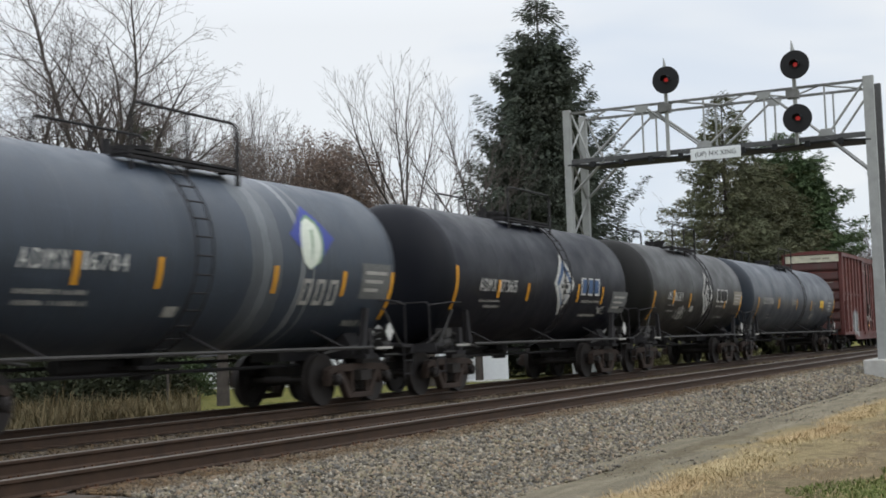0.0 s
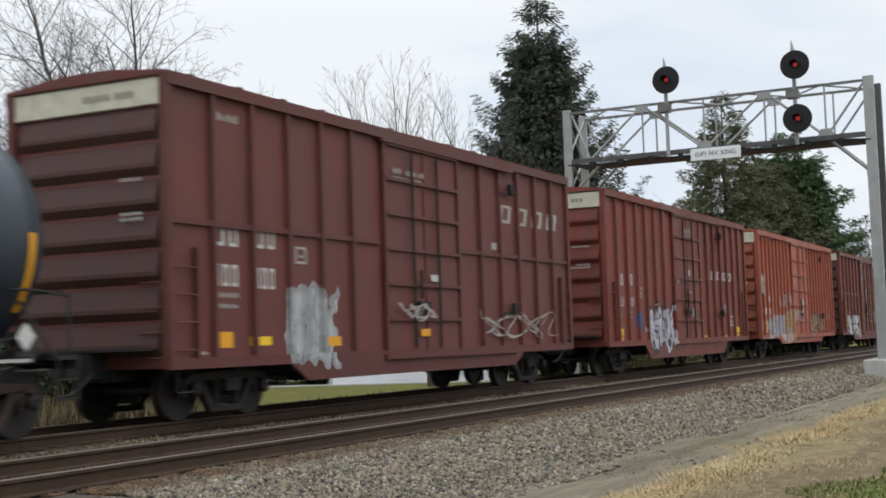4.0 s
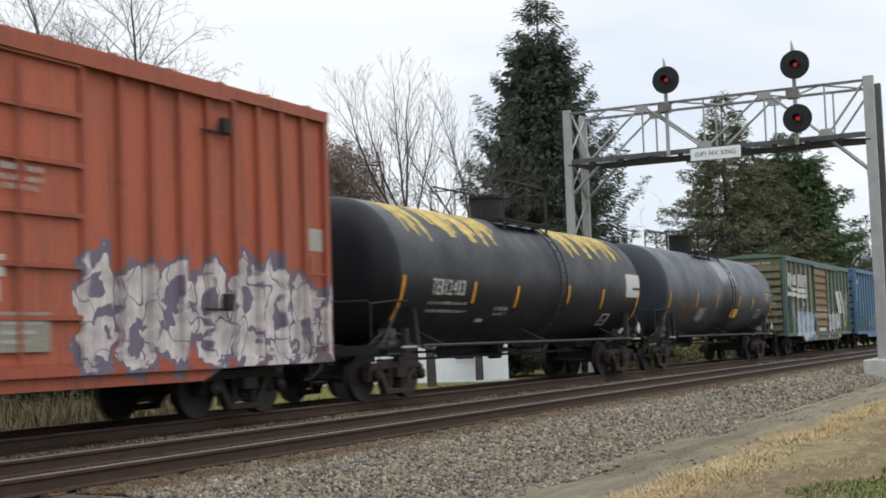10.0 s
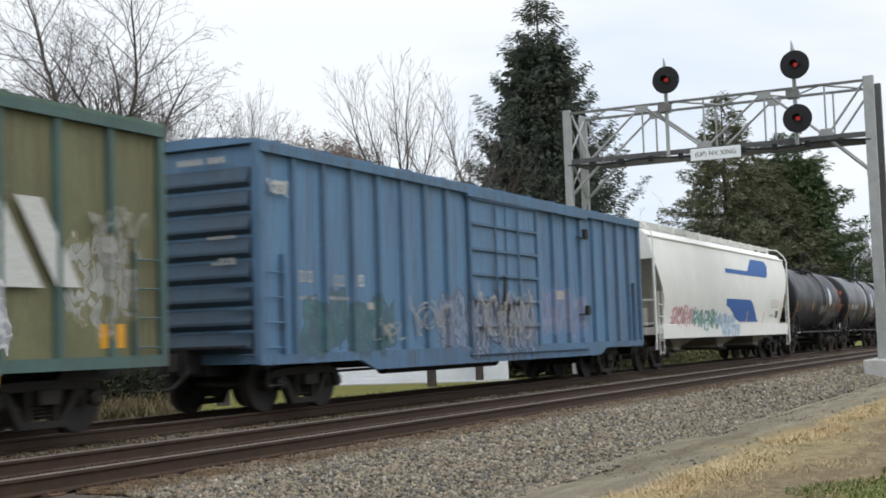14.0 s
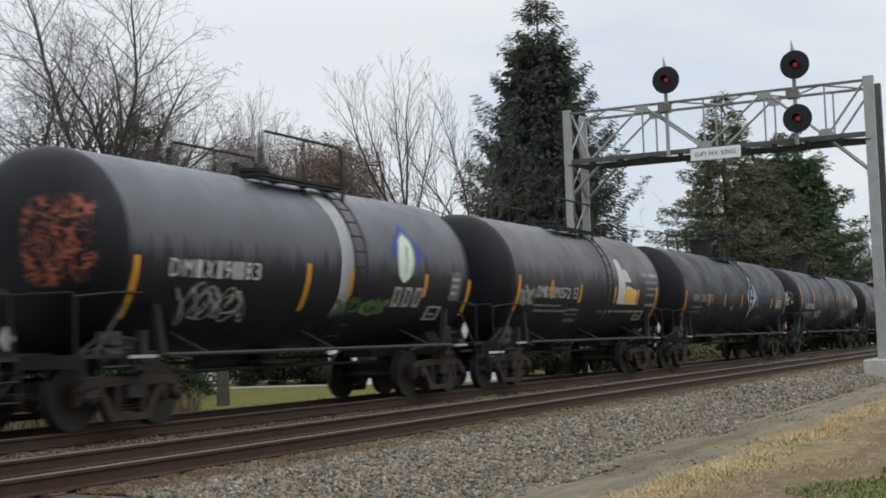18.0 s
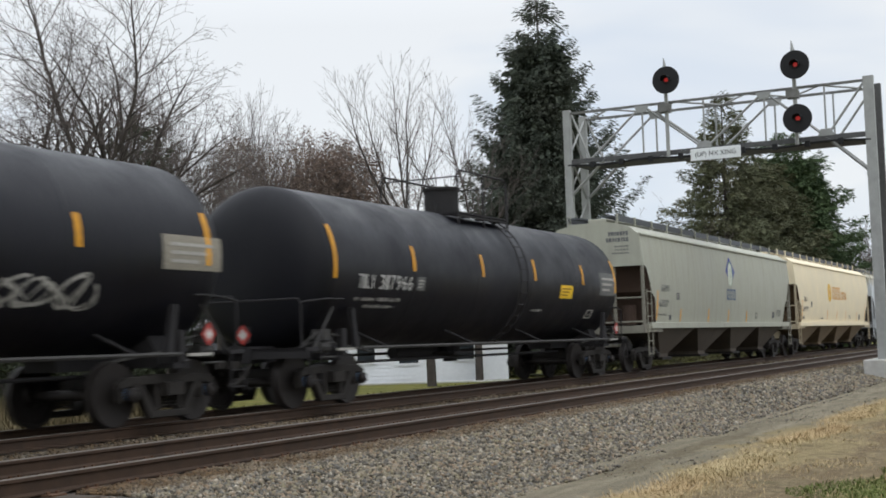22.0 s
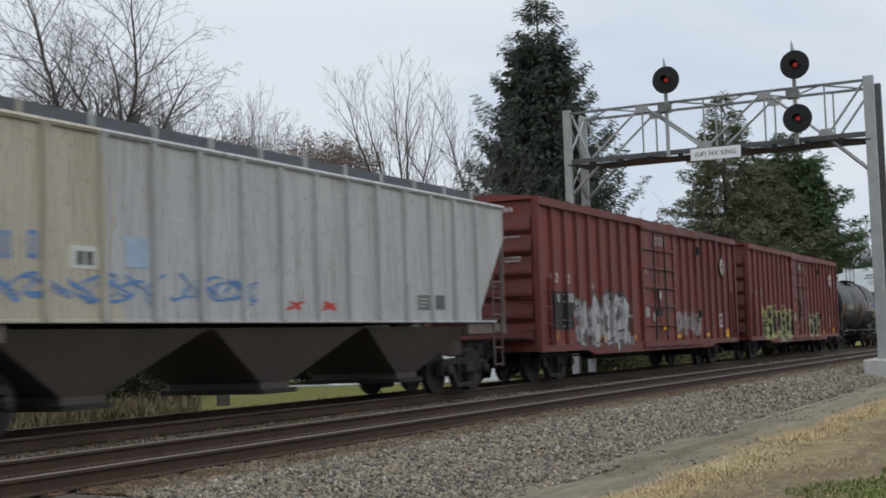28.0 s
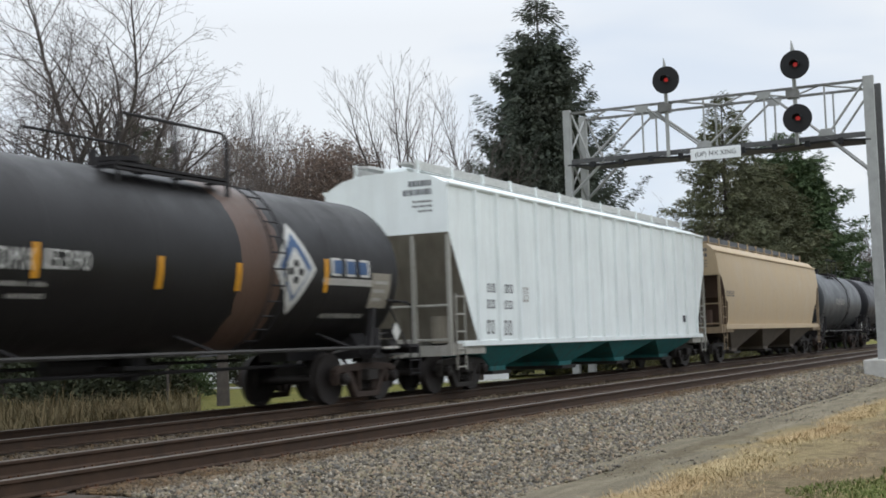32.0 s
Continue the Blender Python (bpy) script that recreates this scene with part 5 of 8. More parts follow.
        box(bm, *sorted((X(0.0), X(cut_x + 0.4))), w - 0.14, w - 0.02, sill - 0.26, sill - 0.04)
        part("end_frame", bm, post_paint, car)
        for y in (-w + 0.05, w - 0.05, -0.6, 0.6):
            bm = bmesh.new()
            box(bm, *sorted((X(0.02), X(0.10))), y - 0.04, y + 0.04, sill - 0.1, cut_z + 0.05)
            part("end_post", bm, post_paint, car)
        for z in (sill + 0.75, sill + 0.05):
            bm = bmesh.new()
            tube(bm, [(X(0.05), -w + 0.05, z), (X(0.05), w - 0.05, z)], 0.028, 5)
            part("end_cross_bar", bm, post_paint, car)
        for y in (-w, w):
            bm = bmesh.new()
            ladder(bm, X(0.45), y, 0.48, sill + 1.0, 0.42, 0.36, 0.02)
            part("corner_ladder", bm, post_paint, car)
        if bulge and sill_h > 0.3:
            for y in (-1, 1):
                bm = bmesh.new()
                tube(bm, [(X(-0.02), y * (w - 0.02), 0.62), (X(-0.02), y * (w - 0.02), eave - 0.05), (X(0.0), y * (w - 0.12), eave + roof_h * 0.5), (X(0.06), y * (w - 0.38), eave + roof_h + 0.08), (X(0.1), y * 0.62, eave + roof_h + 0.16)], 0.026, 6)
                part("corner_stile", bm, paint, car)
        bm = bmesh.new()
        tube(bm, [(X(0.9), -0.75, sill - 0.02), (X(0.9), -0.75, sill + 0.55)], 0.2, 12)
        part("air_tank", bm, end_paint, car)
        bm = bmesh.new()
        tube(bm, [(X(0.6), 0.7, sill + 0.1), (X(1.3), 0.7, sill + 0.1)], 0.16, 12)
        part("brake_cylinder", bm, end_paint, car)
    # running board, hatches and rails on top
    walk_m = plain("roof_walk_grating", walk_c, 0.8, 0.2, 0.3, 10)
    zt = eave + roof_h
    bm = bmesh.new()
    box(bm, -half - 0.05, half + 0.05, -0.62, -0.34, zt + 0.12, zt + 0.17)
    box(bm, -half - 0.05, half + 0.05, 0.34, 0.62, zt + 0.12, zt + 0.17)
    part("running_board", bm, walk_m, car)
    bm = bmesh.new()
    box(bm, -half + 0.5, half - 0.5, -0.3, 0.3, zt - 0.05, zt + 0.14)
    part("trough_hatch", bm, paint, car, bevel=0.02)
    for s in (-1, 1):
        bm = bmesh.new()
        box(bm, -half, half, *sorted((s * 0.72, s * 0.74)), zt + 0.02, zt + 0.20)
        part("walk_skirt", bm, walk_m, car)
        for x in np.linspace(-half + 0.1, half - 0.1, rail_posts):
            bm = bmesh.new()
            box(bm, x - 0.03, x + 0.03, *sorted((s * 0.70, s * 0.78)), zt - 0.14, zt + 0.22)
            part("walk_bracket", bm, paint, car)
    SPOT[car.name] = (lambda x, z, out: (x, -(w - bulge * (2 * (z - sill) / (eave - sill) - 1) ** 2) - out, z)) if bulge else wall_spot(w)
    end_print(car, -half - 0.002, -1.1, -0.35, (eave - 0.02, eave - 0.2), 0.12, STENCIL_DARK)
    end_print(car, -half - 0.002, -1.1, -0.5, (eave - 0.36, eave - 0.46, eave - 0.56), 0.045, PANEL_DIM)
    tc = half - 1.35
    add_trucks(car, (-tc, tc), frame_mat)
    add_couplers(car, half + 0.2)
    return car

# -- the cars, front to rear: left and right ends along the train, in metres from the start --
BLK = (0.0064, 0.0064, 0.0102)
DARK_RED = (0.142, 0.045, 0.039)
RED = (0.212, 0.055, 0.038)
ORANGE_RED = (0.375, 0.100, 0.056)
BRICK = (0.168, 0.043, 0.036)
INK, SILVER, CHALK, RUSTY = (0.02, 0.02, 0.024), (0.60, 0.60, 0.66), (0.58, 0.57, 0.56), (0.22, 0.10, 0.07)
c = tank_car("grey-black tank car with a green oval emblem", 10.6, 21.2, (0.038, 0.049, 0.067), r=1.5, zc=2.5, band=((0.85, 1.75, 0.5, 5, (0.075, 0.084, 0.095), 0.12), (1.2, 1.42, 0.5, 5, (0.12, 0.13, 0.14), 0.1), (2.25, 2.42, 0.5, 5, (0.15, 0.16, 0.17), 0.08), (2.62, 2.72, 0.5, 5, (0.11, 0.12, 0.13), 0.06)), ladder_x=-0.45)
words(c, -4.04, -3.16, 2.13, 2.38, STENCIL, "ADMX")
words(c, -2.89, -2.02, 2.14, 2.38, STENCIL, "16784")
letters(c, -4.01, -2.64, 1.81, 1.89, STENCIL_DIM, 4)
letters(c, -3.95, -2.64, 1.67, 1.75, STENCIL_DIM, 3)
strip(c, -3.01, 1.94, 2.38)
strip(c, -1.33, 1.93, 2.37)
strip(c, 1.55, 1.92, 2.36)
strip(c, 3.68, 1.91, 2.34)
strip(c, 5.39, 1.52, 2.38)
panel(c, 4.28, 5.32, 1.88, 2.51, PANEL_DIM)
oval(c, 2.02, 3.38, 2.33, 3.44)
letters(c, 2.34, 3.59, 1.75, 2.18, STENCIL_DIM, 3)
panel(c, -0.98, -0.69, 1.54, 1.69, STENCIL_DIM)
letters(c, 4.11, 4.91, 1.39, 1.52, STENCIL_DIM, 2)
c = tank_car("black tank car with a white-edged diamond emblem", 24.0, 34.6, (0.0045, 0.0055, 0.011), r=1.5, zc=2.5, dust=0.4)
words(c, -4.11, -3.29, 2.13, 2.39, STENCIL, "ADMX")
words(c, -3.08, -2.16, 2.12, 2.39, STENCIL, "17365")
letters(c, -4.02, -2.92, 1.89, 1.95, STENCIL_DIM, 3)
letters(c, -3.69, -2.86, 1.77, 1.84, STENCIL_DIM, 2)
strip(c, -3.12, 1.99, 2.37)
strip(c, -1.48, 1.95, 2.35)
strip(c, 1.77, 1.96, 2.41)
strip(c, 3.58, 1.93, 2.38)
diamond(c, 0.1, 1.45, 1.63, 3.15, STENCIL)
letters(c, 1.89, 3.41, 2.14, 2.58, STENCIL, 3)
letters(c, 1.97, 3.32, 2.19, 2.54, PALE_BLUE, 3, 0.012)
letters(c, 2.05, 3.42, 1.95, 2.03, STENCIL_DIM, 4)
letters(c, 2.26, 3.52, 1.6, 1.68, STENCIL_DIM, 3)
panel(c, 4.39, 5.62, 1.72, 2.28, PANEL_DIM)
scrawl(c, 3.36, 4.1, 1.66, 1.9, STENCIL_DIM, 3, 0.03)
strip(c, -5.25, 1.72, 2.62)
c = tank_car("dull black tank car with a white diamond emblem", 37.3, 47.9, (0.010, 0.0095, 0.008), r=1.5, zc=2.5)
words(c, -3.75, -3.29, 2.15, 2.38, STENCIL, "DMX")
words(c, -3.07, -2.21, 2.12, 2.39, STENCIL, "16269")
letters(c, -3.67, -3.02, 1.95, 2.02, STENCIL_DIM, 3)
letters(c, -3.6, -2.96, 1.77, 1.84, STENCIL_DIM, 3)
strip(c, -3.19, 2.02, 2.45)
strip(c, -1.34, 1.93, 2.37)
strip(c, 3.07, 1.93, 2.37)
strip(c, 5.29, 1.5, 2.38)
diamond(c, -0.01, 1.33, 1.64, 3.14, STENCIL)
letters(c, 1.83, 3.41, 2.13, 2.58, STENCIL, 3)
letters(c, 1.91, 3.32, 2.19, 2.53, BLACK, 3, 0.012)
letters(c, 1.87, 3.35, 1.96, 2.05, STENCIL_DIM, 4)
letters(c, 2.19, 3.14, 1.6, 1.68, STENCIL_DIM, 3)
panel(c, 4.22, 5.41, 2.07, 2.55, PANEL_TAN)
scrawl(c, -2.61, -1.55, 1.47, 2.05, STENCIL_DIM, 6, 0.06)
panel(c, -1.15, -0.82, 1.8, 1.97, STENCIL_DIM)
strip(c, -5.14, 1.53, 2.37)
c = tank_car("long dark grey tank car with amber strips", 50.0, 66.8, (0.031, 0.039, 0.052), r=1.5, zc=2.5)
words(c, -6.82, -5.07, 2.16, 2.42, STENCIL, "ADLX 27006")
strip(c, -7.64, 1.64, 2.42)
strip(c, -4.1, 2, 2.38)
strip(c, -3.96, 2, 2.45)
strip(c, -0.42, 1.97, 2.43)
strip(c, 2.78, 1.97, 2.42)
strip(c, 5.62, 2, 2.43)
strip(c, 8.44, 1.59, 2.56)
letters(c, -5.67, -5.26, 1.74, 1.81, STENCIL_DIM, 3)
letters(c, -5.58, -4.7, 1.6, 1.67, STENCIL_DIM, 4)
panel(c, -4.64, -4.36, 2.19, 2.46, PANEL_DIM)
letters(c, -1.47, -0.54, 2.19, 2.39, STENCIL_DIM, 5)
panel(c, 4.77, 5.6, 2.12, 2.43, YELLOW)
letters(c, 2.86, 3.8, 2.25, 2.33, STENCIL_DIM, 3)
letters(c, 2.86, 3.43, 1.97, 2.05, STENCIL_DIM, 2)
panel(c, 2.98, 3.81, 1.55, 1.87, PANEL_DIM)
panel(c, 6.69, 7.78, 1.94, 2.52, PANEL_DIM)
c = box_car("tall dark red boxcar with a white end panel", 69.45, 85.2, DARK_RED, 5.03, 3.1, 6, 4.6, belt=True, rib_shade_c=(0.075, 0.032, 0.028), patches=((-4.77, -3.24, 0.61, 2.13, (0.42,0.44,0.44), (0.26,0.27,0.27), 1.2),))
letters(c, -6.73, -6.04, 2.61, 2.95, STENCIL, 2)
letters(c, -5.66, -5.04, 2.62, 2.95, STENCIL, 2)
letters(c, -6.77, -6.08, 2, 2.33, STENCIL, 3)
letters(c, -5.7, -5.09, 1.98, 2.31, STENCIL, 3)
letters(c, -6.79, -6.1, 1.82, 1.91, STENCIL_DIM, 2)
letters(c, -6.8, -6.12, 1.66, 1.74, STENCIL_DIM, 2)
panel(c, -6.77, -6.28, 1.07, 1.31, AMBER)
panel(c, -5.82, -5.25, 1.09, 1.23, YELLOW)
panel(c, -3.56, -3.11, 1.05, 1.21, AMBER)
letters(c, -6.58, -6.03, 4.51, 4.66, STENCIL_DIM, 2)
letters(c, -1.21, 0.05, 4.24, 4.37, STENCIL_DIM, 4)
letters(c, -1.22, -0.08, 4.1, 4.21, STENCIL_DIM, 3)
letters(c, 3.63, 7.31, 3.67, 4.07, STENCIL_DIM, 4, 0.006, 0.12)
frame_mark(c, -4.51, -4.17, 2.42, 2.7, STENCIL_DIM)
panel(c, 0.21, 0.58, 2.25, 2.38, STENCIL)
panel(c, 3.33, 3.59, 3.04, 3.19, STENCIL_DIM)
scrawl(c, -1.29, 0.32, 1.46, 1.86, STENCIL_DIM, 5, 0.06)
panel(c, -0.27, 0.1, 1.18, 1.32, AMBER)
scrawl(c, 2.48, 6.95, 0.99, 1.77, STENCIL_DIM, 6, 0.06)
letters(c, -7.25, -6.9, 0.97, 1.05, STENCIL, 1)
c = box_car("tall brick-red boxcar with sprayed silver lettering", 87.9, 103.4, RED, 5.03, 2.95, 7, 4.58, deep=0.38, patches=((-4.22, -1.51, 0.55, 2.04, SILVER, INK, 0.78), (-5.2, -4.44, 1.21, 1.75, (0.05,0.09,0.22), (0.10,0.07,0.12), 0.4),))
letters(c, -6.77, -6.18, 2.47, 2.79, STENCIL, 2)
letters(c, -5.85, -5.35, 2.49, 2.8, STENCIL, 2)
words(c, -6.81, -6.2, 1.88, 2.17, STENCIL, "726")
words(c, -5.89, -5.35, 1.87, 2.17, STENCIL, "449")
letters(c, -6.79, -6.43, 1.7, 1.76, STENCIL_DIM, 2)
letters(c, -6.79, -6.46, 1.57, 1.63, STENCIL_DIM, 2)
letters(c, -5.85, -5.5, 1.71, 1.78, STENCIL_DIM, 2)
letters(c, -5.85, -5.51, 1.56, 1.62, STENCIL_DIM, 2)
frame_mark(c, -4.87, -4.58, 2.16, 2.45, STENCIL_DIM)
panel(c, -6.86, -6.38, 0.82, 1.05, AMBER)
panel(c, -6.82, -6.35, 1.08, 1.27, YELLOW)
letters(c, -0.53, 0.75, 4.19, 4.44, STENCIL_DIM, 5)
letters(c, 2.88, 5.89, 2.91, 3.19, STENCIL, 4, 0.006, 0.14)
panel(c, -0.42, 0.17, 0.78, 0.88, AMBER)
panel(c, 1.91, 2.33, 0.89, 1, AMBER)
panel(c, 4.47, 4.92, 0.84, 0.98, AMBER)
panel(c, 6.17, 6.73, 1.08, 1.27, YELLOW)
panel(c, 6.15, 6.71, 0.77, 1.04, AMBER)
panel(c, 0.01, 0.2, 2.93, 3.11, STENCIL)
panel(c, -0.52, -0.33, 1.76, 1.94, STENCIL)
panel(c, 0.33, 0.53, 1.6, 1.87, STENCIL_DIM)
panel(c, -1.26, -1.08, 2.67, 2.83, STENCIL_DIM)
letters(c, -0.14, 0.43, 2.37, 2.43, STENCIL, 1)
frame_mark(c, 5.45, 5.9, 1.31, 1.67, STENCIL)
letters(c, 4.63, 5, 1.76, 2.06, STENCIL_DIM, 2)
c = box_car("tall faded orange-red boxcar with grey sprayed letters", 105.6, 121.3, ORANGE_RED, 5.03, 3.4, 9, 4.58, deep=0.55, patches=((-6.58, -2.98, 0.69, 1.81, (0.42,0.43,0.47), (0.30,0.26,0.25), 0.85), (-3.27, -1.52, 0.59, 2.02, (0.50,0.30,0.13), (0.42,0.36,0.33), 0.7), (2.25, 5.24, 0.82, 1.92, (0.40,0.32,0.22), (0.14,0.07,0.06), 0.7), (-0.76, 0.06, 1.44, 1.97, (0.30,0.26,0.28), (0.36,0.15,0.1), 0.5),))
letters(c, 0.42, 1.17, 3.35, 3.44, STENCIL_DIM, 3)
letters(c, 0.41, 1.12, 3.23, 3.31, STENCIL_DIM, 3)
letters(c, 0.44, 1.08, 3.12, 3.19, STENCIL_DIM, 3)
panel(c, -5.18, -4.85, 1.81, 2.04, STENCIL_DIM)
panel(c, -1.46, -1.28, 3.1, 3.32, STENCIL_DIM)
panel(c, -1.51, -1.16, 1.44, 1.92, STENCIL_DIM)
panel(c, 0.05, 0.4, 2.09, 2.45, STENCIL)
panel(c, 0.04, 0.32, 1.68, 2.06, STENCIL)
scrawl(c, -4.65, -4.13, 2.04, 2.55, STENCIL_DIM, 5, 0.07)
scrawl(c, -3.92, -2.83, 1.99, 2.68, STENCIL_DIM, 6, 0.07)
scrawl(c, -2.65, -1.95, 2.1, 2.75, STENCIL_DIM, 5, 0.07)
panel(c, 6.62, 7.1, 4.08, 4.31, STENCIL_DIM)
frame_mark(c, 6.31, 7.01, 1.52, 1.86, STENCIL_DIM)
panel(c, 6.54, 6.8, 1.11, 1.4, AMBER)
panel(c, -6.12, -5.78, 2.24, 2.48, STENCIL)
panel(c, -6.87, -6.43, 1.75, 2.02, STENCIL)
panel(c, -6.1, -5.76, 1.76, 2, STENCIL)
panel(c, -7.61, -7.23, 1.12, 1.46, STENCIL_DIM)
panel(c, -6.91, -6.29, 1.05, 1.46, YELLOW)
scrawl(c, -7.54, -6.89, 2.44, 3.42, STENCIL, 5, 0.09)
c = box_car("tall maroon boxcar with white sprayed letters and a round emblem", 123.6, 139.3, (0.165, 0.046, 0.034), 5.03, 3.1, 6, 4.62, belt=True, rib_shade_c=(0.055, 0.030, 0.026), patches=((-5.96, -4.73, 0.68, 1.9, (0.66,0.68,0.68), (0.03,0.03,0.035), 1.1), (-3.97, -2.05, 0.66, 1.92, (0.66,0.68,0.68), (0.03,0.03,0.035), 0.9),))
letters(c, -6.68, -6.05, 2.28, 2.6, STENCIL_GOLD, 2)
letters(c, -5.82, -5.2, 2.3, 2.63, STENCIL_GOLD, 2)
words(c, -6.79, -6.09, 1.76, 2.06, STENCIL_GOLD, "728")
words(c, -5.83, -5.19, 1.76, 2.06, STENCIL_GOLD, "561")
letters(c, -6.86, -6.11, 1.52, 1.6, STENCIL_DIM, 2)
letters(c, -6.86, -6.11, 1.38, 1.44, STENCIL_DIM, 2)
panel(c, -6.9, -6.11, 1.17, 1.28, YELLOW)
letters(c, -6.87, -6.16, 1.05, 1.09, STENCIL_DIM, 2)
panel(c, -4.72, -3.91, 1.3, 2.11, BLACK)
panel(c, -4.47, -4.2, 2.11, 2.33, STENCIL_DIM)
panel(c, -1.86, -1.7, 0.93, 1.4, AMBER)
panel(c, 5.19, 5.42, 0.89, 1.46, AMBER)
panel(c, 2.09, 2.27, 0.93, 1.41, AMBER)
panel(c, -4.89, -4.82, 1.04, 1.46, AMBER)
letters(c, -1.31, -0.03, 3.96, 4.08, STENCIL_DIM, 5)
letters(c, -1.24, -0.07, 3.78, 3.92, STENCIL_DIM, 5)
scrawl(c, 2.3, 3.17, 1.21, 2.19, STENCIL_DIM, 4, 0.07)
scrawl(c, 3.17, 4.25, 1.25, 2.08, STENCIL_DIM, 4, 0.07)
round_emblem(c, 6.4, 7.08, 3.67, 4.38)
letters(c, 5.26, 5.56, 1.94, 2.47, STENCIL_DIM, 2)
letters(c, 5.73, 6.05, 1.95, 2.49, STENCIL_DIM, 2)
panel(c, 6.39, 7.06, 1.97, 2.09, STENCIL)
frame_mark(c, 6.43, 6.95, 1.46, 1.8, STENCIL)
panel(c, 6.33, 7, 1.14, 1.25, STENCIL)
panel(c, 6.39, 6.98, 0.98, 1.08, STENCIL_DIM)
panel(c, 0.14, 0.34, 3.08, 3.23, STENCIL)
letters(c, 0.03, 0.45, 2.25, 2.34, STENCIL_DIM, 2)
panel(c, 0.04, 0.29, 1.73, 2, STENCIL_GOLD)
letters(c, -0.82, -0.2, 1.53, 1.72, STENCIL_DIM, 3)
letters(c, 0.46, 1.04, 2.49, 2.54, STENCIL_DIM, 2)
letters(c, 1.28, 1.75, 1.51, 1.89, STENCIL_DIM, 3)
c = box_car("tall faded orange-red boxcar with bright sprayed letters", 141.6, 157.3, ORANGE_RED, 5.03, 3.55, 9, 4.58, deep=0.6, patches=((-5.45, -3.76, 0.64, 1.92, (0.58,0.16,0.06), (0.44,0.44,0.42), 0.75), (-3.8, -2.61, 0.71, 2, (0.04,0.22,0.18), (0.05,0.09,0.10), 0.7), (1.61, 7.89, 0.64, 2.43, (0.62,0.58,0.56), (0.13,0.12,0.17), 0.85),))
panel(c, -6.1, -5.69, 2.19, 2.49, STENCIL)
panel(c, -6.08, -5.71, 1.78, 2.03, STENCIL)
panel(c, -6.78, -6.39, 2.2, 2.41, STENCIL_DIM)
panel(c, -6.8, -6.39, 1.79, 2.05, STENCIL)
panel(c, -6.89, -6.55, 1.44, 1.7, STENCIL_DIM)
panel(c, -5.52, -5.02, 1.81, 2.01, STENCIL_DIM)
panel(c, -7.57, -7.15, 1.64, 1.92, STENCIL_DIM)
letters(c, 0.31, 1.06, 3.3, 3.4, STENCIL_DIM, 3)
letters(c, 0.3, 1.05, 3.17, 3.26, STENCIL_DIM, 3)
letters(c, 0.29, 0.98, 3.06, 3.15, STENCIL_DIM, 3)
panel(c, -2.52, -1.83, 1.44, 1.72, STENCIL_DIM)
panel(c, 0.18, 1.13, 1.09, 1.58, PANEL_TAN)
panel(c, -0.04, 0.36, 2, 2.27, STENCIL)
panel(c, -0.07, 0.28, 1.7, 1.97, STENCIL)
panel(c, -7, -6.44, 1.15, 1.34, AMBER)
panel(c, -7.59, -7.29, 1.19, 1.37, AMBER)
panel(c, -0.96, -0.33, 1.93, 2.19, STENCIL_DIM)
panel(c, 7.3, 7.74, 2.65, 3.03, STENCIL_DIM)
c = tank_car("black tank car with yellow spills over its top", 159.9, 174.1, BLK, r=1.48, zc=2.47, tall_dome=True, dome_x=0.3, spills=((-6.6, -5.7), (-5.5, -3.6), (-3.2, -2.2), (1.8, 2.9), (3.2, 4.6), (4.9, 6.0)))
words(c, -5.74, -4.26, 2.01, 2.32, STENCIL, "TEIX2483")
letters(c, -5.75, -3.99, 1.81, 1.89, STENCIL_DIM, 4)
letters(c, -5.75, -3.87, 1.65, 1.73, STENCIL_DIM, 5)
letters(c, -2.53, -1.78, 1.71, 1.81, STENCIL_DIM, 2)
letters(c, -2.46, -1.72, 1.61, 1.68, STENCIL_DIM, 2)
panel(c, -3.16, -2.81, 1.47, 1.54, STENCIL)
strip(c, -6.96, 1.5, 2.35)
strip(c, -3.77, 1.86, 2.31)
strip(c, -1.46, 1.8, 2.27)
strip(c, 1.73, 1.92, 2.37)
strip(c, 4.23, 1.83, 2.32)
strip(c, 7.16, 1.52, 2.33)
panel(c, 6.1, 7.25, 2.15, 2.79, STENCIL)
panel(c, 6.61, 7.24, 2.35, 2.42, BLACK, 0.012)
frame_mark(c, 4.64, 5.25, 1.38, 1.69, STENCIL_DIM)
c = tank_car("dark grey tank car with amber lettering and a pale band", 177.1, 191.1, (0.038, 0.045, 0.058), r=1.48, zc=2.48, tall_dome=True, dome_x=-0.2, ladder_x=0.75, band=((-0.45, 1.75, 2.9, 5, (0.25, 0.26, 0.28), 0.12), (-0.5, 1.9, 0.5, 2.75, (0.008, 0.008, 0.009), 0.2)))
words(c, -5.41, -4.8, 1.84, 2.07, GOLD_DIM, "TEIX")
words(c, -4.53, -3.85, 1.84, 2.08, GOLD_DIM, "2491")
letters(c, -5.37, -4.51, 1.69, 1.73, GOLD_DIM, 3)
letters(c, -5.35, -3.41, 1.59, 1.65, GOLD_DIM, 5)
strip(c, -3.65, 1.97, 2.4)
strip(c, -1.18, 1.94, 2.39)
strip(c, 1.96, 1.98, 2.4)
strip(c, 4, 1.94, 2.36)
strip(c, 7.15, 1.53, 2.34)
panel(c, 1.11, 1.99, 1.63, 1.92, YELLOW)
scrawl(c, -3.38, -2.23, 1.43, 1.98, STENCIL_DIM, 9, 0.09)
panel(c, 5.86, 6.92, 2.21, 2.65, PANEL_DIM)
frame_mark(c, 4.93, 5.53, 1.61, 1.94, STENCIL_DIM)
strip(c, -6.72, 1.52, 2.38)
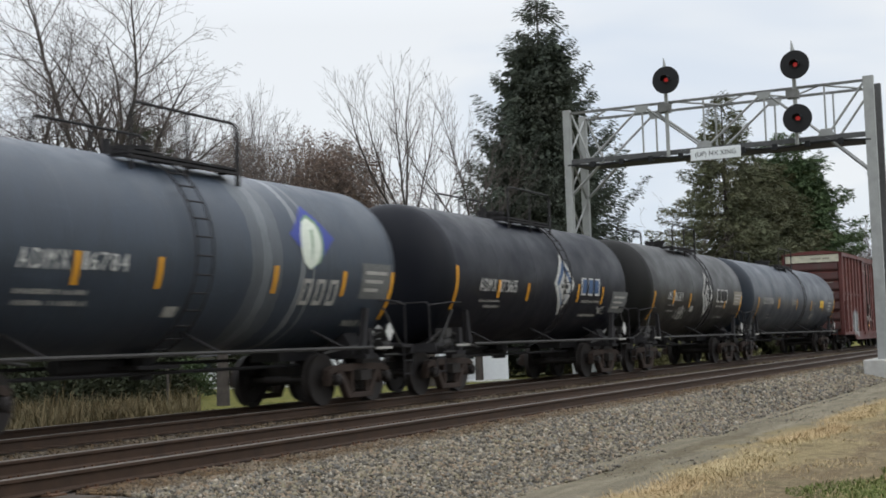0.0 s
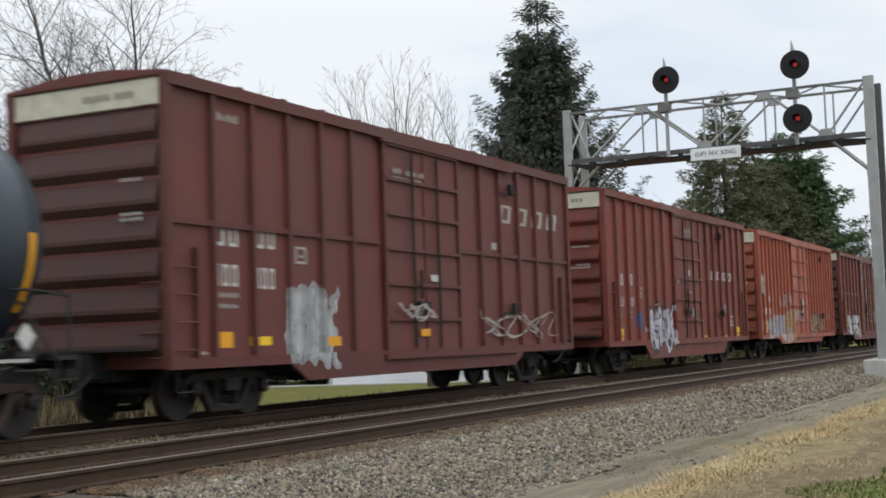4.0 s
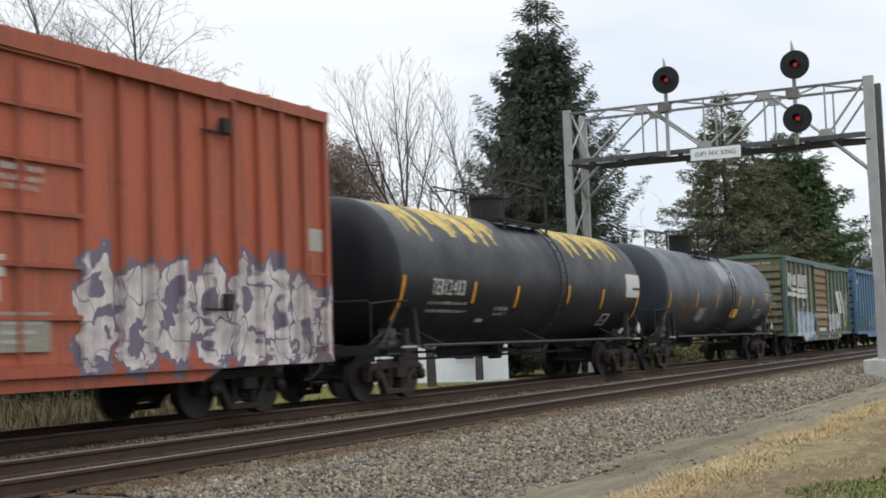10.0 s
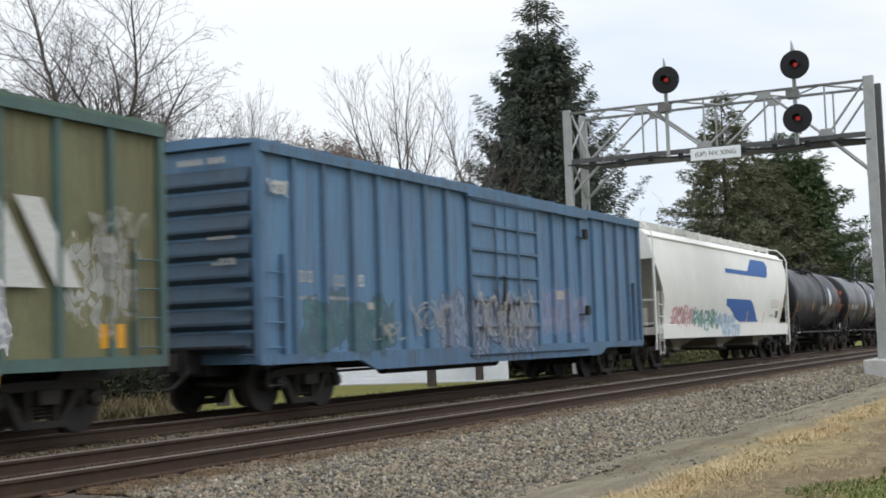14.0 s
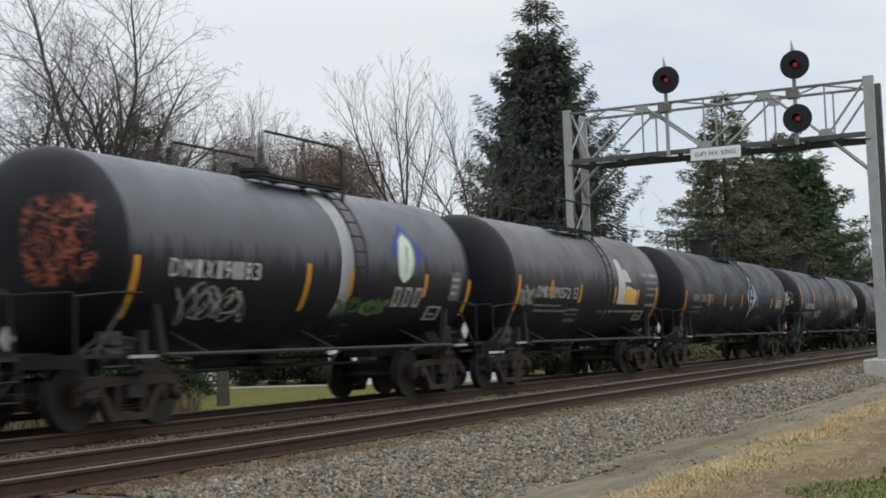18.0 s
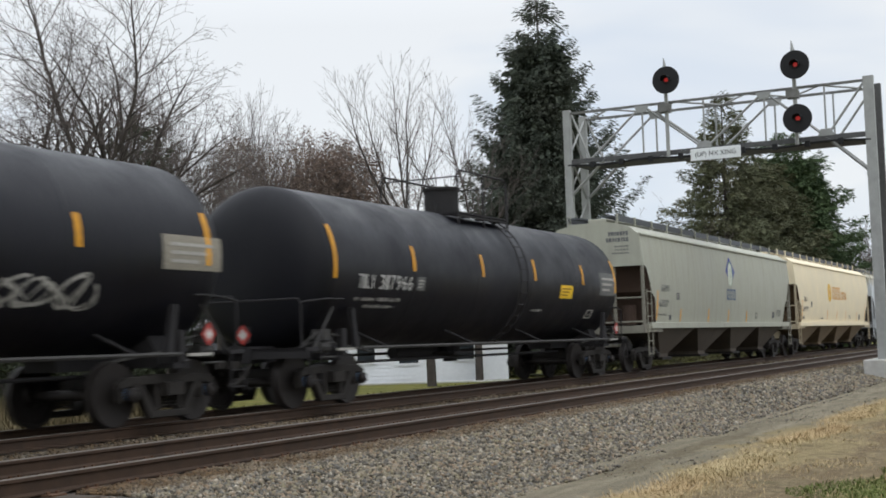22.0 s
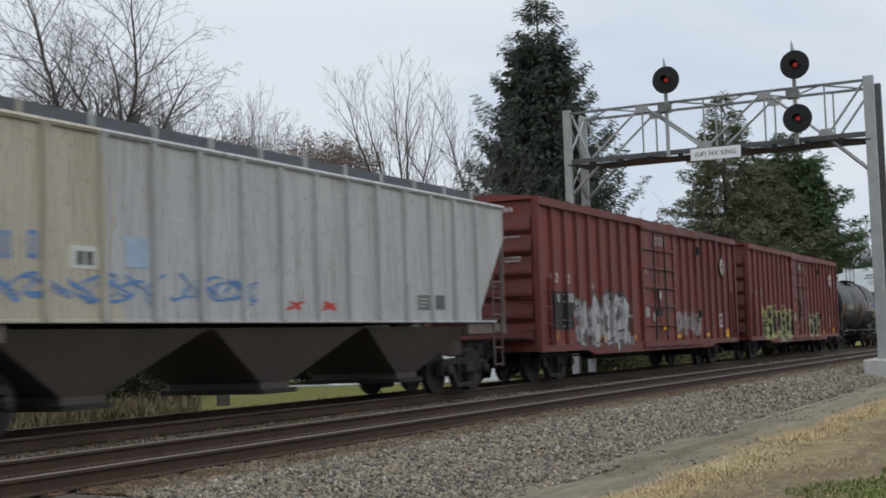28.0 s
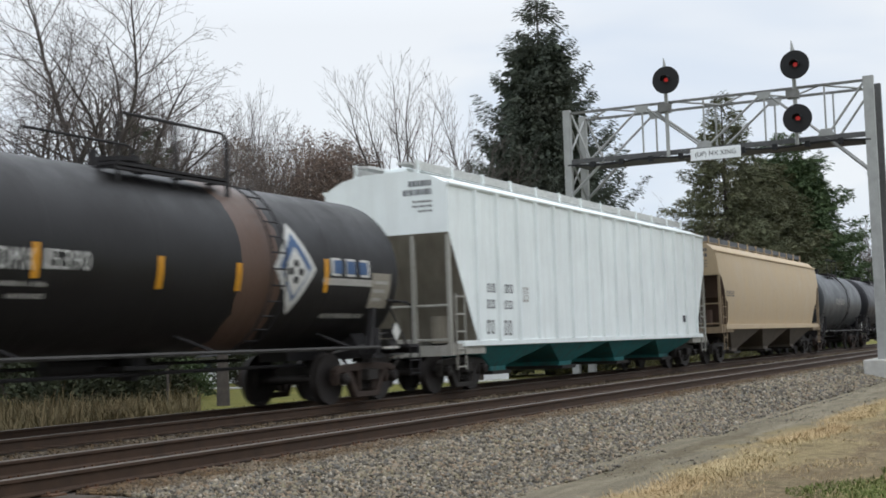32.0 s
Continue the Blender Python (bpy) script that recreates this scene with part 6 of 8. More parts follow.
strip(c, -3.67, 1.95, 2.38)
c = box_car("weathered olive-green boxcar with white slanted brand shapes", 193.85, 209.45, (0.150, 0.150, 0.080), 4.22, 3.1, 6, None, bottom=0.86, deep=0.6, post_c=(0.075, 0.125, 0.115), door_c=(0.22, 0.15, 0.065), roof_c=(0.10, 0.155, 0.12), ribs=9, plug=False, rib_shade_c=(0.135, 0.125, 0.075), patches=((-5.82, -1.66, 0.56, 1.98, (0.50,0.55,0.62), (0.24,0.31,0.42), 0.95), (1.9, 4.9, 0.97, 1.99, (0.42,0.42,0.44), (0.58,0.58,0.6), 0.9), (-1.15, 1.68, 1.65, 2.11, (0.42,0.36,0.28), (0.22,0.14,0.08), 0.4), (5.84, 7.15, 1.33, 2.76, (0.36,0.36,0.33), (0.18,0.17,0.1), 0.5),))
panel(c, -7.36, -7.09, 2.99, 3.54, STENCIL, 0.08, 0.14)
panel(c, -6.99, -6.75, 2.9, 3.55, STENCIL, 0.08, 0.14)
panel(c, -6.65, -6.47, 3.09, 3.45, STENCIL, 0.08, 0.1)
panel(c, -6.37, -6.17, 3.03, 3.46, STENCIL, 0.08, 0.1)
panel(c, -6.09, -5.88, 3.02, 3.52, STENCIL, 0.08, 0.12)
panel(c, -5.83, -5.67, 3.03, 3.51, STENCIL, 0.08, 0.12)
panel(c, -5.36, -5.08, 2.85, 3.53, STENCIL, 0.08, 0.16)
panel(c, -4.92, -4.69, 2.99, 3.55, STENCIL, 0.08, 0.1)
panel(c, -4.65, -4.45, 2.98, 3.54, STENCIL, 0.08, 0.1)
panel(c, -4.27, -4.12, 2.99, 3.54, STENCIL, 0.08, 0.1)
panel(c, -4.03, -3.81, 2.98, 3.54, STENCIL, 0.08, 0.1)
panel(c, -3.66, -3.42, 2.98, 3.54, STENCIL, 0.08, 0.1)
panel(c, -6.9, -5.57, 2.79, 2.93, STENCIL, 0.08)
panel(c, -5.47, -3.42, 2.73, 2.93, STENCIL, 0.08)
panel(c, -7.46, -5.58, 2.55, 2.72, STENCIL, 0.08)
panel(c, -5.58, -3.43, 2.5, 2.69, STENCIL, 0.08)
letters(c, -6.76, -4.69, 3.66, 4.06, FADED_RED, 7)
letters(c, -5.79, -5.18, 2.13, 2.33, STENCIL, 3)
letters(c, -5.84, -5.13, 1.67, 1.94, STENCIL_DIM, 3)
scrawl(c, -4.43, -4, 2.12, 2.41, STENCIL, 3, 0.06)
letters(c, -3.21, -2.87, 2, 2.29, STENCIL_DIM, 2)
panel(c, -6.97, -6.48, 1.19, 1.42, AMBER)
panel(c, -4.51, -4.14, 0.72, 0.85, AMBER, 0.1)
panel(c, -1.81, -1.36, 0.7, 0.85, AMBER, 0.1)
panel(c, 1.2, 1.77, 0.69, 0.83, AMBER, 0.1)
panel(c, 3.94, 4.6, 0.68, 0.88, AMBER, 0.1)
panel(c, 6.51, 6.98, 1.11, 1.43, AMBER)
panel(c, 4.08, 5.04, 1.88, 2.99, STENCIL, 0.08, -0.7)
panel(c, 5.28, 5.72, 1.9, 3.01, STENCIL, 0.08, -0.7)
panel(c, -0.89, 0.63, 1.02, 1.17, STENCIL)
scrawl(c, 6.21, 7.38, 2.11, 3.1, STENCIL_DIM, 6, 0.05)
scrawl(c, -6.86, -6.19, 1.46, 2.49, STENCIL_DIM, 7, 0.05)
c = box_car("long faded blue boxcar with smeared sprayed marks", 211.75, 230.85, (0.105, 0.195, 0.305), 4.32, 3.65, 8, None, rib_shade_c=(0.045, 0.075, 0.11), bottom=0.8, deep=0.6, ribs=8, patches=((-8.3, -5.0, 0.86, 1.95, (0.075,0.155,0.165), (0.06,0.10,0.13), 0.75), (-3.3, -1.9, 0.75, 2.05, (0.22,0.27,0.36), (0.10,0.13,0.18), 0.7), (-1.9, 1.65, 0.69, 2.08, (0.22,0.26,0.34), (0.06,0.09,0.14), 0.5), (2.1, 5.26, 1.04, 2.29, (0.24,0.26,0.36), (0.13,0.2,0.33), 0.5),))
scrawl(c, -9.28, -8.7, 3.49, 3.76, STENCIL, 6, 0.08)
letters(c, -8.36, -7.87, 2.12, 2.31, STENCIL_DIM, 2)
letters(c, -7.24, -6.86, 2.08, 2.27, STENCIL_DIM, 2)
letters(c, -6.63, -6.17, 2.09, 2.3, STENCIL, 2)
letters(c, -8.38, -7.8, 1.82, 1.91, STENCIL_DIM, 2)
letters(c, -7.44, -6.59, 1.83, 1.91, STENCIL_DIM, 3)
panel(c, -6.09, -5.85, 1.68, 1.81, STENCIL_DIM)
scrawl(c, -6.02, -4.84, 1.04, 1.56, STENCIL_DIM, 4, 0.05)
scrawl(c, -4.6, -2.65, 1.13, 2.02, STENCIL_DIM, 6, 0.05)
scrawl(c, -1.85, 1.33, 0.84, 2.33, STENCIL_DIM, 12, 0.06)
panel(c, 3.14, 3.63, 2.01, 2.22, STENCIL_DIM)
c = hopper_car("white covered hopper car with blue painted sweeps", 232.2, 250.8, (0.72, 0.71, 0.66), eave=4.05, bulge=0.2, sill=1.36, sill_h=0.42, roof_h=0.36, bays=3, bay_c=(0.25, 0.22, 0.18), end_c=(0.4, 0.38, 0.33), cut_z=3.35, cut_x=1.15, streak=0.05, walk_c=(0.55, 0.54, 0.5), bay_low=0.55, grime=0.12, patches=((-7.39, -4.64, 1.27, 1.99, (0.52,0.26,0.26), (0.65,0.6,0.58), 0.6), (-5.06, -2, 1.17, 1.93, (0.11,0.28,0.22), (0.6,0.6,0.6), 0.7), (-2.04, 0.75, 0.85, 1.85, (0.36,0.48,0.58), (0.6,0.62,0.66), 0.7),))
letters(c, 6.09, 7.44, 2.28, 2.33, STENCIL_DIM, 5)
letters(c, 6.04, 7.52, 2.19, 2.24, STENCIL_DIM, 5)
letters(c, 6.08, 7.47, 2.11, 2.16, STENCIL_DIM, 5)
letters(c, 6.11, 7.34, 2.02, 2.08, STENCIL_DIM, 4)
panel(c, 7.02, 7.48, 1.62, 1.9, STENCIL_DARK)
letters(c, 6.03, 6.77, 1.64, 1.77, STENCIL_DIM, 2)
strip(c, 2.34, 1.44, 1.85)
strip(c, 5.02, 1.42, 1.84)
strip(c, 7.9, 1.4, 2.3)
panel(c, 2.58, 2.84, 1.02, 1.14, GOLD, 0.05)
letters(c, 3.52, 3.7, 1.06, 1.16, STENCIL_DARK, 2, 0.05)
letters(c, 6.23, 6.48, 1.05, 1.15, STENCIL_DARK, 2, 0.05)
waves(c)
c = tank_car("black tank car with an oval emblem and a green end scrawl", 252.7, 263.1, BLK, r=1.5, zc=2.5, end_scrawl=((0.02, 0.15, 0.05), -1.25, -0.25, 2.1, 3.2, 1.05), dust=0.6)
words(c, -3.95, -1.87, 2.13, 2.38, PANEL_DIM, "DMIX 190413")
strip(c, -4.99, 1.56, 2.37)
strip(c, -1.44, 1.95, 2.37)
strip(c, 1.82, 1.97, 2.36)
strip(c, 3.7, 2.01, 2.4)
strip(c, 5.44, 1.72, 2.63)
oval(c, 2.16, 3.54, 2.22, 3.33)
scrawl(c, -3.83, -1.69, 1.64, 2.08, PANEL_DIM, 9, 0.05)
scrawl(c, 0.35, 1.83, 1.74, 2.25, STENCIL_DIM, 7, 0.06)
scrawl(c, 2.22, 5.01, 1.23, 2.11, STENCIL_DIM, 10, 0.06)
scrawl(c, 0.41, 1.48, 1.89, 2.26, STENCIL_DIM, 6, 0.08)
# the full-length grey band paints sky sheen on the black shell's upper half
c = tank_car("black tank car with painted top sheen, an oval emblem and scrawls", 266.0, 276.5, BLK, r=1.5, zc=2.5, band=((-9, 9, 2.52, 5, (0.075, 0.076, 0.084), 0.16), (0.35, 0.75, 1.7, 5, (0.36, 0.36, 0.36), 0.1)), end_scrawl=((0.30, 0.085, 0.045), -1.3, -0.1, 1.95, 3.25, 0.9))
words(c, -4.37, -3.35, 2.11, 2.37, STENCIL, "DMIX")
words(c, -3.25, -2.15, 2.11, 2.38, STENCIL, "191183")
strip(c, -5.11, 1.52, 2.38)
strip(c, -0.74, 1.65, 2.43)
strip(c, 0.67, 1.91, 2.37)
strip(c, 3.51, 1.95, 2.35)
strip(c, 5.46, 1.61, 2.33)
scrawl(c, -4.13, -2.22, 1.42, 2.07, STENCIL_DIM, 8, 0.05)
oval(c, 2.08, 3.42, 2.19, 3.35)
letters(c, 2.25, 3.49, 1.75, 2.12, STENCIL_DIM, 3)
scrawl(c, 0.27, 2.23, 1.55, 1.93, GREEN_SPRAY, 9, 0.09)
panel(c, 4.61, 5.06, 1.9, 2.47, PANEL_DIM)
frame_mark(c, 3.86, 4.47, 1.51, 1.78, STENCIL_DIM)
strip(c, 0.68, 1.97, 2.39)
strip(c, 3.51, 1.96, 2.39)
# soft-edged grey band: sheen along the top, put into the colour
c = tank_car("black tank car with painted top sheen and a white and gold emblem", 279.15, 289.85, BLK, r=1.5, zc=2.5, band=((-9, 9, 2.7, 5, (0.085, 0.083, 0.084), 0.16),))
strip(c, -5.13, 1.69, 2.53)
scrawl(c, -5.11, -4.11, 1.83, 2.3, STENCIL_DIM, 7, 0.07)
words(c, -4.02, -3.2, 2.04, 2.31, STENCIL, "DMIX")
words(c, -3, -1.89, 2.04, 2.3, STENCIL, "190572")
frame_mark(c, -1.64, -1.35, 2.04, 2.32, STENCIL_DIM)
strip(c, -3.13, 2.03, 2.46)
strip(c, -1.16, 1.95, 2.41)
strip(c, 1.48, 1.97, 2.39)
strip(c, 3.47, 1.94, 2.39)
strip(c, 5.16, 1.64, 2.47)
letters(c, -4.09, -2.36, 1.83, 1.89, STENCIL_DIM, 5)
letters(c, -3.9, -1.78, 1.7, 1.77, STENCIL_DIM, 5)
letters(c, -1.88, -0.92, 1.74, 1.81, STENCIL_DIM, 3)
letters(c, -1.78, -0.97, 1.63, 1.68, STENCIL_DIM, 3)
letters(c, -1.64, -0.82, 1.47, 1.56, STENCIL_DIM, 3)
tower(c, 1.73, 3.32, 1.95, 3.18)
letters(c, 3.94, 5.41, 2.75, 2.89, STENCIL, 5)
letters(c, 4.16, 5.2, 2.56, 2.65, STENCIL_DIM, 2)
letters(c, 4.14, 5.05, 2.38, 2.47, STENCIL_DIM, 2)
letters(c, 4.13, 5.08, 2.2, 2.28, STENCIL_DIM, 2)
letters(c, 4.21, 5.16, 1.9, 2.01, STENCIL_DIM, 2)
letters(c, 0.33, 1.58, 1.71, 1.79, STENCIL_DIM, 4)
letters(c, 1.81, 3.5, 1.72, 1.81, STENCIL_DIM, 4)
frame_mark(c, 3.63, 4.34, 1.52, 1.79, STENCIL_DIM)
c = tank_car("black tank car with a blue diamond emblem", 292.8, 307.6, BLK, r=1.49, zc=2.48, tall_dome=True, dome_x=0.2, red_placard="plate", dust=0.35)
strip(c, -7.34, 1.65, 2.46)
words(c, -6.54, -5.77, 2.14, 2.37, STENCIL_DIM, "ADMX")
words(c, -5.47, -4.54, 2.13, 2.39, STENCIL_DIM, "38221")
frame_mark(c, -4.34, -4.04, 2.13, 2.38, STENCIL_DIM)
letters(c, -6.48, -5.3, 1.92, 1.98, STENCIL_DIM, 4)
letters(c, -6.57, -5.37, 1.77, 1.84, STENCIL_DIM, 4)
strip(c, -4.53, 2.01, 2.43)
strip(c, -2.45, 2.01, 2.43)
strip(c, -0.03, 2, 2.45)
strip(c, 2.4, 2.03, 2.43)
strip(c, 4.85, 2.03, 2.38)
diamond(c, 0.78, 2.24, 1.64, 3.19, PALE_WHITE)
letters(c, 2.57, 4.1, 2.19, 2.61, PALE_BLUE, 3)
panel(c, 5.57, 6.77, 1.99, 2.41, PANEL_DIM)
panel(c, -1.49, -1.22, 1.88, 2.01, STENCIL_DIM)
letters(c, 2.85, 3.79, 1.61, 1.67, STENCIL_DIM, 3)
strip(c, 7.44, 1.76, 2.45)
c = tank_car("plain black tank car with white end scrawl", 311.1, 325.8, BLK, r=1.47, zc=2.46, tall_dome=True, end_scrawl=((0.50, 0.50, 0.51), -1.25, -0.3, 2.2, 2.85, 0.8), red_placard=True, dust=0.4)
strip(c, -7.24, 2.22, 3.15)
strip(c, -4.36, 2.41, 2.88)
strip(c, -1.69, 2.41, 2.89)
strip(c, 1.34, 2.43, 2.87)
strip(c, 4.57, 2.43, 2.88)
strip(c, 7.33, 2.29, 3.08)
words(c, -6.44, -5.91, 2.05, 2.3, STENCIL, "TILX")
words(c, -5.72, -4.37, 2.05, 2.31, STENCIL, "196908")
letters(c, -6.64, -4.91, 1.82, 1.91, STENCIL_DIM, 4)
letters(c, -6.25, -4.91, 1.69, 1.76, STENCIL_DIM, 3)
scrawl(c, -4, -2.6, 1.6, 2.09, STENCIL_DIM, 7, 0.07)
scrawl(c, 2.74, 5.05, 1.55, 2.15, STENCIL_DIM, 7, 0.07)
panel(c, 6.28, 7.64, 2.21, 2.71, PANEL_TAN)
c = tank_car("plain black tank car with a yellow label", 329.4, 344.0, BLK, r=1.47, zc=2.46, tall_dome=True, red_placard=True, dust=0.4)
strip(c, -7.32, 2.22, 3.16)
strip(c, -4.39, 2.43, 2.92)
strip(c, -1.24, 2.42, 2.9)
strip(c, 1.66, 2.42, 2.92)
strip(c, 4.82, 2.41, 2.91)
strip(c, 7.29, 2.24, 3.13)
words(c, -6.49, -5.93, 2.07, 2.32, STENCIL, "TILX")
words(c, -5.71, -4.45, 2.06, 2.33, STENCIL, "317966")
panel(c, -4.25, -3.93, 2.07, 2.33, PANEL_DIM)
letters(c, -6.52, -4.77, 1.84, 1.92, STENCIL_DIM, 4)
letters(c, -6.12, -4.95, 1.72, 1.79, STENCIL_DIM, 3)
panel(c, 3.3, 4.11, 2.04, 2.36, YELLOW)
panel(c, 6.1, 7.35, 2.16, 2.76, PANEL_DIM)
letters(c, 1.73, 2.45, 1.71, 1.77, STENCIL_DIM, 2)
frame_mark(c, 5.48, 5.96, 1.56, 1.78, STENCIL_DIM)
c = hopper_car("long pale grey covered hopper car with a blue emblem", 346.4, 366.45, (0.37, 0.37, 0.305), eave=4.02, sill=1.42, bays=4, bay_c=(0.10, 0.082, 0.065), streak=0.42, grime_c=(0.22, 0.205, 0.17))
words(c, -8.36, -7.5, 2.37, 2.58, STENCIL_DARK, "ADMX")
words(c, -8.52, -7.61, 1.91, 2.12, STENCIL_DARK, "63337")
letters(c, -8.59, -7.72, 1.65, 1.71, PANEL_DIM, 2)
panel(c, -7.46, -7.24, 1.51, 1.67, STENCIL_DARK)
strip(c, -8.72, 1.51, 2.39)
strip(c, -6.25, 1.46, 1.86)
strip(c, -2.94, 1.45, 1.9)
strip(c, -0.3, 1.45, 1.89)
strip(c, 2.39, 1.45, 1.87)
panel(c, -6.77, -6.43, 2.15, 2.36, PANEL_DIM)
panel(c, 6.67, 7.01, 1.59, 1.85, STENCIL_DARK)
oval(c, -0.58, 0.68, 2.7, 3.79)
letters(c, -0.62, 0.73, 2.23, 2.62, PALE_BLUE, 3)
letters(c, 3.74, 4.11, 1.57, 1.8, PANEL_DIM, 2)
letters(c, 7.43, 8.19, 1.68, 1.94, PANEL_DIM, 3)
c = hopper_car("long cream covered hopper car with an orange emblem", 367.75, 387.8, (0.74, 0.64, 0.45), eave=4.05, sill=1.42, bays=4, bay_c=(0.21, 0.155, 0.095), end_c=(0.085, 0.055, 0.03), streak=0.06, grime=0.14)
words(c, -8.4, -7.65, 2.37, 2.58, STENCIL_DARK, "TILX")
words(c, -8.59, -7.4, 1.93, 2.13, STENCIL_DARK, "639779")
letters(c, -8.57, -7.89, 1.57, 1.73, PANEL_DIM, 2)
strip(c, -8.71, 1.59, 2.44)
panel(c, -6.75, -6.48, 2.14, 2.37, PANEL_DIM)
panel(c, 6.49, 7, 1.57, 1.82, STENCIL_DARK)
sunring(c, -2.52, -1.62, 2.43, 3.32)
sunbrand(c, -1.39, 0.9, 2.56, 3.2)
sunbrand(c, 1.03, 2.67, 2.59, 2.97)
strip(c, -2.72, 1.56, 2.02)
strip(c, -0.13, 1.57, 2.01)
strip(c, 2.47, 1.57, 2.03)
strip(c, 5.88, 1.54, 2)
strip(c, 8.59, 1.57, 2.45)
panel(c, 6.52, 6.97, 1.59, 1.85, STENCIL_DARK)
letters(c, -4.48, -3.68, 1.58, 1.65, PANEL_DIM, 5)
letters(c, 3.48, 3.96, 1.61, 1.79, PANEL_DIM, 2)
c = hopper_car("pale grey covered hopper car with heavy dark brand shapes", 389.3, 406.9, (0.50, 0.53, 0.55), eave=4.0, sill=1.38, sill_h=0.32, bulge=0.16, bays=4, bay_c=(0.10, 0.10, 0.09), end_c=(0.075, 0.068, 0.062), deep_sill=True, cut_z=2.95, cut_x=1.2, band=((-9.5, 9.5, 3.7, 6, (0.42, 0.395, 0.31), 0.22),), streak=0.3, grime_c=(0.30, 0.28, 0.24))
letters(c, 7.04, 8.61, 2.99, 3.58, STENCIL_DARK, 4)
panel(c, 4.92, 5.33, 1.69, 1.95, STENCIL_DARK)
panel(c, 4.99, 5.26, 1.74, 1.9, STENCIL_DIM, 0.012)
panel(c, 6.43, 6.79, 1.62, 1.87, PANEL_TAN)
panel(c, 6.97, 7.33, 1.6, 1.85, PANEL_TAN)
panel(c, 6.18, 6.7, 1.12, 1.41, PANEL_TAN, 0.06)
panel(c, 6.88, 7.55, 1.12, 1.38, STENCIL, 0.06)
letters(c, -6.58, -5.88, 2.75, 2.98, STENCIL_DIM, 2)
letters(c, -6.63, -5.93, 2.28, 2.51, STENCIL_DIM, 2)
panel(c, 4.6, 5.07, 1.67, 1.87, STENCIL_DARK)
c = hopper_car("ribbed grey covered hopper car with blue scrawls", 408.2, 424.95, (0.38, 0.38, 0.37), eave=4.0, sill=1.47, ribbed=14, bulge=0, roof_h=0.2, bays=3, sill_h=0.03, streak=0.5, bay_c=(0.075, 0.062, 0.052), end_c=(0.085, 0.05, 0.036), cut_z=3.3, cut_x=1.5, band=((-9, -4.6, 0, 5, (0.40, 0.36, 0.28), 0.9),), grime=0.6, grime_c=(0.15, 0.11, 0.085))
panel(c, -5.36, -4.85, 2.15, 2.45, STENCIL)
letters(c, -5.26, -4.91, 2.2, 2.38, BLACK, 2, 0.012)
scrawl(c, -6.8, -5.38, 1.7, 2.1, BLUE_SPRAY, 5, 0.07)
scrawl(c, -5.38, -3.45, 1.67, 2.14, BLUE_SPRAY, 5, 0.07)
scrawl(c, -3.33, -1.14, 1.68, 2.19, BLUE_SPRAY, 6, 0.07)
scrawl(c, -0.38, 0.14, 1.64, 1.82, RED_SPRAY, 3, 0.07)
scrawl(c, 0.56, 1.17, 1.64, 1.83, RED_SPRAY, 3, 0.07)
panel(c, 4.19, 4.73, 1.69, 1.98, PANEL_DIM)
panel(c, 4.88, 5.36, 1.7, 1.99, STENCIL_DARK)
letters(c, -6.69, -6.36, 2.23, 2.57, BLUE_SPRAY, 2)
letters(c, -6.13, -5.65, 2.25, 2.6, BLUE_SPRAY, 2)
panel(c, -4.31, -3.82, 2.2, 2.63, BLUE_PALE)
c = box_car("long low brick-red boxcar with silver sprayed letters", 426.85, 445.55, BRICK, 4.4, 3.15, 9, None, bottom=0.76, deep=0.62, ribs=6, grime=0.2, band=((-8.6, -7.0, 1.26, 2.2, (0.014, 0.014, 0.016), 0.01),), patches=((-6.97, -2.6, 0.71, 2.27, (0.40,0.40,0.40), (0.06,0.06,0.06), 0.95), (1.8, 4.83, 0.99, 1.83, (0.34,0.32,0.31), (0.14,0.06,0.05), 0.7),))
letters(c, -8.54, -7.96, 2.42, 2.64, STENCIL, 2)
letters(c, -7.61, -7.17, 2.41, 2.64, STENCIL, 2)
words(c, -8.55, -7.95, 1.95, 2.15, STENCIL, "768")
words(c, -7.69, -7.04, 1.94, 2.17, STENCIL, "231")
letters(c, -8.56, -8.12, 1.48, 1.52, STENCIL_DIM, 2, 0.012)
letters(c, -8.56, -8.12, 1.34, 1.4, STENCIL_DIM, 2, 0.012)
letters(c, -7.76, -7.24, 1.48, 1.53, STENCIL_DIM, 2, 0.012)
letters(c, -7.77, -7.25, 1.32, 1.38, STENCIL_DIM, 2, 0.012)
panel(c, -8.62, -8.13, 1.01, 1.25, AMBER)
panel(c, -5.2, -4.66, 0.98, 1.09, AMBER)
panel(c, -2.56, -2.15, 0.96, 1.09, AMBER)
panel(c, 1.85, 2.33, 0.95, 1.06, AMBER)
panel(c, 5.23, 5.74, 0.97, 1.09, AMBER)
panel(c, 7.91, 8.47, 0.93, 1.2, AMBER)
letters(c, -0.61, 0.79, 3.74, 3.99, STENCIL_DIM, 5)
round_emblem(c, 7.19, 7.73, 3.06, 3.68)
frame_mark(c, -5.74, -5.47, 2.32, 2.45, STENCIL_DIM)
panel(c, -1.42, -1.09, 1.6, 1.89, STENCIL_DIM)
panel(c, -0.64, -0.41, 1.46, 1.7, STENCIL_DIM)
panel(c, -0.19, 0.12, 2.13, 2.37, STENCIL)
panel(c, 0.23, 0.63, 1.21, 1.31, AMBER)
frame_mark(c, 7.07, 7.53, 1.28, 1.74, STENCIL)
panel(c, -1.35, -1.22, 2.85, 3.04, STENCIL_DIM)
letters(c, -7.79, -7.13, 0.8, 0.95, STENCIL_DIM, 1)
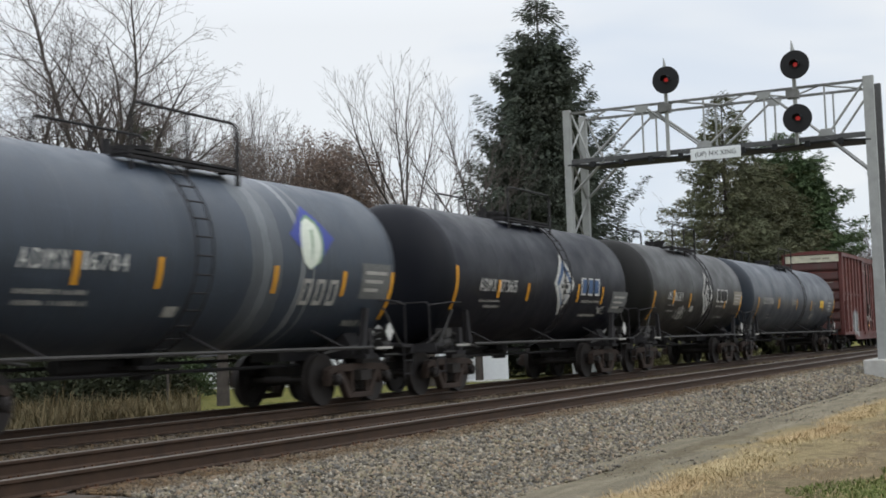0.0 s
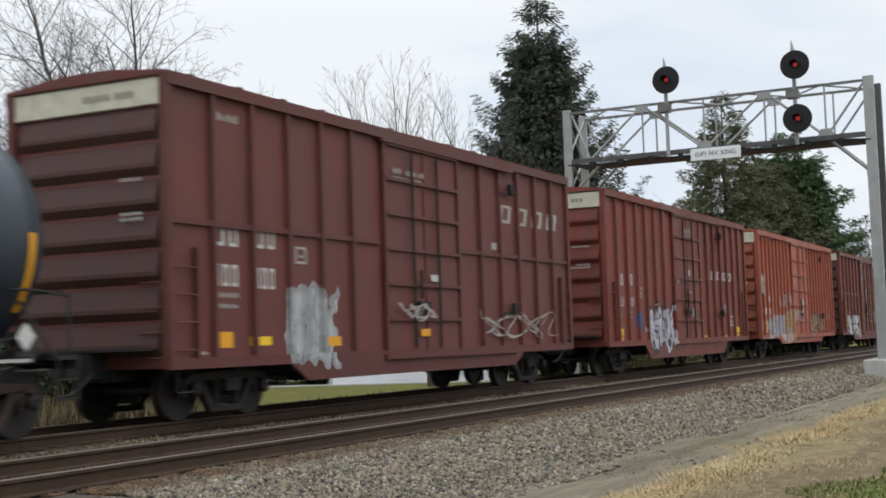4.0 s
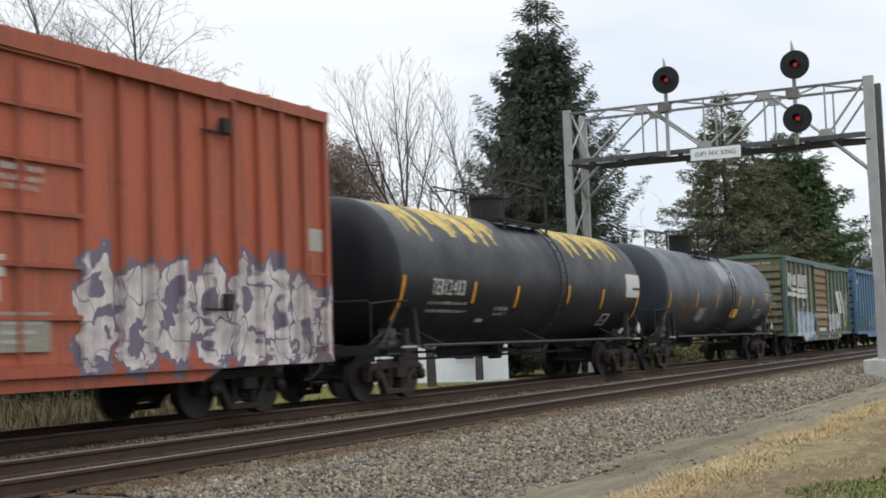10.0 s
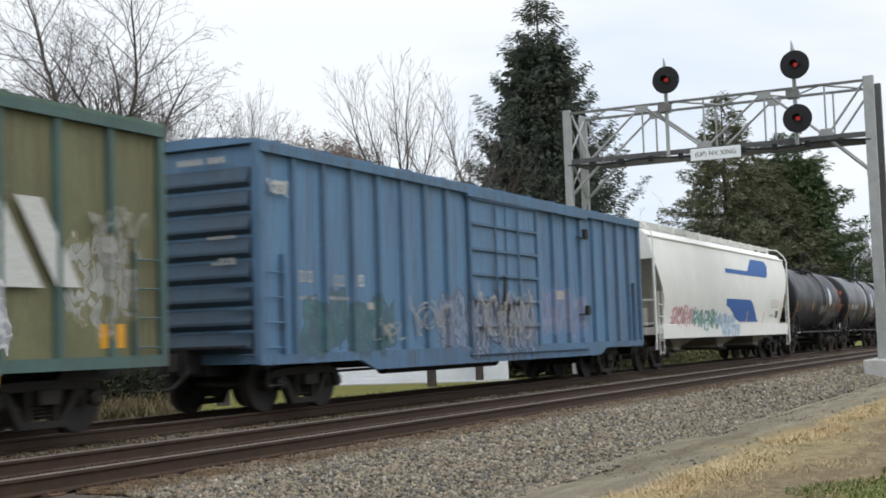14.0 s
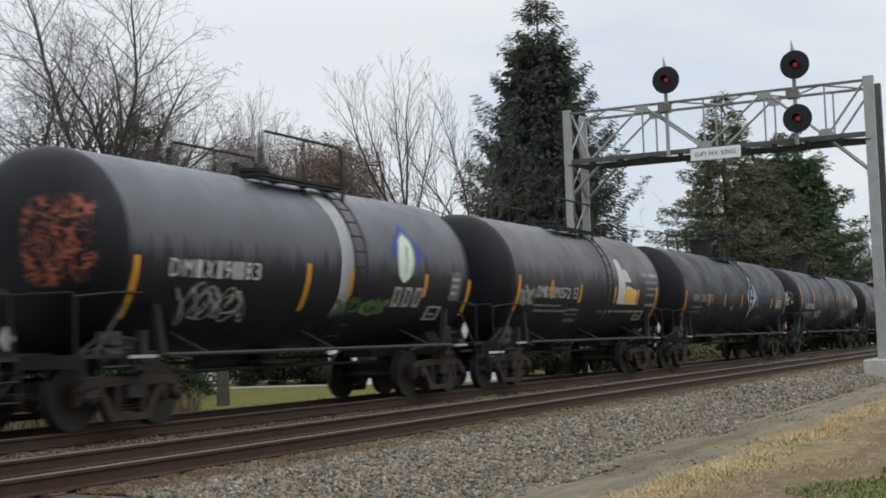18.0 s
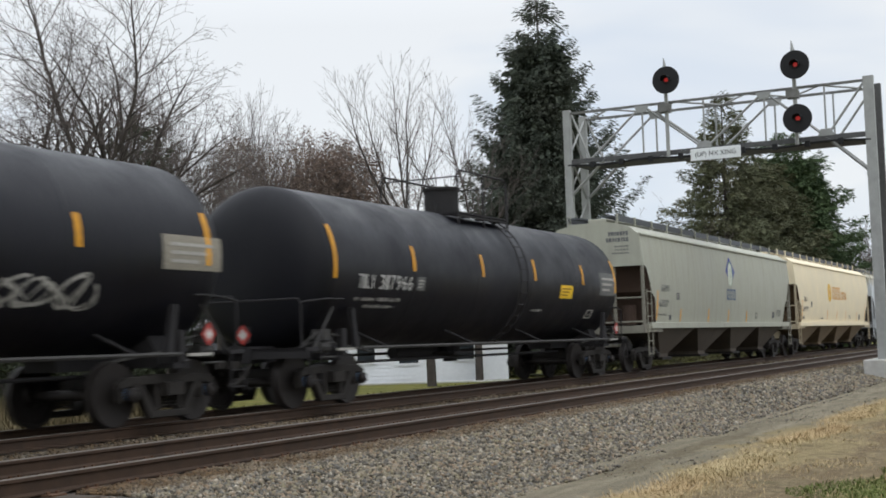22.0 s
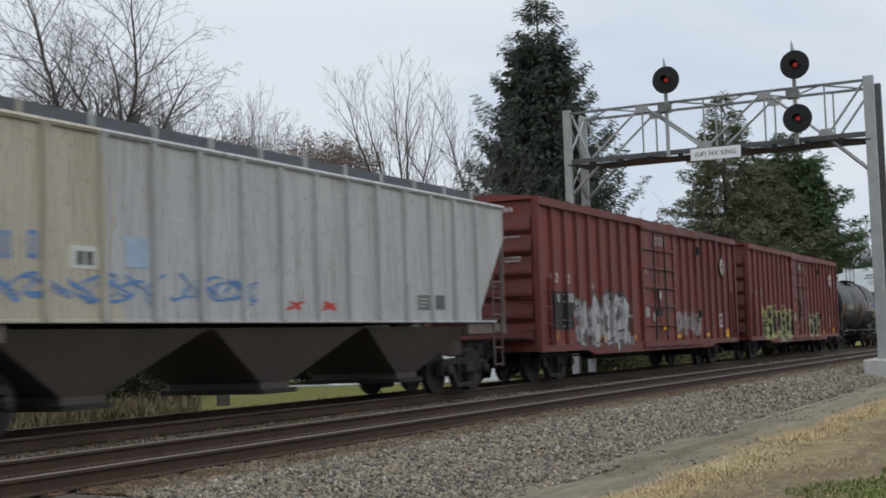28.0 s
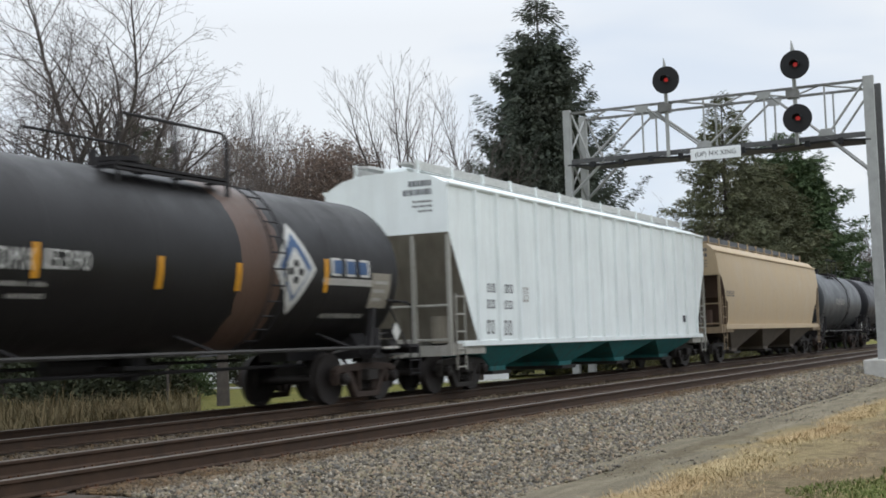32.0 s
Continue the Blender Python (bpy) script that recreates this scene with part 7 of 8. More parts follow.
panel(c, -1.43, -1.1, 1.68, 1.93, STENCIL_DIM)
panel(c, -0.74, -0.44, 1.5, 1.72, STENCIL_DIM)
c = box_car("long low brick-red boxcar with yellow and black sprayed letters", 447.55, 466.15, BRICK, 4.4, 3.15, 9, None, bottom=0.76, deep=0.62, ribs=6, grime=0.2, patches=((-7.23, -4.68, 0.67, 2.11, (0.03,0.034,0.028), (0.46,0.47,0.2), 0.5), (-4.49, -1.59, 0.58, 2.03, (0.03,0.034,0.028), (0.46,0.47,0.2), 0.5), (1.7, 4.47, 0.85, 1.84, (0.035,0.035,0.033), (0.42,0.44,0.26), 0.5),))
letters(c, -8.44, -7.84, 2.44, 2.67, STENCIL, 2)
letters(c, -7.51, -7.03, 2.43, 2.67, STENCIL, 2)
letters(c, -8.46, -7.9, 1.97, 2.2, STENCIL_DIM, 3)
letters(c, -7.56, -7.07, 2.08, 2.19, STENCIL_DIM, 3)
frame_mark(c, -5.7, -5.38, 2.27, 2.52, STENCIL_DIM)
letters(c, -8.41, -8.06, 1.41, 1.48, STENCIL_DIM, 2)
letters(c, -8.42, -8.07, 1.25, 1.31, STENCIL_DIM, 2)
letters(c, -7.53, -7.18, 1.24, 1.46, STENCIL_DIM, 2)
panel(c, -8.53, -8.05, 1, 1.21, AMBER)
letters(c, -0.55, 0.71, 3.75, 3.95, STENCIL_DIM, 5)
round_emblem(c, 7.1, 7.85, 3.13, 3.79)
panel(c, -1.4, -1.08, 1.51, 1.79, STENCIL_DIM)
panel(c, -0.69, -0.3, 1.2, 1.31, AMBER)
panel(c, -0.14, 0.26, 2.27, 2.39, STENCIL_DIM)
panel(c, 5.4, 5.85, 0.84, 1.04, AMBER)
panel(c, 7.98, 8.54, 0.91, 1.16, AMBER)
frame_mark(c, 7.12, 7.69, 1.24, 1.63, STENCIL)
panel(c, -2.47, -2.08, 1.83, 2.18, STENCIL_DIM)
c = tank_car("brown-black tank car with a white diamond emblem", 468.4, 479.7, (0.012, 0.011, 0.011), r=1.42, zc=2.38, band=((0.75, 1.85, 0.8, 5, (0.095, 0.058, 0.042), 0.2),), dome_x=-0.2, ladder_x=1.7, dust=0.45)
strip(c, -5.5, 1.69, 2.41)
strip(c, -3.59, 2.01, 2.46)
strip(c, -1.16, 1.93, 2.39)
strip(c, 0.72, 1.94, 2.37)
strip(c, 3.27, 1.97, 2.54)
words(c, -4.42, -3.63, 2.11, 2.38, STENCIL, "ADMX")
words(c, -3.42, -2.61, 2.13, 2.39, STENCIL, "15390")
letters(c, -4.36, -3.34, 1.9, 1.98, STENCIL_DIM, 2)
letters(c, -3.98, -3.34, 1.75, 1.83, STENCIL_DIM, 2)
diamond(c, 1.68, 2.93, 1.59, 3.11, STENCIL)
letters(c, 3.35, 4.84, 2.26, 2.57, STENCIL, 3)
letters(c, 3.44, 4.75, 2.3, 2.53, PALE_BLUE, 3, 0.012)
panel(c, 3.18, 4.85, 2.1, 2.22, STENCIL_DIM)
letters(c, 3.39, 4.85, 1.53, 1.63, STENCIL_DIM, 3)
panel(c, 4.84, 5.54, 1.72, 2.35, PANEL_TAN)
c = hopper_car("ribbed white covered hopper car with teal discharge bays", 482.0, 501.3, (0.74, 0.78, 0.77), eave=4.3, sill=1.05, sill_h=0.1, ribbed=16, bulge=0, roof_h=0.34, bays=4, bay_c=(0.03, 0.16, 0.16), end_c=(0.22, 0.20, 0.16), cut_z=3.3, cut_x=1.25, walk_c=(0.5, 0.5, 0.48), grime=0.08)
letters(c, -7.86, -7.4, 2.1, 2.29, STENCIL_DARK, 2)
letters(c, -6.93, -6.44, 2.1, 2.29, STENCIL_DARK, 2)
letters(c, -7.9, -7.44, 1.75, 1.94, STENCIL_DARK, 2)
letters(c, -6.97, -6.49, 1.74, 1.93, STENCIL_DARK, 2)
letters(c, -7.96, -7.5, 1.2, 1.5, PANEL_DIM, 2)
letters(c, -7.03, -6.55, 1.16, 1.49, PANEL_DIM, 2)
letters(c, -5.92, -5.55, 1.91, 2.25, STENCIL_DIM, 2)
panel(c, 6.9, 7.23, 1.45, 1.66, STENCIL_DARK)
c = hopper_car("dusty tan covered hopper car", 503.1, 521.0, (0.44, 0.34, 0.22), eave=3.95, sill=1.35, bulge=0.14, bays=3, bay_c=(0.12, 0.1, 0.08))
letters(c, -8.18, -6.98, 2.36, 2.56, PANEL_DIM, 3)
c = tank_car("dark grey tank car with amber strips", 522.6, 533.4, (0.045, 0.05, 0.055), r=1.5, zc=2.5)
letters(c, -2.3, 0.16, 2.31, 2.6, STENCIL_DIM, 6)
c = tank_car("plain black tank car", 536.2, 547.0, BLK, r=1.5, zc=2.5)


def rolled(t):
    """How far the train has come by t seconds; it gains speed slowly."""
    return 13.6 * t + 0.0225 * t * t


def motions():
    times = [2.0 * i for i in range(17)]
    for car, s, half in CARS:
        walk(car, [(t, pose(s - rolled(t), FAR_MID, 0)) for t in times])
        near = [i for i in range(961) if -16 < s - rolled(i / 30) < 105]
        spans = sorted({0, 960, *near})
        for w in [o for o in car.children_recursive if o.name.startswith("wheelset")]:
            at, turn = w.location.copy(), []
            first = rolled(near[0] / 30) if near else 0.0
            for i in spans:
                d = min(max(rolled(i / 30), first), rolled(near[-1] / 30) if near else 0.0) - first
                turn.append((i / 30, pose(at.x, at.y, at.z) @ Matrix.Rotation(-d / WHEEL_R, 4, "Y")))
            walk(w, turn)

# ---- signal bridge over both tracks ----
GALV = plain("weathered_galvanised_steel", (0.33, 0.335, 0.325), 0.65, 0.3, 0.2, 3)
MID_STEEL = plain("stained_grey_steel", (0.17, 0.168, 0.16), 0.7, 0.3, 0.3, 4)
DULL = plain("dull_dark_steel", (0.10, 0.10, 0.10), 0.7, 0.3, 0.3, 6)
CONCRETE = plain("pale_concrete", (0.42, 0.41, 0.38), 0.9, 0, 0.2, 4)
SIGNAL_BLACK = plain("flat_black_signal_paint", (0.012, 0.012, 0.013), 0.7, 0, 0.2, 8)
SIGN_WHITE = plain("white_enamel_sign", (0.72, 0.74, 0.74), 0.6, 0, 0.08, 9)


def glow(name, c, power):
    k = Nodes(name, 0.3)
    k.color(c)
    k.put(k.b.inputs["Emission Color"], c)
    k.b.inputs["Emission Strength"].default_value = power
    return k.m


def angle_bar(bm, p, q, s=0.05):
    tube(bm, [p, q], s, 4)


def make_gantry():
    bridge = base("signal_bridge", "galvanised steel lattice signal bridge spanning both tracks", "signal bridge", at=(42.0, 11.0, 0))
    X = (0.0, 1.55)
    YL, YR = 5.0, -5.05
    z0, z1 = 7.13, 8.80
    for x in X:
        bm = bmesh.new()
        box(bm, x - 0.05, x + 0.05, YR - 0.1, YL + 0.1, z0 - 0.1, z0 + 0.06)
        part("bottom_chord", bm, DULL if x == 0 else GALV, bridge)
        bm = bmesh.new()
        box(bm, x - 0.035, x + 0.035, YR, YL, z1 - 0.04, z1 + 0.04)
        part("top_chord", bm, MID_STEEL, bridge)
        ys = (4.85, 4.2, 2.3, 0.2, -1.8, -3.7, -4.95)
        for i, (a, b) in enumerate(zip(ys, ys[1:])):
            bm = bmesh.new()
            angle_bar(bm, (x, a, z1 if i % 2 == 0 else z0), (x, b, z0 if i % 2 == 0 else z1), 0.04)
            part("truss_diagonal", bm, GALV, bridge)
        for i, y in enumerate(ys[2:-1]):
            bm = bmesh.new()
            angle_bar(bm, (x, y, z0), (x, y, z1), 0.036)
            part("truss_upright", bm, GALV, bridge)
            z = z1 - 0.12 if i % 2 == 0 else z0 + 0.14
            bm = bmesh.new()
            prism(bm, [(y - 0.26, z - 0.1), (y + 0.26, z - 0.1), (y + 0.16, z + 0.12), (y - 0.16, z + 0.12)] if i % 2 else [(y - 0.16, z - 0.12), (y + 0.16, z - 0.12), (y + 0.26, z + 0.1), (y - 0.26, z + 0.1)], x - 0.06, x - 0.042, "x")
            part("gusset_plate", bm, GALV, bridge)
    ys = np.linspace(YR + 0.3, YL - 0.3, 9)
    for z in (z0, z1):
        for i, (a, b) in enumerate(zip(ys, ys[1:])):
            bm = bmesh.new()
            angle_bar(bm, (X[0] if i % 2 else X[1], a, z), (X[1] if i % 2 else X[0], b, z), 0.032)
            part("lateral_brace", bm, GALV, bridge)
    # towers
    for side, y in ((1, YL), (-1, YR)):
        for x in X:
            bm = bmesh.new()
            w = 0.125 if side > 0 else 0.155
            box(bm, x - 0.10, x + 0.10, y - w, y + w, -0.45, z1 + 0.12)
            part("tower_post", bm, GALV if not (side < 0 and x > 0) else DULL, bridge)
            bm = bmesh.new()
            box(bm, x - 0.4, x + 0.4, y - 0.55, y + 0.55, -0.9, 0.1 if side < 0 else -0.2)
            part("footing", bm, CONCRETE, bridge, "pale concrete footing", bevel=0.03)
        zs = np.linspace(0.1, z1, 7)
        for i, (a, b) in enumerate(zip(zs, zs[1:])):
            for flip in (0, 1):
                bm = bmesh.new()
                p, q = (X[0], X[1]) if (i + flip) % 2 else (X[1], X[0])
                angle_bar(bm, (p, y - side * 0.05 + 0.1 * flip, a), (q, y - side * 0.05 + 0.1 * flip, b), 0.04)
                part("tower_brace", bm, GALV, bridge)
        for x in X:
            bm = bmesh.new()
            angle_bar(bm, (x, y, z0 - 1.25), (x, y - side * 1.35, z0), 0.055)
            part("knee_brace", bm, GALV, bridge)
    # walkway hangers and cable tray under the bottom chord
    bm = bmesh.new()
    box(bm, 0.15, 1.4, YR + 0.2, YL - 0.2, z0 - 0.16, z0 - 0.12)
    part("walkway_grating", bm, DULL, bridge)
    bm = bmesh.new()
    tube(bm, [(-0.08, y, z0 - 0.17 - 0.04 * math.sin(y * 2.1)) for y in np.linspace(YR, YL, 40)], 0.035, 5)
    part("cable_bundle", bm, SIGNAL_BLACK, bridge)
    rng = random.Random(5)
    for y in np.linspace(YR + 0.9, YL - 0.9, 9):
        bm = bmesh.new()
        box(bm, -0.14, 0.0, y - 0.08, y + 0.08, z0 - 0.27, z0 - 0.08)
        part("cable_clamp", bm, SIGNAL_BLACK, bridge)
    # sign
    bm = bmesh.new()
    box(bm, -0.16, -0.13, -1.0, 0.66, 6.74, 7.13)
    part("name_board", bm, SIGN_WHITE, bridge, "white board with black letters", bevel=0.01)
    curve = bpy.data.curves.new("board_letters", "FONT")
    curve.body, curve.size, curve.align_x, curve.align_y, curve.extrude = "(UP) NX XING", 0.215, "CENTER", "CENTER", 0.002
    text = new("board_text", curve)
    dg = bpy.context.evaluated_depsgraph_get()
    me = bpy.data.meshes.new_from_object(text.evaluated_get(dg))
    bpy.data.objects.remove(text)
    me.materials.clear()
    me.materials.append(SIGNAL_BLACK)
    ob = new("board_letters", me)
    ob.parent = bridge
    ob.matrix_basis = Matrix.Translation((-0.166, -0.17, 6.935)) @ Matrix(((0, 0, -1, 0), (-1, 0, 0, 0), (0, 1, 0, 0), (0, 0, 0, 1)))
    # masts and heads
    for y, top, heads in ((1.29, 9.90, (9.47,)), (-2.92, 9.93, (9.46, 7.74))):
        bm = bmesh.new()
        tube(bm, [(-0.2, y + 0.10, 6.95), (-0.2, y + 0.10, top)], 0.065, 8)
        tube(bm, [(-0.2, y + 0.10, top), (-0.2, y + 0.13, top + 0.38)], [0.075, 0.012], 8)
        mast = part("signal_mast", bm, GALV, bridge)
        bm = bmesh.new()
        box(bm, -0.34, 0.06, y + 0.0, y + 0.36, 8.45, 8.72)
        part("junction_box", bm, MID_STEEL, bridge)
        for z in heads:
            bm = bmesh.new()
            lathe = [(-0.50, 0.455), (-0.485, 0.46), (-0.47, 0.455)]
            rings = [[bm.verts.new((x, y + r * math.cos(a), z + r * math.sin(a))) for a in np.linspace(0, 2 * math.pi, 40, endpoint=False)] for x, r in lathe]
            for p, q in zip(rings, rings[1:]):
                for i in range(40):
                    bm.faces.new((p[i], p[(i + 1) % 40], q[(i + 1) % 40], q[i]))
            bm.faces.new(rings[0])
            bm.faces.new(rings[-1][::-1])
            head = part("signal_head", bm, SIGNAL_BLACK, bridge, "round black signal disc with a red light")
            bm = bmesh.new()
            box(bm, -0.47, -0.15, y - 0.2, y + 0.2, z - 0.24, z + 0.24)
            part("signal_case", bm, SIGNAL_BLACK, head)
            bm = bmesh.new()
            tube(bm, [(-0.515, y - 0.02, z), (-0.50, y - 0.02, z)], 0.07, 16)
            part("signal_lens", bm, RED_GLOW, head, "lit red lens")
            bm = bmesh.new()
            arc = [(y - 0.02 + 0.14 * math.cos(a), z + 0.14 * math.sin(a)) for a in np.linspace(-0.2, math.pi + 0.2, 12)]
            pa = [bm.verts.new((-0.50, *p)) for p in arc]
            pb = [bm.verts.new((-0.78, p[0], p[1] - 0.02)) for p in arc]
            for i in range(11):
                bm.faces.new((pa[i], pa[i + 1], pb[i + 1], pb[i]))
            part("signal_hood", bm, SIGNAL_BLACK, head)
    return bridge


RED_GLOW = glow("red_signal_light", (0.5, 0.025, 0.02), 0.34)
make_gantry()

# ---- trees and the far side ----
BARK = plain("grey_brown_bark", (0.066, 0.056, 0.049), 0.95, 0, 0.35, 6)
TWIG = plain("fine_brown_twigs", (0.115, 0.097, 0.089), 0.95, 0, 0.25, 8)
ACROSS, DEEP = Vector((0.447, -0.894, 0)), Vector((0.894, 0.447, 0))
FAR_Z = -0.74


class Limbs:
    """Collects tapered branch pieces into one array mesh."""

    def __init__(self):
        self.v, self.f = [], []

    def add(self, p, q, r0, r1, n=5):
        d = q - p
        if d.length < 1e-5:
            return
        side = d.orthogonal().normalized()
        up = d.cross(side).normalized()
        k = len(self.v)
        for c, r in ((p, r0), (q, r1)):
            for i in range(n):
                a = 2 * math.pi * i / n
                self.v.append(tuple(c + r * (math.cos(a) * side + math.sin(a) * up)))
        for i in range(n):
            j = (i + 1) % n
            self.f.append((k + i, k + j, k + n + j, k + n + i))


def grow(thick, thin, rng, p, d, length, r, depth, spread, up, kids, limit=0.006, curl=0.10, tips=None, bare=0.15):
    """A branch in short bent pieces, with side branches along it."""
    n = max(3, int(length / 0.42)) if depth > 0 else max(2, int(length / 0.4))
    step = length / n
    turn = rng.uniform(0, 6.28)
    for i in range(n):
        f = i / n
        d = (d + Vector((rng.uniform(-1, 1), rng.uniform(-1, 1), rng.uniform(-1, 1))) * curl + Vector((0, 0, up))).normalized()
        q = p + d * step
        r0, r1 = r * (1 - 0.8 * f), r * (1 - 0.8 * (f + 1 / n))
        (thick if r0 > 0.03 else thin).add(p, q, max(r0, limit), max(r1, limit * 0.8), 6 if r0 > 0.06 else (4 if r0 > 0.025 else 3))
        p = q
        if depth > 0 and f >= bare:
            for _ in range(kids):
                if rng.random() < 0.22:
                    continue
                turn += 2.4 + rng.uniform(-0.5, 0.5)
                side = Matrix.Rotation(turn, 3, d) @ d.orthogonal().normalized()
                s = spread * rng.uniform(0.75, 1.25)
                nd = (d * math.cos(s) + side * math.sin(s)).normalized()
                grow(thick, thin, rng, p, nd, length * rng.uniform(0.28, 0.52) * (1.2 - 0.75 * f), max(r1 * 0.55, limit), depth - 1, spread, up, kids, limit, curl, tips)
    if tips is not None:
        tips.append((p, d))


def loose_quads(name, v, f, m):
    return loose_mesh(name, np.array(v) if v else np.zeros((4, 3)), np.array(f) if f else np.array([[0, 1, 2, 3]]), m)


def bare_tree(label, at, trunk, stems, seed, depth=3, kids=1, limit=0.006, spread=0.6, up=0.05, leaves=None, curl=0.10):
    """trunk: (height, radius, lean to the right). stems: (lean right, lean deep, length, radius, start height)."""
    rng = random.Random(seed)
    tree = base("deciduous_tree" if leaves else "bare_tree", label, "tree", at=at)
    thick, thin, tips = Limbs(), Limbs(), []
    h, r, lean = trunk
    spine = [Vector((0, 0, -0.3)) + ACROSS * lean * (f * h) * f + Vector((0, 0, f * (h + 0.3))) for f in (0, 0.2, 0.4, 0.6, 0.8, 1.0)]
    for a, b, i in zip(spine, spine[1:], range(5)):
        thick.add(a, b, r * (1.25 - 0.10 * i), r * (1.15 - 0.10 * i), 8)
    for lr, ld, length, rs, z in stems:
        f = min(1.0, (z + 0.3) / (h + 0.3))
        foot = Vector((0, 0, -0.3)) + ACROSS * lean * (f * h) * f + Vector((0, 0, f * (h + 0.3)))
        grow(thick, thin, rng, foot, (Vector((0, 0, 1)) + ACROSS * lr + DEEP * ld).normalized(), length, rs, depth, spread, up, kids, limit, curl, tips)
    ob = new("trunk", loose_quads("trunk", thick.v, thick.f, BARK))
    ob.parent = tree
    tagged(ob, kind="stuff")
    ob = new("crown", loose_quads("crown", thin.v, thin.f, TWIG))
    ob.parent = tree
    tagged(ob, kind="stuff")
    if leaves:
        lo, hi, per, size = leaves
        v, f = sprays(rng, tips, size, per, 0.3, 0.2, 2.4)
        ob = new("foliage", loose_mesh("foliage", v, f, needle_material("dry_leaves", lo, hi)))
        ob.parent = tree
        tagged(ob, kind="stuff")
    return tree


def needle_material(name, lo, hi):
    k = Nodes(name, 0.85, spec=0.15)
    geo = k.n("ShaderNodeNewGeometry")
    co = k.coord()
    c = k.mix(geo.outputs["Random Per Island"], lo, hi)
    k.color(k.mix(k.span(k.noise(co, 0.45, 3), 0.35, 0.7, 0, 0.4), c, (lo[0] * 1.4, lo[1] * 0.95, lo[2] * 0.85)))
    return k.m


def sprays(rng, centres, size, per, flat=0.5, droop=0.0, loose=0.7, wild=0.9, slim=1.0, vert=1.0):
    """Small pointed leaf or needle sprays round each centre, with its outward way."""
    vs, fs = [], []
    k = 0
    for p, d in centres:
        for _ in range(per):
            w = Vector((d.x + rng.uniform(-1, 1) * wild, d.y + rng.uniform(-1, 1) * wild, d.z * flat + rng.uniform(-0.7, 0.5) * vert - droop)).normalized()
            s = w.cross(Vector((rng.uniform(-1, 1), rng.uniform(-1, 1), rng.uniform(-1, 1)))).normalized()
            l = size * rng.uniform(0.6, 1.4)
            q = p + Vector((rng.uniform(-1, 1), rng.uniform(-1, 1), rng.uniform(-1, 1))) * size * loose
            vs += [tuple(q - s * l * 0.16 * slim), tuple(q + w * l * 0.55 - s * l * 0.2 * slim + Vector((0, 0, 0.02))), tuple(q + w * l), tuple(q + w * l * 0.5 + s * l * 0.22 * slim)]
            fs.append((k, k + 1, k + 2, k + 3))
            k += 4
    return vs, fs


def conifer(label, at, height, reach_at, seed, crown_from=0.08, tiers=34, droop=0.22, tip_up=0.16, per=5, size=0.34, lo=(0.018, 0.032, 0.020), hi=(0.05, 0.075, 0.045), gap=0.0, thickness=0.22, arms=10, wild=0.9, slim=1.0, core=0, layers=0.0, vert=1.0, pace=0.36, loose=0.7):
    """reach_at: how far the limbs reach, for a share of the height counted from the top."""
    rng = random.Random(seed)
    tree = base("conifer_tree", label, "tree", at=at)
    thick, centres = Limbs(), []
    thick.add(Vector((0, 0, -0.3)), Vector((0.1, 0, height * 0.5)), 0.30, 0.18, 8)
    thick.add(Vector((0.1, 0, height * 0.5)), Vector((0, 0, height * 0.985)), 0.18, 0.02, 6)
    top = reach_at(0.5)
    for i in range(tiers):
        f = crown_from + (1 - crown_from) * (i + rng.uniform(-0.25, 0.25)) / tiers
        z, reach = height * f, reach_at(1 - f) * (1 + layers * (1 if i % 2 else -1))
        n = max(5, int(5 + arms * min(1.0, reach / top)))
        for j in range(n):
            if rng.random() < gap:
                continue
            a = 2 * math.pi * (j + rng.uniform(-0.3, 0.3)) / n + i * 2.4
            l = reach * rng.choice((0.7, 0.85, 0.95, 1.03, 1.13)) * rng.uniform(0.92, 1.08)
            way = Vector((math.cos(a), math.sin(a), 0))
            foot = Vector((0, 0, z + rng.uniform(-0.2, 0.2)))
            prev = foot
            steps = max(2, int(l / pace))
            for k in range(1, steps + 1):
                g = k / steps
                p = foot + way * l * g + Vector((0, 0, l * (-droop * math.sin(g * 2.3) + tip_up * g ** 3)))
                p += Vector((rng.uniform(-1, 1), rng.uniform(-1, 1), rng.uniform(-1, 1))) * 0.06
                if k % 2 == 0 or k == steps:
                    thick.add(prev, p, 0.035 * (1.1 - g), 0.03 * (1.05 - g), 3)
                    prev = p
                if g > 0.15:
                    centres.append((p, way))
                    if g > 0.3:
                        s = Vector((-way.y, way.x, 0))
                        for e in (-1, 1):
                            centres.append((p + s * e * l * thickness * (1.1 - g) * rng.uniform(0.5, 1.3) + Vector((0, 0, -0.08)), (way + s * e * 0.7).normalized()))
    trunk = new("trunk", loose_quads("trunk", thick.v, [f for f in thick.f if len(f) == 4], BARK))
    trunk.parent = tree
    tagged(trunk, kind="stuff")
    v, f = sprays(rng, centres, size, per, 0.5, droop * 0.7, loose, wild, slim, vert)
    # dense inner growth round the trunk
    inside = []
    for _ in range(core):
        g = crown_from + (0.86 - crown_from) * rng.random() ** 1.2
        a, q = rng.uniform(0, 6.28), reach_at(1 - g) * 0.68 * rng.random() ** 0.6
        way = Vector((math.cos(a), math.sin(a), 0))
        inside.append((Vector((0, 0, height * g - droop * q)) + way * q, way))
    vi, fi = sprays(rng, inside, size * 1.5, 6, 0.4, 0.5, 0.8, 0.7, 1.3)
    f = f + [tuple(len(v) + i for i in q) for q in fi]
    v = v + vi
    crown = new("crown", loose_mesh("crown", v, f, needle_material("needles", lo, hi)))
    crown.parent = tree
    tagged(crown, kind="stuff")
    return tree


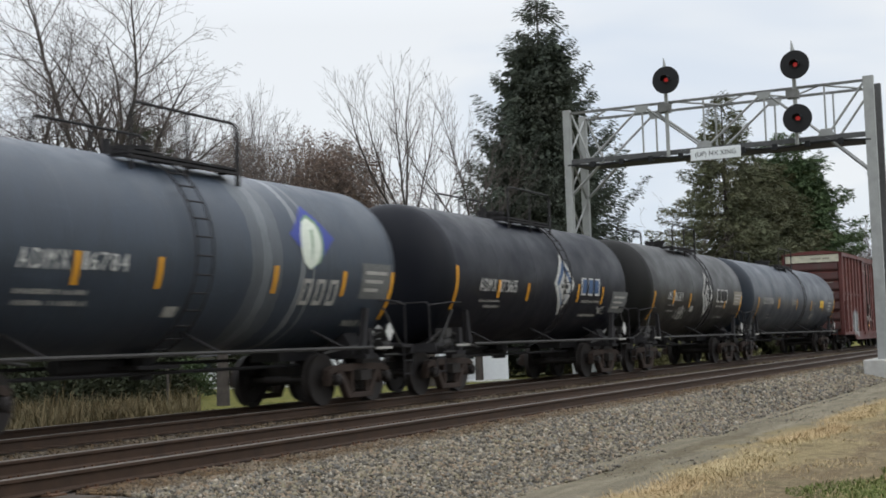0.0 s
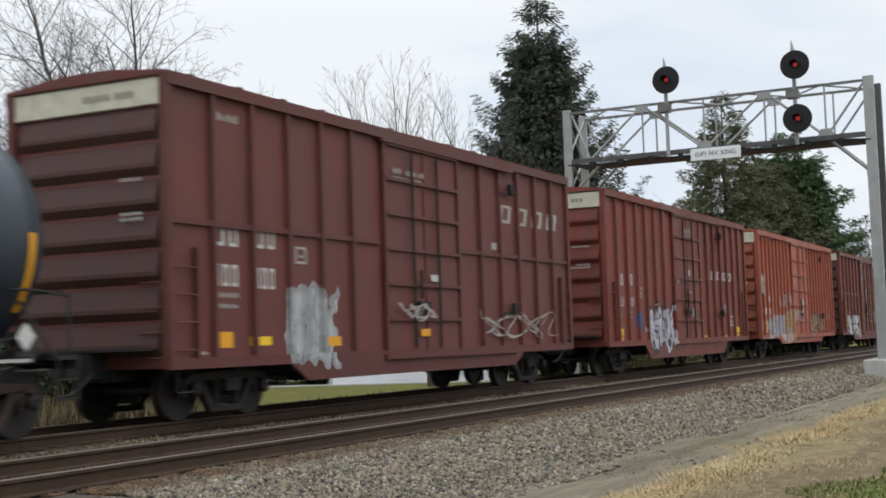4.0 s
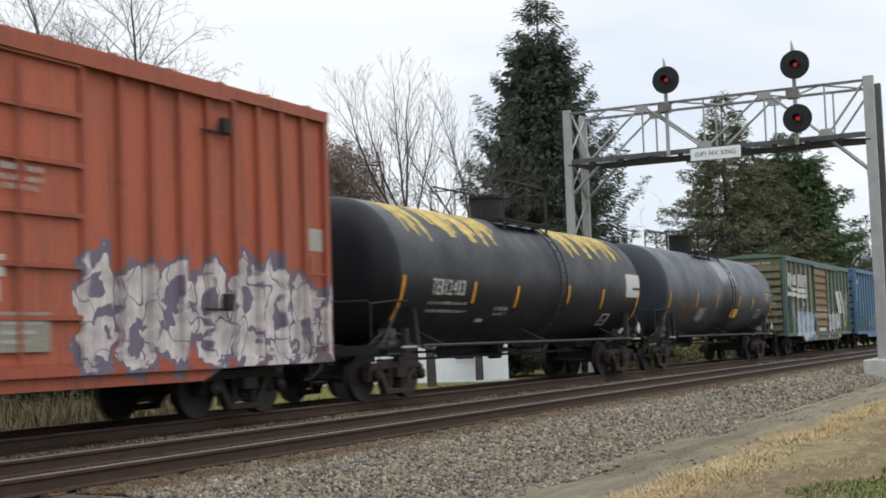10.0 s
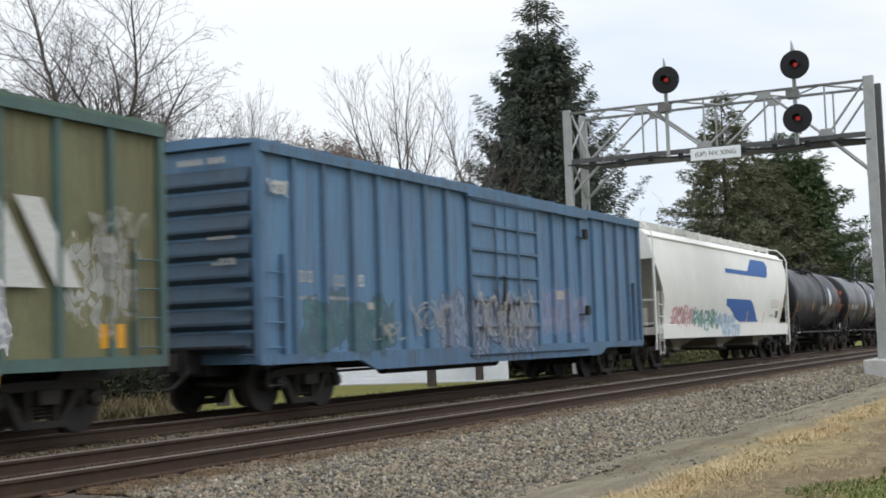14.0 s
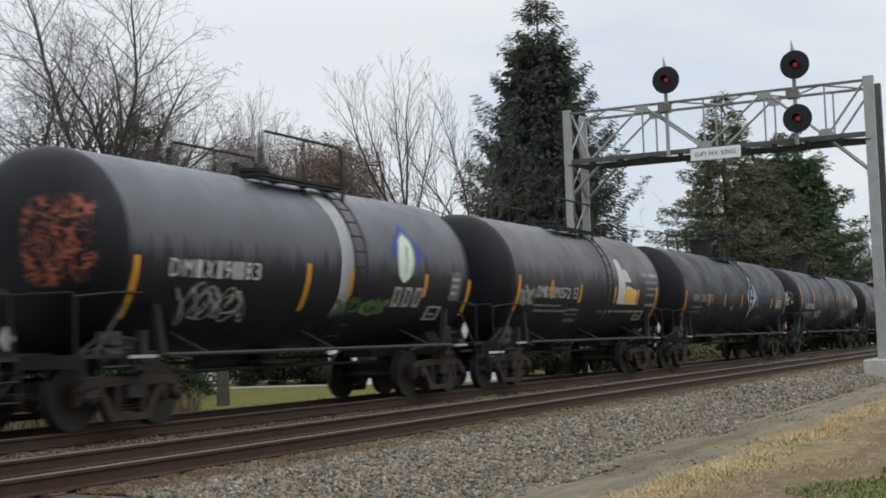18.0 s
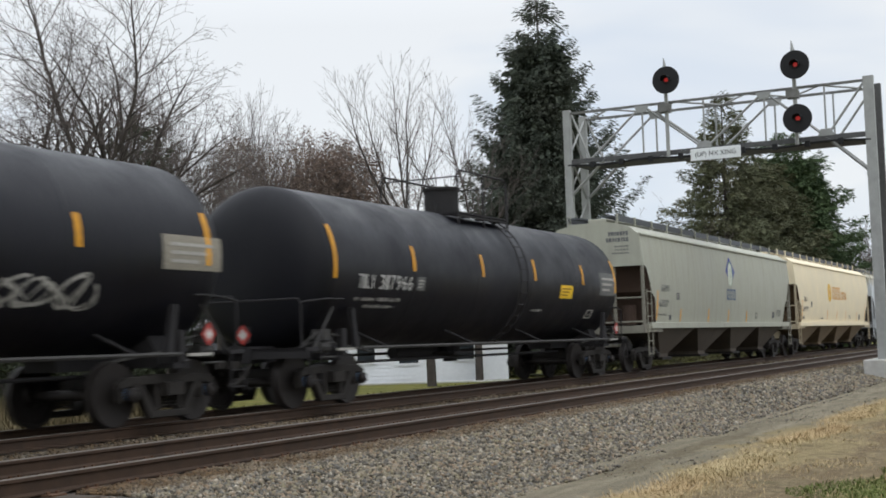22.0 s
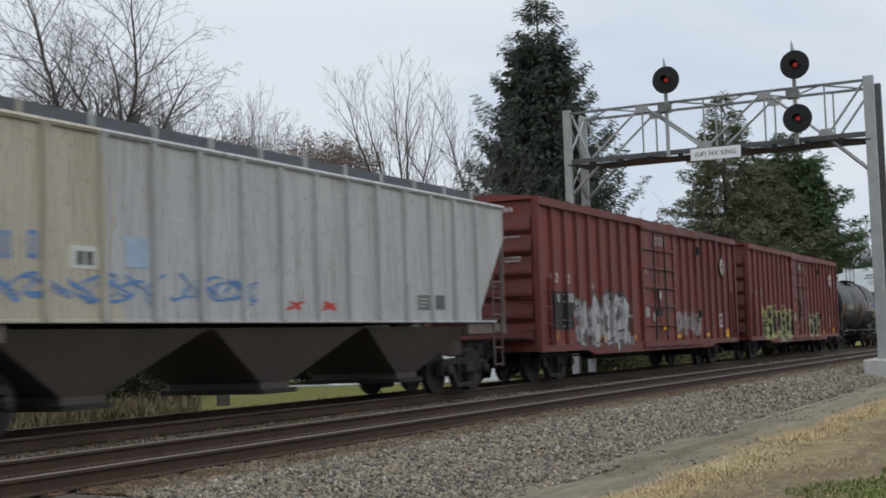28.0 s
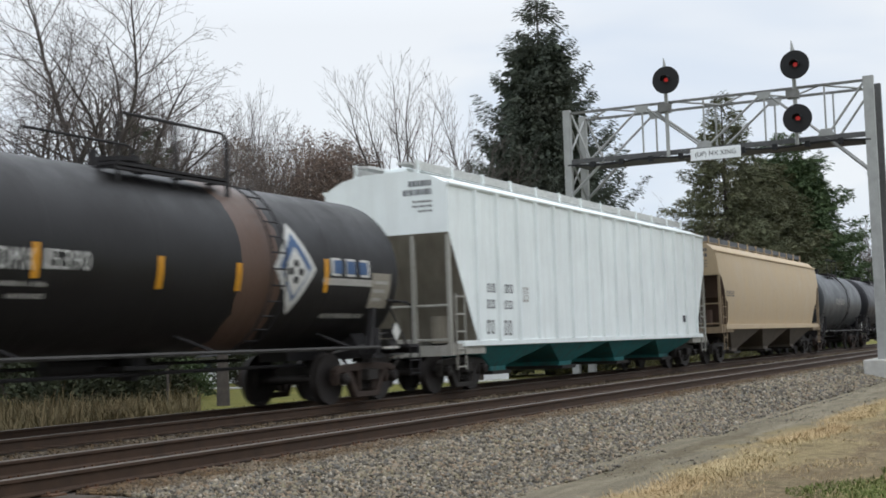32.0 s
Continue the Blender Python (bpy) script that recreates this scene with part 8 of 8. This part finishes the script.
conifer("tall dark blue-green spruce with drooping tiers", (60.6, 24.5, FAR_Z), 19.6, lambda g: 3.9 * min(1.0, (g / 0.52) ** 0.80) + 0.1, 3, tiers=25, per=13, size=0.25, lo=(0.046, 0.059, 0.047), hi=(0.10, 0.118, 0.09), arms=13, wild=0.5, slim=0.4, droop=0.32, tip_up=0.24, thickness=0.24, core=3200, layers=0.08, vert=0.7, pace=0.22, loose=1.0)
conifer("loose green pine with an open crown", (97.0, 24.5, FAR_Z), 20.2, lambda g: 4.9 * min(1.0, (g / 0.6) ** 0.85) + 0.15, 8, crown_from=0.2, tiers=27, droop=-0.05, tip_up=0.1, gap=0.26, per=9, size=0.34, slim=0.5, lo=(0.07, 0.08, 0.05), hi=(0.15, 0.16, 0.095), arms=7, core=200)
conifer("broad dense green pine", (115.5, 23.5, FAR_Z), 19.4, lambda g: 6.2 * min(1.0, (g / 0.6) ** 0.55), 14, crown_from=0.05, tiers=30, droop=0.02, tip_up=0.1, gap=0.12, per=9, size=0.40, slim=0.55, lo=(0.038, 0.064, 0.032), hi=(0.095, 0.138, 0.062), arms=8, core=2200)
conifer("dark brown-green pine between two others", (104.0, 23.4, FAR_Z), 15.6, lambda g: 5.0 * min(1.0, (g / 0.6) ** 0.5), 15, crown_from=0.05, tiers=26, droop=0.02, tip_up=0.1, gap=0.1, per=8, size=0.40, slim=0.55, lo=(0.05, 0.058, 0.032), hi=(0.10, 0.105, 0.058), arms=8, core=1800)
conifer("small dark juniper tree", (43.4, 36.0, FAR_Z), 11.9, lambda g: 1.5 * min(1.0, (g / 0.3) ** 0.6), 31, tiers=26, droop=-0.2, tip_up=0.3, per=9, size=0.15, lo=(0.035, 0.05, 0.032), hi=(0.08, 0.10, 0.06), gap=0.25)

bare_tree("large bare deciduous tree with several stems", (33.2, 30.0, FAR_Z), (5.0, 0.20, 0.0),
          ((-0.42, 0.1, 10.0, 0.12, 2.5), (-0.20, -0.1, 10.5, 0.11, 3.5), (0.02, 0.1, 10.5, 0.12, 4.6), (0.22, -0.1, 9.6, 0.10, 4.8), (0.46, 0.1, 8.6, 0.10, 4.6), (0.80, 0.0, 6.6, 0.08, 4.9), (-0.8, -0.1, 9.0, 0.08, 3.5)), 5, 3, 2, 0.0055, 0.68, -0.005, None, 0.17)
bare_tree("wide bare tree with branches arching over", (34.6, 30.5, FAR_Z), (4.6, 0.20, 0.05),
          ((0.45, 0.1, 7.6, 0.13, 4.0), (0.68, -0.1, 6.8, 0.12, 4.3), (0.9, 0.1, 5.8, 0.10, 4.4), (0.25, 0.2, 8.4, 0.13, 4.4), (0.55, 0.3, 6.9, 0.10, 4.2), (0.8, 0.0, 6.2, 0.09, 4.0), (0.1, -0.2, 8.4, 0.10, 4.2)), 6, 3, 2, 0.0062, 0.6, -0.045, None, 0.12)
bare_tree("bare deciduous tree with upswept shoots", (34.1, 25.0, FAR_Z), (3.4, 0.18, 0.0),
          ((0.08, 0, 4.2, 0.035, 3.0), (-0.20, 0.1, 4.0, 0.03, 3.0), (0.34, -0.1, 4.2, 0.03, 3.0), (0.52, 0.1, 3.9, 0.03, 3.0), (-0.36, -0.1, 3.6, 0.03, 3.0), (0.2, 0.3, 4.2, 0.03, 3.0), (0.75, 0.1, 3.8, 0.03, 3.0)), 17, 2, 2, 0.0045, 0.4, 0.05)
bare_tree("bare deciduous tree with long upright shoots", (47.7, 24.5, FAR_Z), (7.2, 0.17, -0.12),
          ((-0.95, 0.1, 6.4, 0.075, 6.0), (-0.55, -0.1, 5.8, 0.06, 6.6), (-0.25, 0.1, 5.8, 0.06, 6.9), (-0.02, 0.1, 5.8, 0.06, 7.1), (0.30, -0.1, 5.6, 0.05, 6.0), (0.8, 0.1, 5.2, 0.045, 5.2), (1.2, 0.1, 4.6, 0.04, 5.0), (-1.4, 0, 4.6, 0.04, 6.0)), 9, 2, 2, 0.006, 0.5, 0.07, None, 0.13)
bare_tree("slender bare tree beside the spruce", (54.0, 25.3, FAR_Z), (6.6, 0.16, -0.02),
          ((-0.5, 0.1, 6.6, 0.07, 6.0), (-0.1, -0.1, 6.4, 0.065, 6.5), (0.25, 0.1, 5.6, 0.06, 6.0), (-0.8, 0, 5.4, 0.055, 5.0), (0.6, 0, 5.4, 0.05, 5.0)), 12, 2, 2, 0.007, 0.5, 0.05, None, 0.13)
for i, (px, y, h) in enumerate(((46.0, 38.0, 9.6), (50.5, 39.5, 10.4), (57.0, 40.5, 11.6), (61.0, 41.0, 12.0), (66.0, 42.0, 11.4))):
    bare_tree("thin bare sapling clump", (px, y, FAR_Z), (2.6, 0.09, 0.0), tuple((0.5 * math.sin(2.3 * j + i), 0.3 * math.cos(1.7 * j), h * (0.75 + 0.06 * j), 0.04, 2.3) for j in range(5)), 40 + i, 2, 2, 0.007, 0.34, 0.05)
for i, (x, y, h, w) in enumerate(((60.6, 40.4, 11.4, 0.55), (63.6, 40.6, 11.6, 0.55), (66.4, 41.0, 10.8, 0.5))):
    bare_tree("oak holding its dry brown leaves", (x, y, FAR_Z), (3.2, 0.2, 0.0), tuple((w * math.sin(1.9 * j + i), w * 0.7 * math.cos(1.3 * j), h * 0.80, 0.08, 2.8) for j in range(8)), 60 + i, 2, 2, 0.008, 0.62, 0.02, ((0.125, 0.097, 0.078), (0.235, 0.182, 0.145), 18, 0.13))
bare_tree("bare tree far down the line", (75.0, 22.0, FAR_Z), (6.0, 0.09, 0.1), ((0.5, 0, 5.0, 0.04, 5.0), (0.9, 0.1, 4.4, 0.03, 4.0), (-0.5, 0, 4.5, 0.03, 5.0), (-1.2, 0, 4.0, 0.03, 5.5)), 71, 3, 1, 0.007, 0.6, 0.0)
for i, (x, y) in enumerate(((190, 29), (205, 30), (225, 31), (240, 33))):
    bare_tree("distant bare tree beyond the bridge", (x, y, FAR_Z), (4.0, 0.25, 0), tuple((0.7 * math.sin(2.1 * j + i), 0, 12.0, 0.12, 3.5) for j in range(5)), 80 + i, 3, 1, 0.02, 0.5, 0.03)


# ---- lawn edge, street, house, bushes and weeds behind the train ----
def make_street():
    bm = bmesh.new()
    a, b = Vector((48.0, 38.6, 0)), Vector((52.0, 25.0, 0))
    d = (b - a).normalized()
    n = Vector((d.y, -d.x, 0))
    n = n if n.x > 0 else -n
    pts = [a - d * 60, b + d * 30, b + d * 30 + n * 1.1, a - d * 60 + n * 1.1]
    prism(bm, [(p.x, p.y) for p in pts], FAR_Z - 0.2, FAR_Z + 0.05, "z")
    ob = new("pavement", finish("pavement", bm, CONCRETE))
    tagged(ob, "pale concrete path across the lawn", "path", kind="structure")


make_street()

SIDING = plain("white_painted_siding", (0.72, 0.74, 0.76), 0.6, 0, 0.06, 5)
SHINGLE = plain("dark_grey_roof_shingles", (0.07, 0.07, 0.075), 0.9, 0, 0.3, 6)
GLASS = plain("dark_window_glass", (0.03, 0.035, 0.04), 0.12, 0, 0.1, 3)


def make_house(label, at, turn, wide, deep, high, doors, rise=2.3):
    house = base("house", label, "house", at=at)
    house.rotation_euler = (0, 0, turn)
    bm = bmesh.new()
    box(bm, 0, wide, 0, deep, -0.4, high)
    part("wall", bm, SIDING, house)
    for i in range(int(high / 0.18)):
        bm = bmesh.new()
        z = i * 0.18
        prism(bm, [(-0.002, z), (-0.022, z), (-0.006, z + 0.175), (-0.002, z + 0.175)], -0.01, wide + 0.01, "x")
        part("siding_board", bm, SIDING, house)
    bm = bmesh.new()
    prism(bm, [(-0.5, high - 0.1), (deep / 2, high + rise), (deep + 0.5, high - 0.1), (deep + 0.5, high), (deep / 2, high + rise + 0.15), (-0.5, high)], -0.4, wide + 0.4, "x")
    part("roof", bm, SHINGLE, house)
    for x, w, z0, z1 in doors:
        bm = bmesh.new()
        box(bm, x, x + w, -0.06, -0.02, z0, z1)
        win = part("window", bm, GLASS, house, "dark window pane")
        for b in ((x - 0.09, x, z0 - 0.09, z1 + 0.09), (x + w, x + w + 0.09, z0 - 0.09, z1 + 0.09), (x, x + w, z1, z1 + 0.09), (x, x + w, z0 - 0.09, z0)):
            bm = bmesh.new()
            box(bm, b[0], b[1], -0.08, -0.02, b[2], b[3])
            part("window_frame", bm, SIDING, win)
    return house


make_house("low white house with board siding behind the lawn", (50.6, 31.0, FAR_Z), math.atan2(24.6 - 31.0, 55.4 - 50.6), 8.1, 7.0, 2.8, ((1.1, 0.8, 1.0, 2.2), (3.0, 0.9, 0.9, 2.2), (5.6, 0.9, 1.0, 2.2)))
make_house("low white shed beyond the bushes", (56.0, 44.0, FAR_Z), -1.0, 7.0, 4.0, 1.5, ((1.2, 0.8, 0.6, 1.2), (3.6, 0.8, 0.6, 1.2)), 0.5)


def bush(label, at, wide, high, seed, lo, hi, size=0.16, count=420, upright=0.0):
    rng = random.Random(seed)
    plant = base("bush", label, "bush", at=at)
    limbs, centres = Limbs(), []
    for i in range(count):
        a, f = rng.uniform(0, 6.28), rng.random() ** 0.5
        h = high * (1 - 0.55 * f * f) * rng.uniform(0.15, 1.0)
        p = Vector((math.cos(a) * wide * f, math.sin(a) * wide * f, h))
        centres.append((p, Vector((math.cos(a) * 0.6, math.sin(a) * 0.6, 0.5 + upright))))
        if i % 9 == 0:
            limbs.add(Vector((p.x * 0.2, p.y * 0.2, -0.1)), p, 0.02, 0.008, 3)
    v, f = sprays(rng, centres, size, 5, 1.0)
    for name, me in (("stem", loose_quads("stem", limbs.v, limbs.f, BARK)), ("foliage", loose_mesh("foliage", v, f, needle_material("bush_leaves", lo, hi)))):
        ob = new(name, me)
        ob.parent = plant
        tagged(ob, kind="stuff")


for i, (x, y, w, h) in enumerate(((34.5, 34.4, 2.2, 3.2), (31.0, 28.8, 1.5, 1.7), (33.4, 28.6, 1.3, 1.5), (35.4, 28.8, 1.2, 1.4), (37.8, 36.2, 2.0, 3.0), (39.6, 37.6, 2.2, 3.0), (40.5, 36.2, 2.4, 3.4), (41.6, 34.8, 1.9, 3.0), (42.6, 34.0, 1.3, 2.5), (38.4, 41.5, 3.0, 4.2), (52.5, 37.2, 1.5, 2.3), (53.6, 36.0, 1.6, 2.5), (54.4, 34.6, 1.5, 2.2), (54.2, 33.2, 1.4, 2.0), (53.2, 32.2, 1.1, 1.9))):
    bush("dense dark evergreen bush behind tall weeds", (x, y, FAR_Z), w, h, 100 + i, (0.020, 0.026, 0.016), (0.05, 0.058, 0.032), 0.2, 620)
for i, (x, y, w, h) in enumerate(((62, 57, 4.5, 5.0), (63, 51, 4.2, 5.4), (65, 47, 4.0, 5.0), (66, 42, 4.0, 5.2), (44, 50, 4.0, 5.0), (50, 50, 4.2, 5.4), (56, 54, 4.2, 5.6), (60, 35.0, 2.4, 3.4))):
    bush("large dark thicket behind the lawn", (x, y, FAR_Z), w, h, 160 + i, (0.018, 0.024, 0.015), (0.05, 0.06, 0.035), 0.34, 900)
bush("low green shrub at the end of the weeds", (39.5, 30.6, FAR_Z), 0.95, 1.5, 127, (0.03, 0.05, 0.025), (0.08, 0.11, 0.05))
for i, (x, y, w, h) in enumerate(((60.0, 23.0, 1.4, 1.5), (63.5, 22.5, 1.6, 1.7), (68.0, 22.5, 1.6, 1.4), (72.0, 22.0, 1.8, 1.6), (78.0, 22.0, 2.0, 1.8), (85.0, 22.0, 2.2, 1.8))):
    bush("scrubby olive-green bush at the lawn's edge", (x, y, FAR_Z), w, h, 130 + i, (0.05, 0.055, 0.025), (0.13, 0.125, 0.06))

STRAW = needle_material("dry_grass_blades", (0.25, 0.20, 0.105), (0.52, 0.425, 0.24))
WEED = needle_material("tall_tan_weeds", (0.05, 0.047, 0.024), (0.165, 0.128, 0.07))
TURF = needle_material("green_grass_blades", (0.05, 0.08, 0.018), (0.15, 0.18, 0.055))


def blades(name, label, mat, spots, seed, tall, wide, lean=0.5):
    """Grass in bent two-piece blades. spots: (x, y, z, height factor)."""
    rng = np.random.default_rng(seed)
    p = np.array(spots, float)
    n = len(p)
    a, h = rng.uniform(0, 6.28, n), tall * p[:, 3] * rng.uniform(0.5, 1.25, n)
    l = lean * h * rng.uniform(0.2, 1.3, n)
    dx, dy = np.cos(a) * l, np.sin(a) * l
    sx, sy = -np.sin(a) * wide, np.cos(a) * wide
    foot = p[:, :3]
    mid = foot + np.stack([dx * 0.35, dy * 0.35, h * 0.62], 1)
    tip = foot + np.stack([dx, dy, h * rng.uniform(0.75, 1.0, n)], 1)
    s = np.stack([sx, sy, np.zeros(n)], 1)
    v = np.stack([foot - s, foot + s, mid + s * 0.7, mid - s * 0.7, tip], 1).reshape(-1, 3)
    k = np.arange(n)[:, None] * 5
    f = np.concatenate([k + np.array([[0, 1, 2, 3]]), k + np.array([[3, 2, 4, 4]])])
    quads = np.concatenate([k + np.array([[0, 1, 2]]), k + np.array([[0, 2, 3]]), k + np.array([[3, 2, 4]])])
    ob = new(name, loose_mesh(name, v, quads, mat))
    tagged(ob, label, "grass", kind="stuff")


def near_grass():
    rng = random.Random(21)
    straw, turf = [], []
    clumps = []
    while len(clumps) < 1300:
        x = 9.5 + 38 * rng.random() ** 1.7
        mid = 3.7 + 0.22 * noise.noise((x * 0.35, 1.7, 0)) + 0.12 * noise.noise((x * 1.3, 4.7, 0))
        y = mid + rng.gauss(0, 0.17) if rng.random() < 0.78 else rng.uniform(0.0, 3.5)
        if noise.noise((x * 0.6, y * 1.1, 9.2)) < -0.12 and rng.random() < 0.85:
            continue
        clumps.append((x, y))
    for x, y in clumps:
        big = rng.uniform(0.5, 1.4)
        for _ in range(int(42 * big)):
            bx, by = x + rng.gauss(0, 0.16 * big), y + rng.gauss(0, 0.10 * big)
            straw.append((bx, by, ground_z(bx, by) - 0.005, big * rng.uniform(0.4, 1.0) * (1.0 if by > 3.2 else 0.6)))
    for _ in range(9000):
        bx, by = 10 + 20 * rng.random() ** 1.5, rng.uniform(0.3, 3.5)
        if noise.noise((bx * 0.9, by * 1.6, 3.3)) > -0.05:
            straw.append((bx, by, ground_z(bx, by) - 0.005, rng.uniform(0.25, 0.6)))
    for _ in range(9000):
        bx, by = rng.uniform(10.5, 14.5), rng.uniform(1.2, 2.7)
        if (abs(bx - 12.0) * 0.3 + abs(by - 1.9)) < 0.65 + 0.4 * noise.noise((bx * 1.3, by * 1.3, 5.0)):
            turf.append((bx, by, ground_z(bx, by) - 0.005, rng.uniform(0.3, 0.8)))
    blades("dry_grass", "straw-coloured dry grass tufts along the bare strip", STRAW, straw, 5, 0.075, 0.0032, 2.2)
    blades("green_grass", "short green grass patch", TURF, turf, 6, 0.06, 0.005, 0.8)


near_grass()


def far_weeds():
    rng = random.Random(33)
    spots = []
    while len(spots) < 16000:
        x = rng.uniform(17, 35)
        y = x * (rng.uniform(0.83, 1.12) if rng.random() < 0.85 else rng.uniform(0.76, 0.86))
        if y < 18.0 or y > 31:
            continue
        k = 0.45 + 0.75 * noise.noise((x * 0.55, y * 0.55, 1.0)) + 0.35 * noise.noise((x * 1.9, y * 1.9, 4.0))
        if k < 0.1 and rng.random() < 0.7:
            continue
        spots.append((x, y, FAR_Z - 0.03, max(0.18, k)))
    blades("tall_weeds", "tall tan weeds and dead grass beyond the tracks", WEED, spots, 8, 1.0, 0.012, 0.55)
    lawn = [(rng.uniform(30, 75), rng.uniform(17.5, 24), FAR_Z - 0.02, rng.uniform(0.4, 1.0)) for _ in range(9000)]
    blades("lawn_grass", "olive-green lawn grass beyond the tracks", needle_material("lawn_blades", (0.085, 0.09, 0.03), (0.20, 0.18, 0.07)), lawn, 9, 0.14, 0.02, 0.6)


far_weeds()


def lone_post():
    bm = bmesh.new()
    tube(bm, [(32.1, 25.6, FAR_Z - 0.3), (32.1, 25.6, FAR_Z + 1.25)], 0.04, 8)
    thing("post", bm, BARK, "thin dark wooden post among the weeds", "post")


lone_post()



motions()
